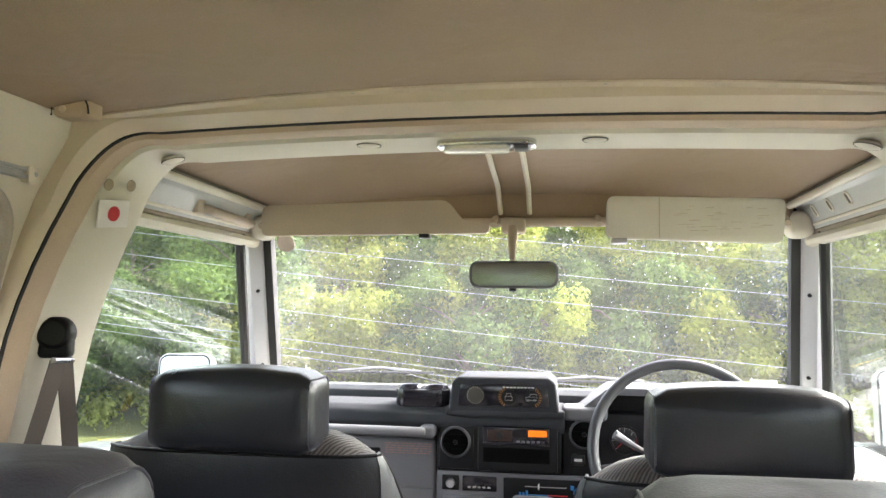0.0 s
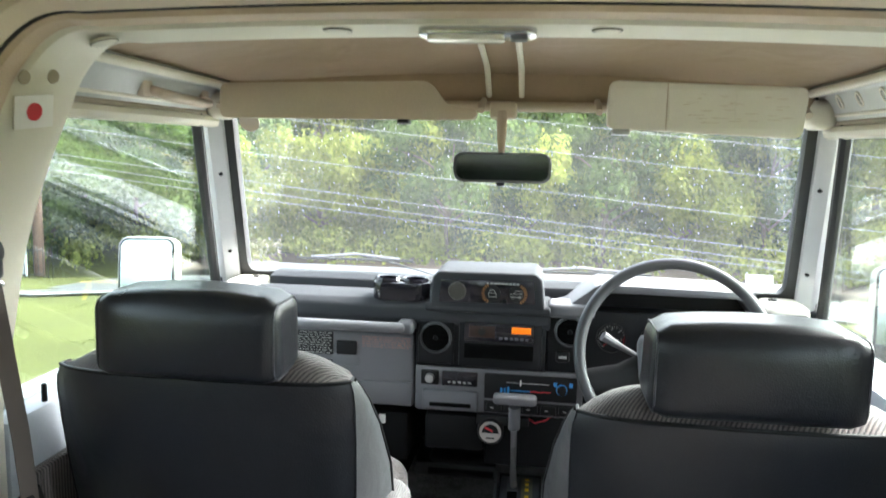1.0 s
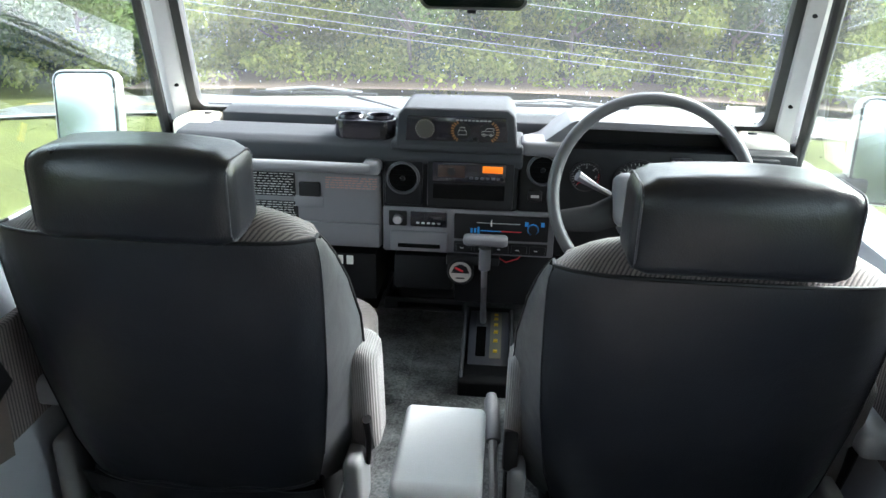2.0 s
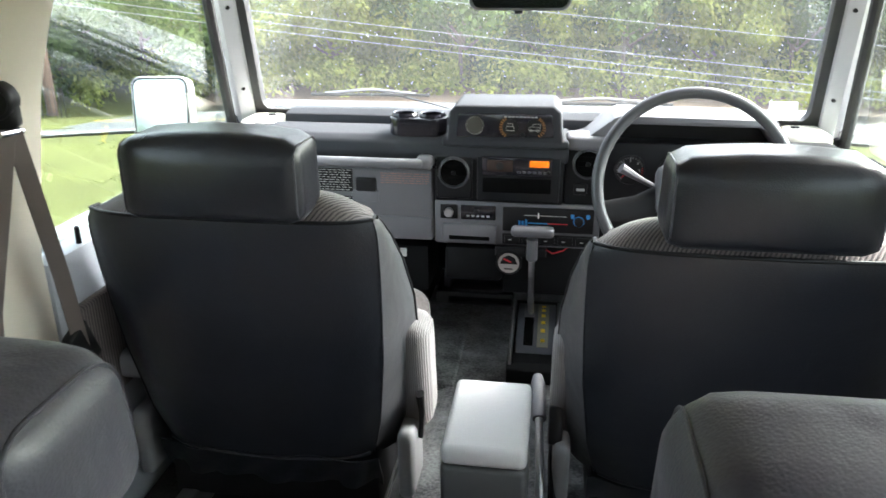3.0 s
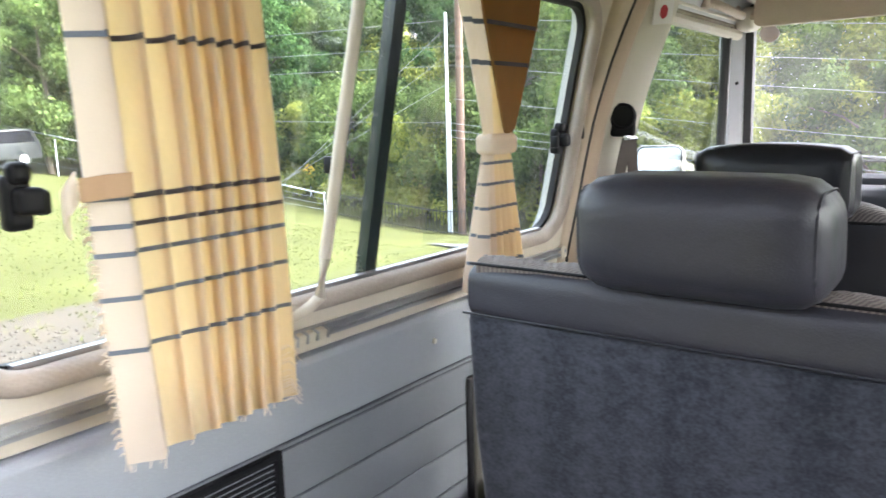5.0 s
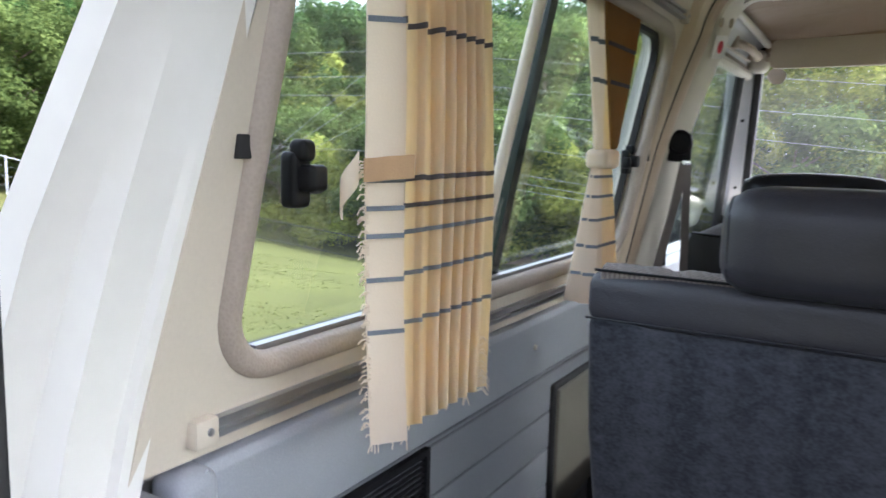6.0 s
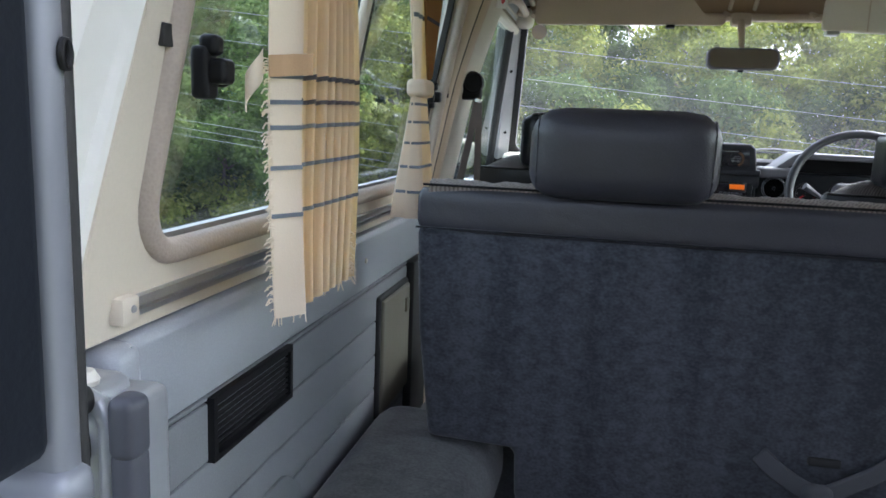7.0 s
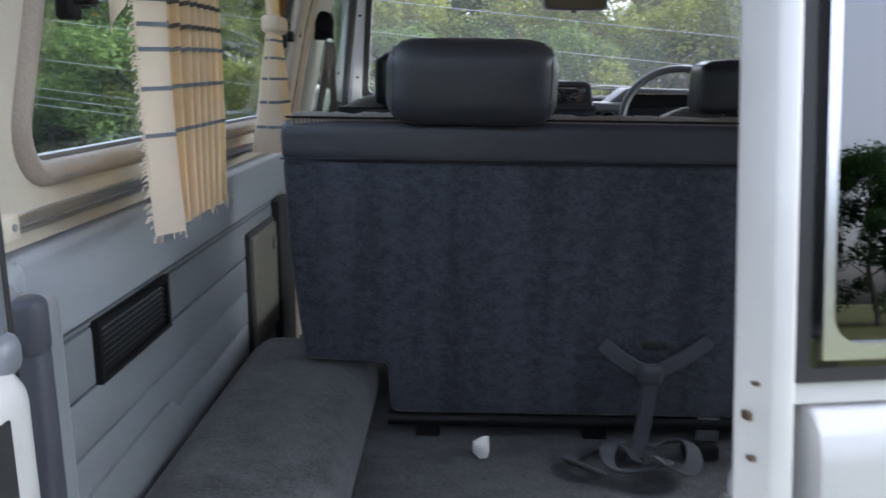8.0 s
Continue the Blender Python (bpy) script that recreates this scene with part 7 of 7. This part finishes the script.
# ---- outside fittings ----
def side_mirror(side):
    s = side
    m = thing("door_mirror", "white-cased door mirror outside the front window", "door mirror", "door mirrors")
    mx_ = pose(s * 0.932, 2.29, 1.255, 79, 0, -12 * s)
    b = prism(rrect(-0.074, 0.074, -0.122, 0.122, 0.026, 5), "z", -0.055, 0.002, 0.006, 2)
    b.transform(mx_)
    part("case", b, WHITE, m, "white painted case")
    b = prism(rrect(-0.070, 0.070, -0.118, 0.118, 0.023, 5), "z", 0.001, 0.005, 0.001)
    b.transform(mx_)
    part("rim", b, BLACK, m, "black rim")
    b = prism(rrect(-0.065, 0.065, -0.113, 0.113, 0.020, 5), "z", 0.0055, 0.0065)
    b.transform(mx_)
    part("glass", b, MIRROR, m, "mirror glass")
    part("arm", box(*sorted((s * 0.79, s * 0.90)), 2.27, 2.33, 1.155, 1.195, 0.010), BLACK, m, "black mirror arm")
    return m
side_mirror(-1)
side_mirror(1)


def wiper(x0, x1, z0, z1):
    w = thing("wiper", "black and steel windscreen wiper at rest", "wiper", "wipers")
    a, c = on_screen(x0 / screen_x(z0), z0, 0.022), on_screen(x1 / screen_x(z1), z1, 0.018)
    part("blade", tube([a, (a + c) / 2 + Vector((0, 0.004, 0.0)), c], 0.004, 6), RUBBER, w)
    mid = (a + c) / 2
    part("bridge", tube([a.lerp(c, 0.12) + Vector((0, 0.006, 0.003)), mid + Vector((0, 0.014, 0.012)), a.lerp(c, 0.88) + Vector((0, 0.006, 0.003))], 0.0035, 6), STEEL, w)
    piv = Vector((x1 + 0.16, screen_y(1.265) + 0.04, 1.262))
    part("arm", tube([mid + Vector((0, 0.016, 0.012)), (mid + piv) / 2 + Vector((0, 0.015, 0.008)), piv], 0.005, 7, flat=0.5), BLACK, w)
    part("pivot", lathe([(0.011, 0), (0.009, 0.016), (0, 0.018)], 12, pose(*piv, -60)), BLACK, w)
    return w
wiper(-0.545, -0.235, 1.330, 1.334)
wiper(0.02, 0.36, 1.318, 1.322)

# ---- outside ----
def ground_z(x, y):
    """A knoll: flat beneath the vehicle, falling to the road, then a wooded slope; behind, a level yard."""
    r = math.hypot(x * 0.9, max(0.0, y - 1.0))
    fall = -0.125 * max(0.0, r - 3.5) + 0.06 * max(0.0, r - 26)
    bearing = math.degrees(math.atan2(y - 1.0, -x)) if x < 0 else 90.0
    fall *= min(1.0, max(0.06, (bearing - 18) / 34))
    if y < 0:
        fall *= max(0.0, 1 + y / 25) if x < 0 else max(0.0, 1 + y / 15)
    rise = 0.0
    d = y - (23.0 + 0.05 * x)
    if d > 0:
        rise = 0.22 * d - 0.0022 * d * d if d < 50 else 5.5
    return max(-9.0, fall) + rise + 0.04 * math.sin(x * 0.7) * math.sin(y * 0.6) * min(1, r / 6)


gx = [-2500, -600, -200, -120] + spread(-90, 90, 72) + [120, 200, 600, 2500]
gy = [-2500, -600, -150, -60] + spread(-40, 100, 70) + [130, 200, 600, 2500]
gr_b = sheet(lambda x, y: (x, y, ground_z(max(-120, min(120, x)), max(-60, min(110, y)))), gx, gy)
tagged(part("ground", gr_b, GRASS_MAT), "pale green lawn falling away from the vehicle", "ground", kind="structure")

ROAD_D = lambda x: 17.4 + 0.03 * x
def strip(name, off, half, lift, material, label, x0=-11, x1=50):
    return tagged(part(name, sheet(lambda x, v: (x, ROAD_D(x) + off + v, ground_z(x, ROAD_D(x) + off + v) + lift), spread(x0, x1, 60), spread(-half, half, 4)), material), label, "road", kind="structure")
strip("road", 0.0, 3.1, 0.05, ASPHALT, "damp grey two-lane road below the lawn")
strip("road_edge_line", -2.8, 0.07, 0.065, PAINT_WHITE, "white painted road edge line")
strip("road_far_line", 2.8, 0.07, 0.065, PAINT_WHITE, "white painted road edge line")
strip("road_centre_line", 0.1, 0.06, 0.065, PAINT_YELLOW, "yellow painted road centre line")
strip("bank", 5.2, 1.9, 0.25, EARTH, "red clay bank beyond the road")


def leaf_cloud(rng, clumps, per, size, flat=0.75):
    """Leaf quads scattered round clump centres: (centre, radius) list."""
    vs, fs = [], []
    for c, rad in clumps:
        for _ in range(per):
            d = Vector((rng.gauss(0, 1), rng.gauss(0, 1), rng.gauss(0, flat)))
            d = d.normalized() * rad * (0.55 + 0.5 * rng.random())
            p = c + d
            s = size * rng.uniform(0.6, 1.5)
            # blades lie roughly along the clump's surface
            nrm = (d.normalized() + Vector((rng.gauss(0, 0.45), rng.gauss(0, 0.45), 0.35 + rng.gauss(0, 0.45)))).normalized()
            u = nrm.cross(Vector((rng.gauss(0, 1), rng.gauss(0, 1), rng.gauss(0, 1)))).normalized()
            w = nrm.cross(u)
            k = len(vs)
            vs += [p - u * s, p - w * s * 0.6 + u * 0.1 * s, p + u * s, p + w * s * 0.6 + u * 0.1 * s]
            fs.append((k, k + 1, k + 2, k + 3))
    return vs, fs


def make_tree(seed, height, spread_r, leaf, clump_n, per, size):
    rng = random.Random(seed)
    t = thing("tree", "leafy roadside tree with mixed green foliage", "tree", "trees of the wooded slope")
    trunk = [(0.15 * math.sin(z * 1.3 + seed), 0.15 * math.cos(z * 1.1 + seed), z) for z in spread(-0.5, height * 0.8, 7)]
    bm = tube(trunk, lambda f: 0.16 * height / 9 * (1 - 0.75 * f), 7)
    clumps = []
    for i in range(9):
        a, z = rng.uniform(0, 6.28), height * rng.uniform(0.25, 0.75)
        L = spread_r * rng.uniform(0.6, 1.0)
        e = (L * math.cos(a), L * math.sin(a), z + L * 0.5)
        bm = tube([(0, 0, z), (e[0] * 0.5, e[1] * 0.5, z + L * 0.35), e], lambda f: 0.05 * (1 - 0.7 * f), 5, bm)
        clumps.append((Vector(e), spread_r * rng.uniform(0.28, 0.42)))
    for i in range(clump_n):
        f = rng.random() ** 0.8
        z = height * (0.12 + 0.86 * f)
        rr = spread_r * (0.55 + 0.6 * math.sin(math.pi * min(1, 0.15 + f * 0.85))) * rng.uniform(0.4, 1.0)
        a = rng.uniform(0, 6.28)
        clumps.append((Vector((rr * math.cos(a), rr * math.sin(a), z)), spread_r * rng.uniform(0.18, 0.40)))
    part("trunk", bm, BARK, t, "grey-brown trunk and limbs")
    vs, fs = leaf_cloud(rng, clumps, per, size)
    mesh_part("crown", vs, fs, leaf, t, smooth=False)
    return t


kinds = [make_tree(1, 9.0, 2.6, LEAF_GREEN, 44, 380, 0.090), make_tree(2, 7.5, 2.4, LEAF_YELLOW, 42, 380, 0.086),
         make_tree(3, 10.5, 2.8, LEAF_DARK, 46, 380, 0.094), make_tree(4, 5.0, 2.3, LEAF_GREEN, 36, 360, 0.080), make_tree(7, 4.2, 2.0, LEAF_YELLOW, 32, 360, 0.076)]
placed = set()
def plant(k, x, y, s, rz):
    p = pose(x, y, ground_z(x, y) - 0.1, 0, 0, rz)
    t = kinds[k]
    if k not in placed:
        placed.add(k)
        t.matrix_world = p
    else:
        c = copy_thing(t, p)
        return c
rng = random.Random(11)
# front edge of the woods: low, many yellow-green crowns
x = -46.0
while x < 42:
    y = ROAD_D(x) + 8.2 + rng.uniform(-1.0, 1.0)
    plant(rng.choice((3, 4, 4, 3, 1)), x, y, 1, rng.uniform(0, 360))
    x += rng.uniform(1.9, 2.9)
x = -50.0
while x < 46:
    y = ROAD_D(x) + 13 + rng.uniform(-1.6, 1.6)
    plant(rng.choice((0, 1, 1, 3, 2)) if x < -4 else rng.choice((3, 1, 1)) if x < 15 else rng.choice((3, 1, 4)), x, y, 1, rng.uniform(0, 360))
    x += rng.uniform(2.4, 3.6)
x = -56.0
while x < 50:
    y = ROAD_D(x) + 19 + rng.uniform(-2, 2)
    if x < -5:
        plant(rng.choice((2, 0, 2)), x, y, 1, rng.uniform(0, 360))
    else:
        plant(rng.choice((0, 1)) if x < 3 else rng.choice((1, 3)) if x < 15 else rng.choice((1, 3, 0)), x, y, 1, rng.uniform(0, 360))
    x += rng.uniform(3.0, 4.2)
x = -40.0
while x < -3:
    y = ROAD_D(x) + 26 + rng.uniform(-2, 2)
    plant(rng.choice((2, 0)), x, y, 1, rng.uniform(0, 360))
    x += rng.uniform(2.8, 3.8)
# left flank: tall dark trees beyond the lawn
for i in range(30):
    a = radians(112 + i * 1.75)
    d = rng.uniform(38, 50)
    plant(rng.choice((2, 2, 0)), d * math.cos(a), d * math.sin(a), 1, rng.uniform(0, 360))

# trees behind the vehicle, beyond the yard
for i in range(8):
    plant(rng.choice((0, 2, 1, 0)), -32 + i * 6.5 + rng.uniform(-1, 1), -32 + rng.uniform(-3, 3), 1, rng.uniform(0, 360))

for i in range(19):
    plant(rng.choice((0, 2, 1)), -4 + i * 4.0 + rng.uniform(-1, 1), -46 + i * 0.9 + rng.uniform(-3, 3), 1, rng.uniform(0, 360))

# undergrowth along the foot of the slope
clumps = []
for i in range(420):
    x = rng.uniform(-48, 42)
    y = ROAD_D(x) + rng.uniform(5.6, 9)
    clumps.append((Vector((x, y, ground_z(x, y) + rng.uniform(0.1, 1.0))), rng.uniform(0.4, 0.9)))
vs, fs = leaf_cloud(rng, clumps, 150, 0.075)
ug = mesh_part("undergrowth", vs, fs, LEAF_YELLOW, smooth=False)
tagged(ug, "tangled yellow-green undergrowth at the foot of the slope", "undergrowth", kind="stuff")

# grass blades near the vehicle
vs, fs = [], []
for i in range(52000):
    a, d = rng.uniform(0, 2 * math.pi) if i % 2 else rng.uniform(radians(80), radians(215)), 0.6 + 18 * rng.random() ** 1.2
    x, y = d * math.cos(a), 1 + d * math.sin(a)
    if abs(x) < 0.86 and -0.2 < y < 3.7:
        continue
    if ((x + 4.3) / 1.5) ** 2 + ((y - 1.9) / 1.3) ** 2 < rng.uniform(0.2, 1.1):
        continue
    z, h, t = ground_z(x, y), rng.uniform(0.008, 0.026), rng.uniform(0, 6.28)
    w = 0.006 + 0.001 * d
    k = len(vs)
    vs += [(x - w * math.cos(t), y - w * math.sin(t), z), (x + w * math.cos(t), y + w * math.sin(t), z), (x + rng.uniform(-0.04, 0.04), y + rng.uniform(-0.04, 0.04), z + h)]
    fs.append((k, k + 1, k + 2))
gb = mesh_part("grass", vs, fs, BLADE, smooth=False)
tagged(gb, "short uneven lawn grass", "grass", kind="stuff")

# utility pole with cross-arm, guy conduit, road sign, iron fence
PX, PY = -15.2, 21.5
def utility_pole(x, y, h, label):
    p = thing("utility_pole", label, "utility pole", "roadside poles")
    z = ground_z(x, y)
    part("shaft", lathe([(0.16, -0.3), (0.155, 0), (0.12, h), (0.0, h + 0.02)], 12, pose(x, y, z)), POLE_WOOD, p)
    part("cross_arm", box(x - 1.1, x + 1.1, y - 0.16, y - 0.06, z + h - 0.9, z + h - 0.78, 0.01), POLE_WOOD, p)
    for dx in (-1.0, -0.45, 0.45, 1.0):
        part("insulator", lathe([(0.03, 0), (0.05, 0.05), (0.03, 0.1), (0.045, 0.14), (0, 0.17)], 10, pose(x + dx, y - 0.11, z + h - 0.78)), PAINT_WHITE, p)
    return p
utility_pole(PX, PY, 14.0, "tall brown wooden utility pole with cross-arm")
utility_pole(14.0, 39.0, 11.0, "brown wooden utility pole among the trees")
sp_ = thing("lamp_standard", "slim pale galvanised standard beside the utility pole", "post")
part("shaft", lathe([(0.07, -0.2), (0.065, 0), (0.05, 7.6), (0, 7.62)], 10, pose(PX - 0.33, PY - 0.3, ground_z(PX, PY))), GALV, sp_)
part("conduit", lathe([(0.04, -0.2), (0.04, 4.6), (0, 4.62)], 8, pose(PX - 0.20, PY - 0.35, ground_z(PX, PY))), GALV, sp_)

# power lines
HZ = lambda t, sag: -4 * sag * t * (1 - t)
z0 = ground_z(PX, PY)
for zc, dy, sag in ((3.4, 0.0, 0.25), (2.5, 0.3, 0.2), (1.85, 0.5, 0.3), (0.75, 0.4, 0.25), (-0.05, 0.7, 0.2), (-0.27, 0.8, 0.25), (-0.49, 0.9, 0.2)):
    for a, c in (((-90.0, 20.0, zc + 3.6), (PX, PY - dy, zc + 1.36)), ((PX, PY - dy, zc + 1.36), (26.0, 19.6 - dy, zc - 2.25))):
        if a[0] < -80 and zc in (0.75, -0.27, -0.49):
            continue
        A, C = Vector(a), Vector(c)
        pts = [A.lerp(C, t) + Vector((0, 0, HZ(t, sag))) for t in spread(0, 1, 14)]
        tagged(part("power_line", tube(pts, 0.0075, 5), WIRE), "pale overhead power line", "power line", "power lines")
for i in range(3):
    pts = [Vector((PX, PY, z0 + 7.5 - i)).lerp(Vector((PX - 9 - i, PY - 3, z0 - 0.2)), t) for t in spread(0, 1, 4)]
    tagged(part("guy_wire", tube(pts, 0.009, 5), WIRE), "slanting steel guy wire of the pole", "guy wire", "guy wires")

sg = thing("road_sign", "yellow diamond road sign with bent arrow and plate", "road sign")
sx, sy = -25.0, 23.6
sz = ground_z(sx, sy)
part("post", lathe([(0.025, -0.3), (0.025, 1.1), (0, 1.12)], 8, pose(sx, sy, sz)), GALV, sg)
turn = pose(sx, sy - 0.06, sz + 1.15, 0, 0, 38) @ Matrix.Scale(0.5, 4)
part("plate", box(-0.42, 0.42, -0.01, 0.01, -0.42, 0.42, 0.03, 2, turn @ pose(0, 0, 0, 0, 45, 0)), PAINT_YELLOW, sg, "yellow diamond plate")
bm = box(-0.05, 0.05, -0.022, -0.012, -0.28, 0.02, 0, 2, turn)
bm = box(-0.16, 0.05, -0.022, -0.012, 0.0, 0.09, 0, 2, turn, bm)
bm = box(-0.20, -0.12, -0.022, -0.012, 0.05, 0.26, 0, 2, turn, bm)
part("arrow", bm, BLACK, sg, "black bent arrow")
part("lower_plate", box(-0.26, 0.26, -0.01, 0.01, -0.82, -0.55, 0.02, 2, turn), PAINT_YELLOW, sg)
fe = thing("iron_fence", "low black iron picket fence along the road", "fence")
xs = spread(PX - 5.0, PX + 1.2, 44)
fy = lambda x: PY - 1.2 + 0.1 * (x - PX)
for x in xs:
    part("picket", box(x - 0.008, x + 0.008, fy(x) - 0.008, fy(x) + 0.008, ground_z(x, fy(x)) - 0.1, ground_z(x, fy(x)) + 0.95), IRON, fe)
for h in (0.15, 0.86):
    part("rail", tube([(x, fy(x), ground_z(x, fy(x)) + h) for x in xs[::6]], 0.018, 5), IRON, fe)
wf = thing("wire_fence", "galvanised wire fence along the far edge of the lawn", "fence")
FA, FB = Vector((-37.9, 15.44, 1.84)), Vector((-20.5, 20.0, -1.24))
for i in range(9):
    p = FA.lerp(FB, i / 8)
    g0 = ground_z(p.x, p.y)
    part("post", lathe([(0.028, -0.2), (0.028, p.z - g0 + 0.05), (0, p.z - g0 + 0.07)], 7, pose(p.x, p.y, g0)), GALV, wf)
part("rail", tube([FA, FA.lerp(FB, 0.5), FB], 0.022, 6), GALV, wf)
for h in (0.25, 0.5, 0.75):
    part("wire", tube([(q.x, q.y, q.z + (ground_z(q.x, q.y) - q.z) * h) for q in [FA.lerp(FB, k / 16) for k in range(17)]], 0.004, 4), GALV, wf)

# ---- yard details ----
gv = thing("gravel_patch", "patch of brown gravel and earth in the lawn", "gravel", kind="stuff")
def patch_z(x, y):
    return ground_z(x, y) + 0.012 - 0.03 * min(1.0, ((x + 4.3) / 1.7) ** 2 + ((y - 1.9) / 1.45) ** 2)
part("earth", sheet(lambda x, y: (x, y, patch_z(x, y)), spread(-6.2, -2.4, 20), spread(0.3, 3.5, 18)), EARTH_PALE, gv, "trodden pale earth")
rng = random.Random(31)
vs, fs = [], []
for i in range(1500):
    a, d = rng.uniform(0, 6.28), math.sqrt(rng.random())
    x, y = -4.3 + 1.6 * d * math.cos(a), 1.9 + 1.35 * d * math.sin(a)
    s = rng.uniform(0.006, 0.020)
    c = Vector((x, y, patch_z(x, y) + s * 0.25))
    k = len(vs)
    for w in ((1, 0, 0), (0, 1, 0), (-1, 0, 0), (0, -1, 0), (0, 0, 0.7), (0, 0, -0.7)):
        vs.append(c + Vector(w) * s * rng.uniform(0.7, 1.2))
    fs += [(k + p, k + (p + 1) % 4, k + 4) for p in range(4)] + [(k + (p + 1) % 4, k + p, k + 5) for p in range(4)]
mesh_part("stones", vs, fs, STONE, gv, smooth=False)

pv = thing("parked_car", "dark grey parked estate car at the lawn's far edge", "car")
PVM = pose(-34.0, 13.6, ground_z(-34.0, 13.6), 0, 0, 12)
def pv_part(name, b, material, label="", parent=None):
    b.transform(PVM)
    return part(name, b, material, parent or pv, label)
side_ = rounded([(-2.3, 0.35), (-2.32, 0.85), (-1.2, 1.0), (-0.6, 1.55), (1.9, 1.62), (2.25, 1.0), (2.3, 0.35)], 0.12)
pv_part("body", prism(side_, "x", -0.88, 0.88, 0.04, 2), CAR_GREY, "dark grey painted body")
for s in (-1, 1):
    pv_part("side_glass", prism(rounded([(-0.95, 1.03), (-0.5, 1.48), (1.75, 1.54), (2.0, 1.03)], 0.05), "x", *sorted((s * 0.878, s * 0.886))), GLOSS_BLACK, "dark side glass")
    for y in (-1.45, 1.4):
        w = pv_part("wheel", lathe([(0.0, -0.09), (0.30, -0.09), (0.33, -0.05), (0.33, 0.05), (0.30, 0.09), (0.0, 0.09)], 24, pose(s * 0.80, y, 0.33, 0, 90, 0)), RUBBER, "black tyre")
        pv_part("rim", lathe([(0.0, 0.10), (0.2, 0.098), (0.21, 0.09)], 18, pose(s * 0.80, y, 0.33, 0, 90 * s, 0)), GALV, "pale wheel rim", w)
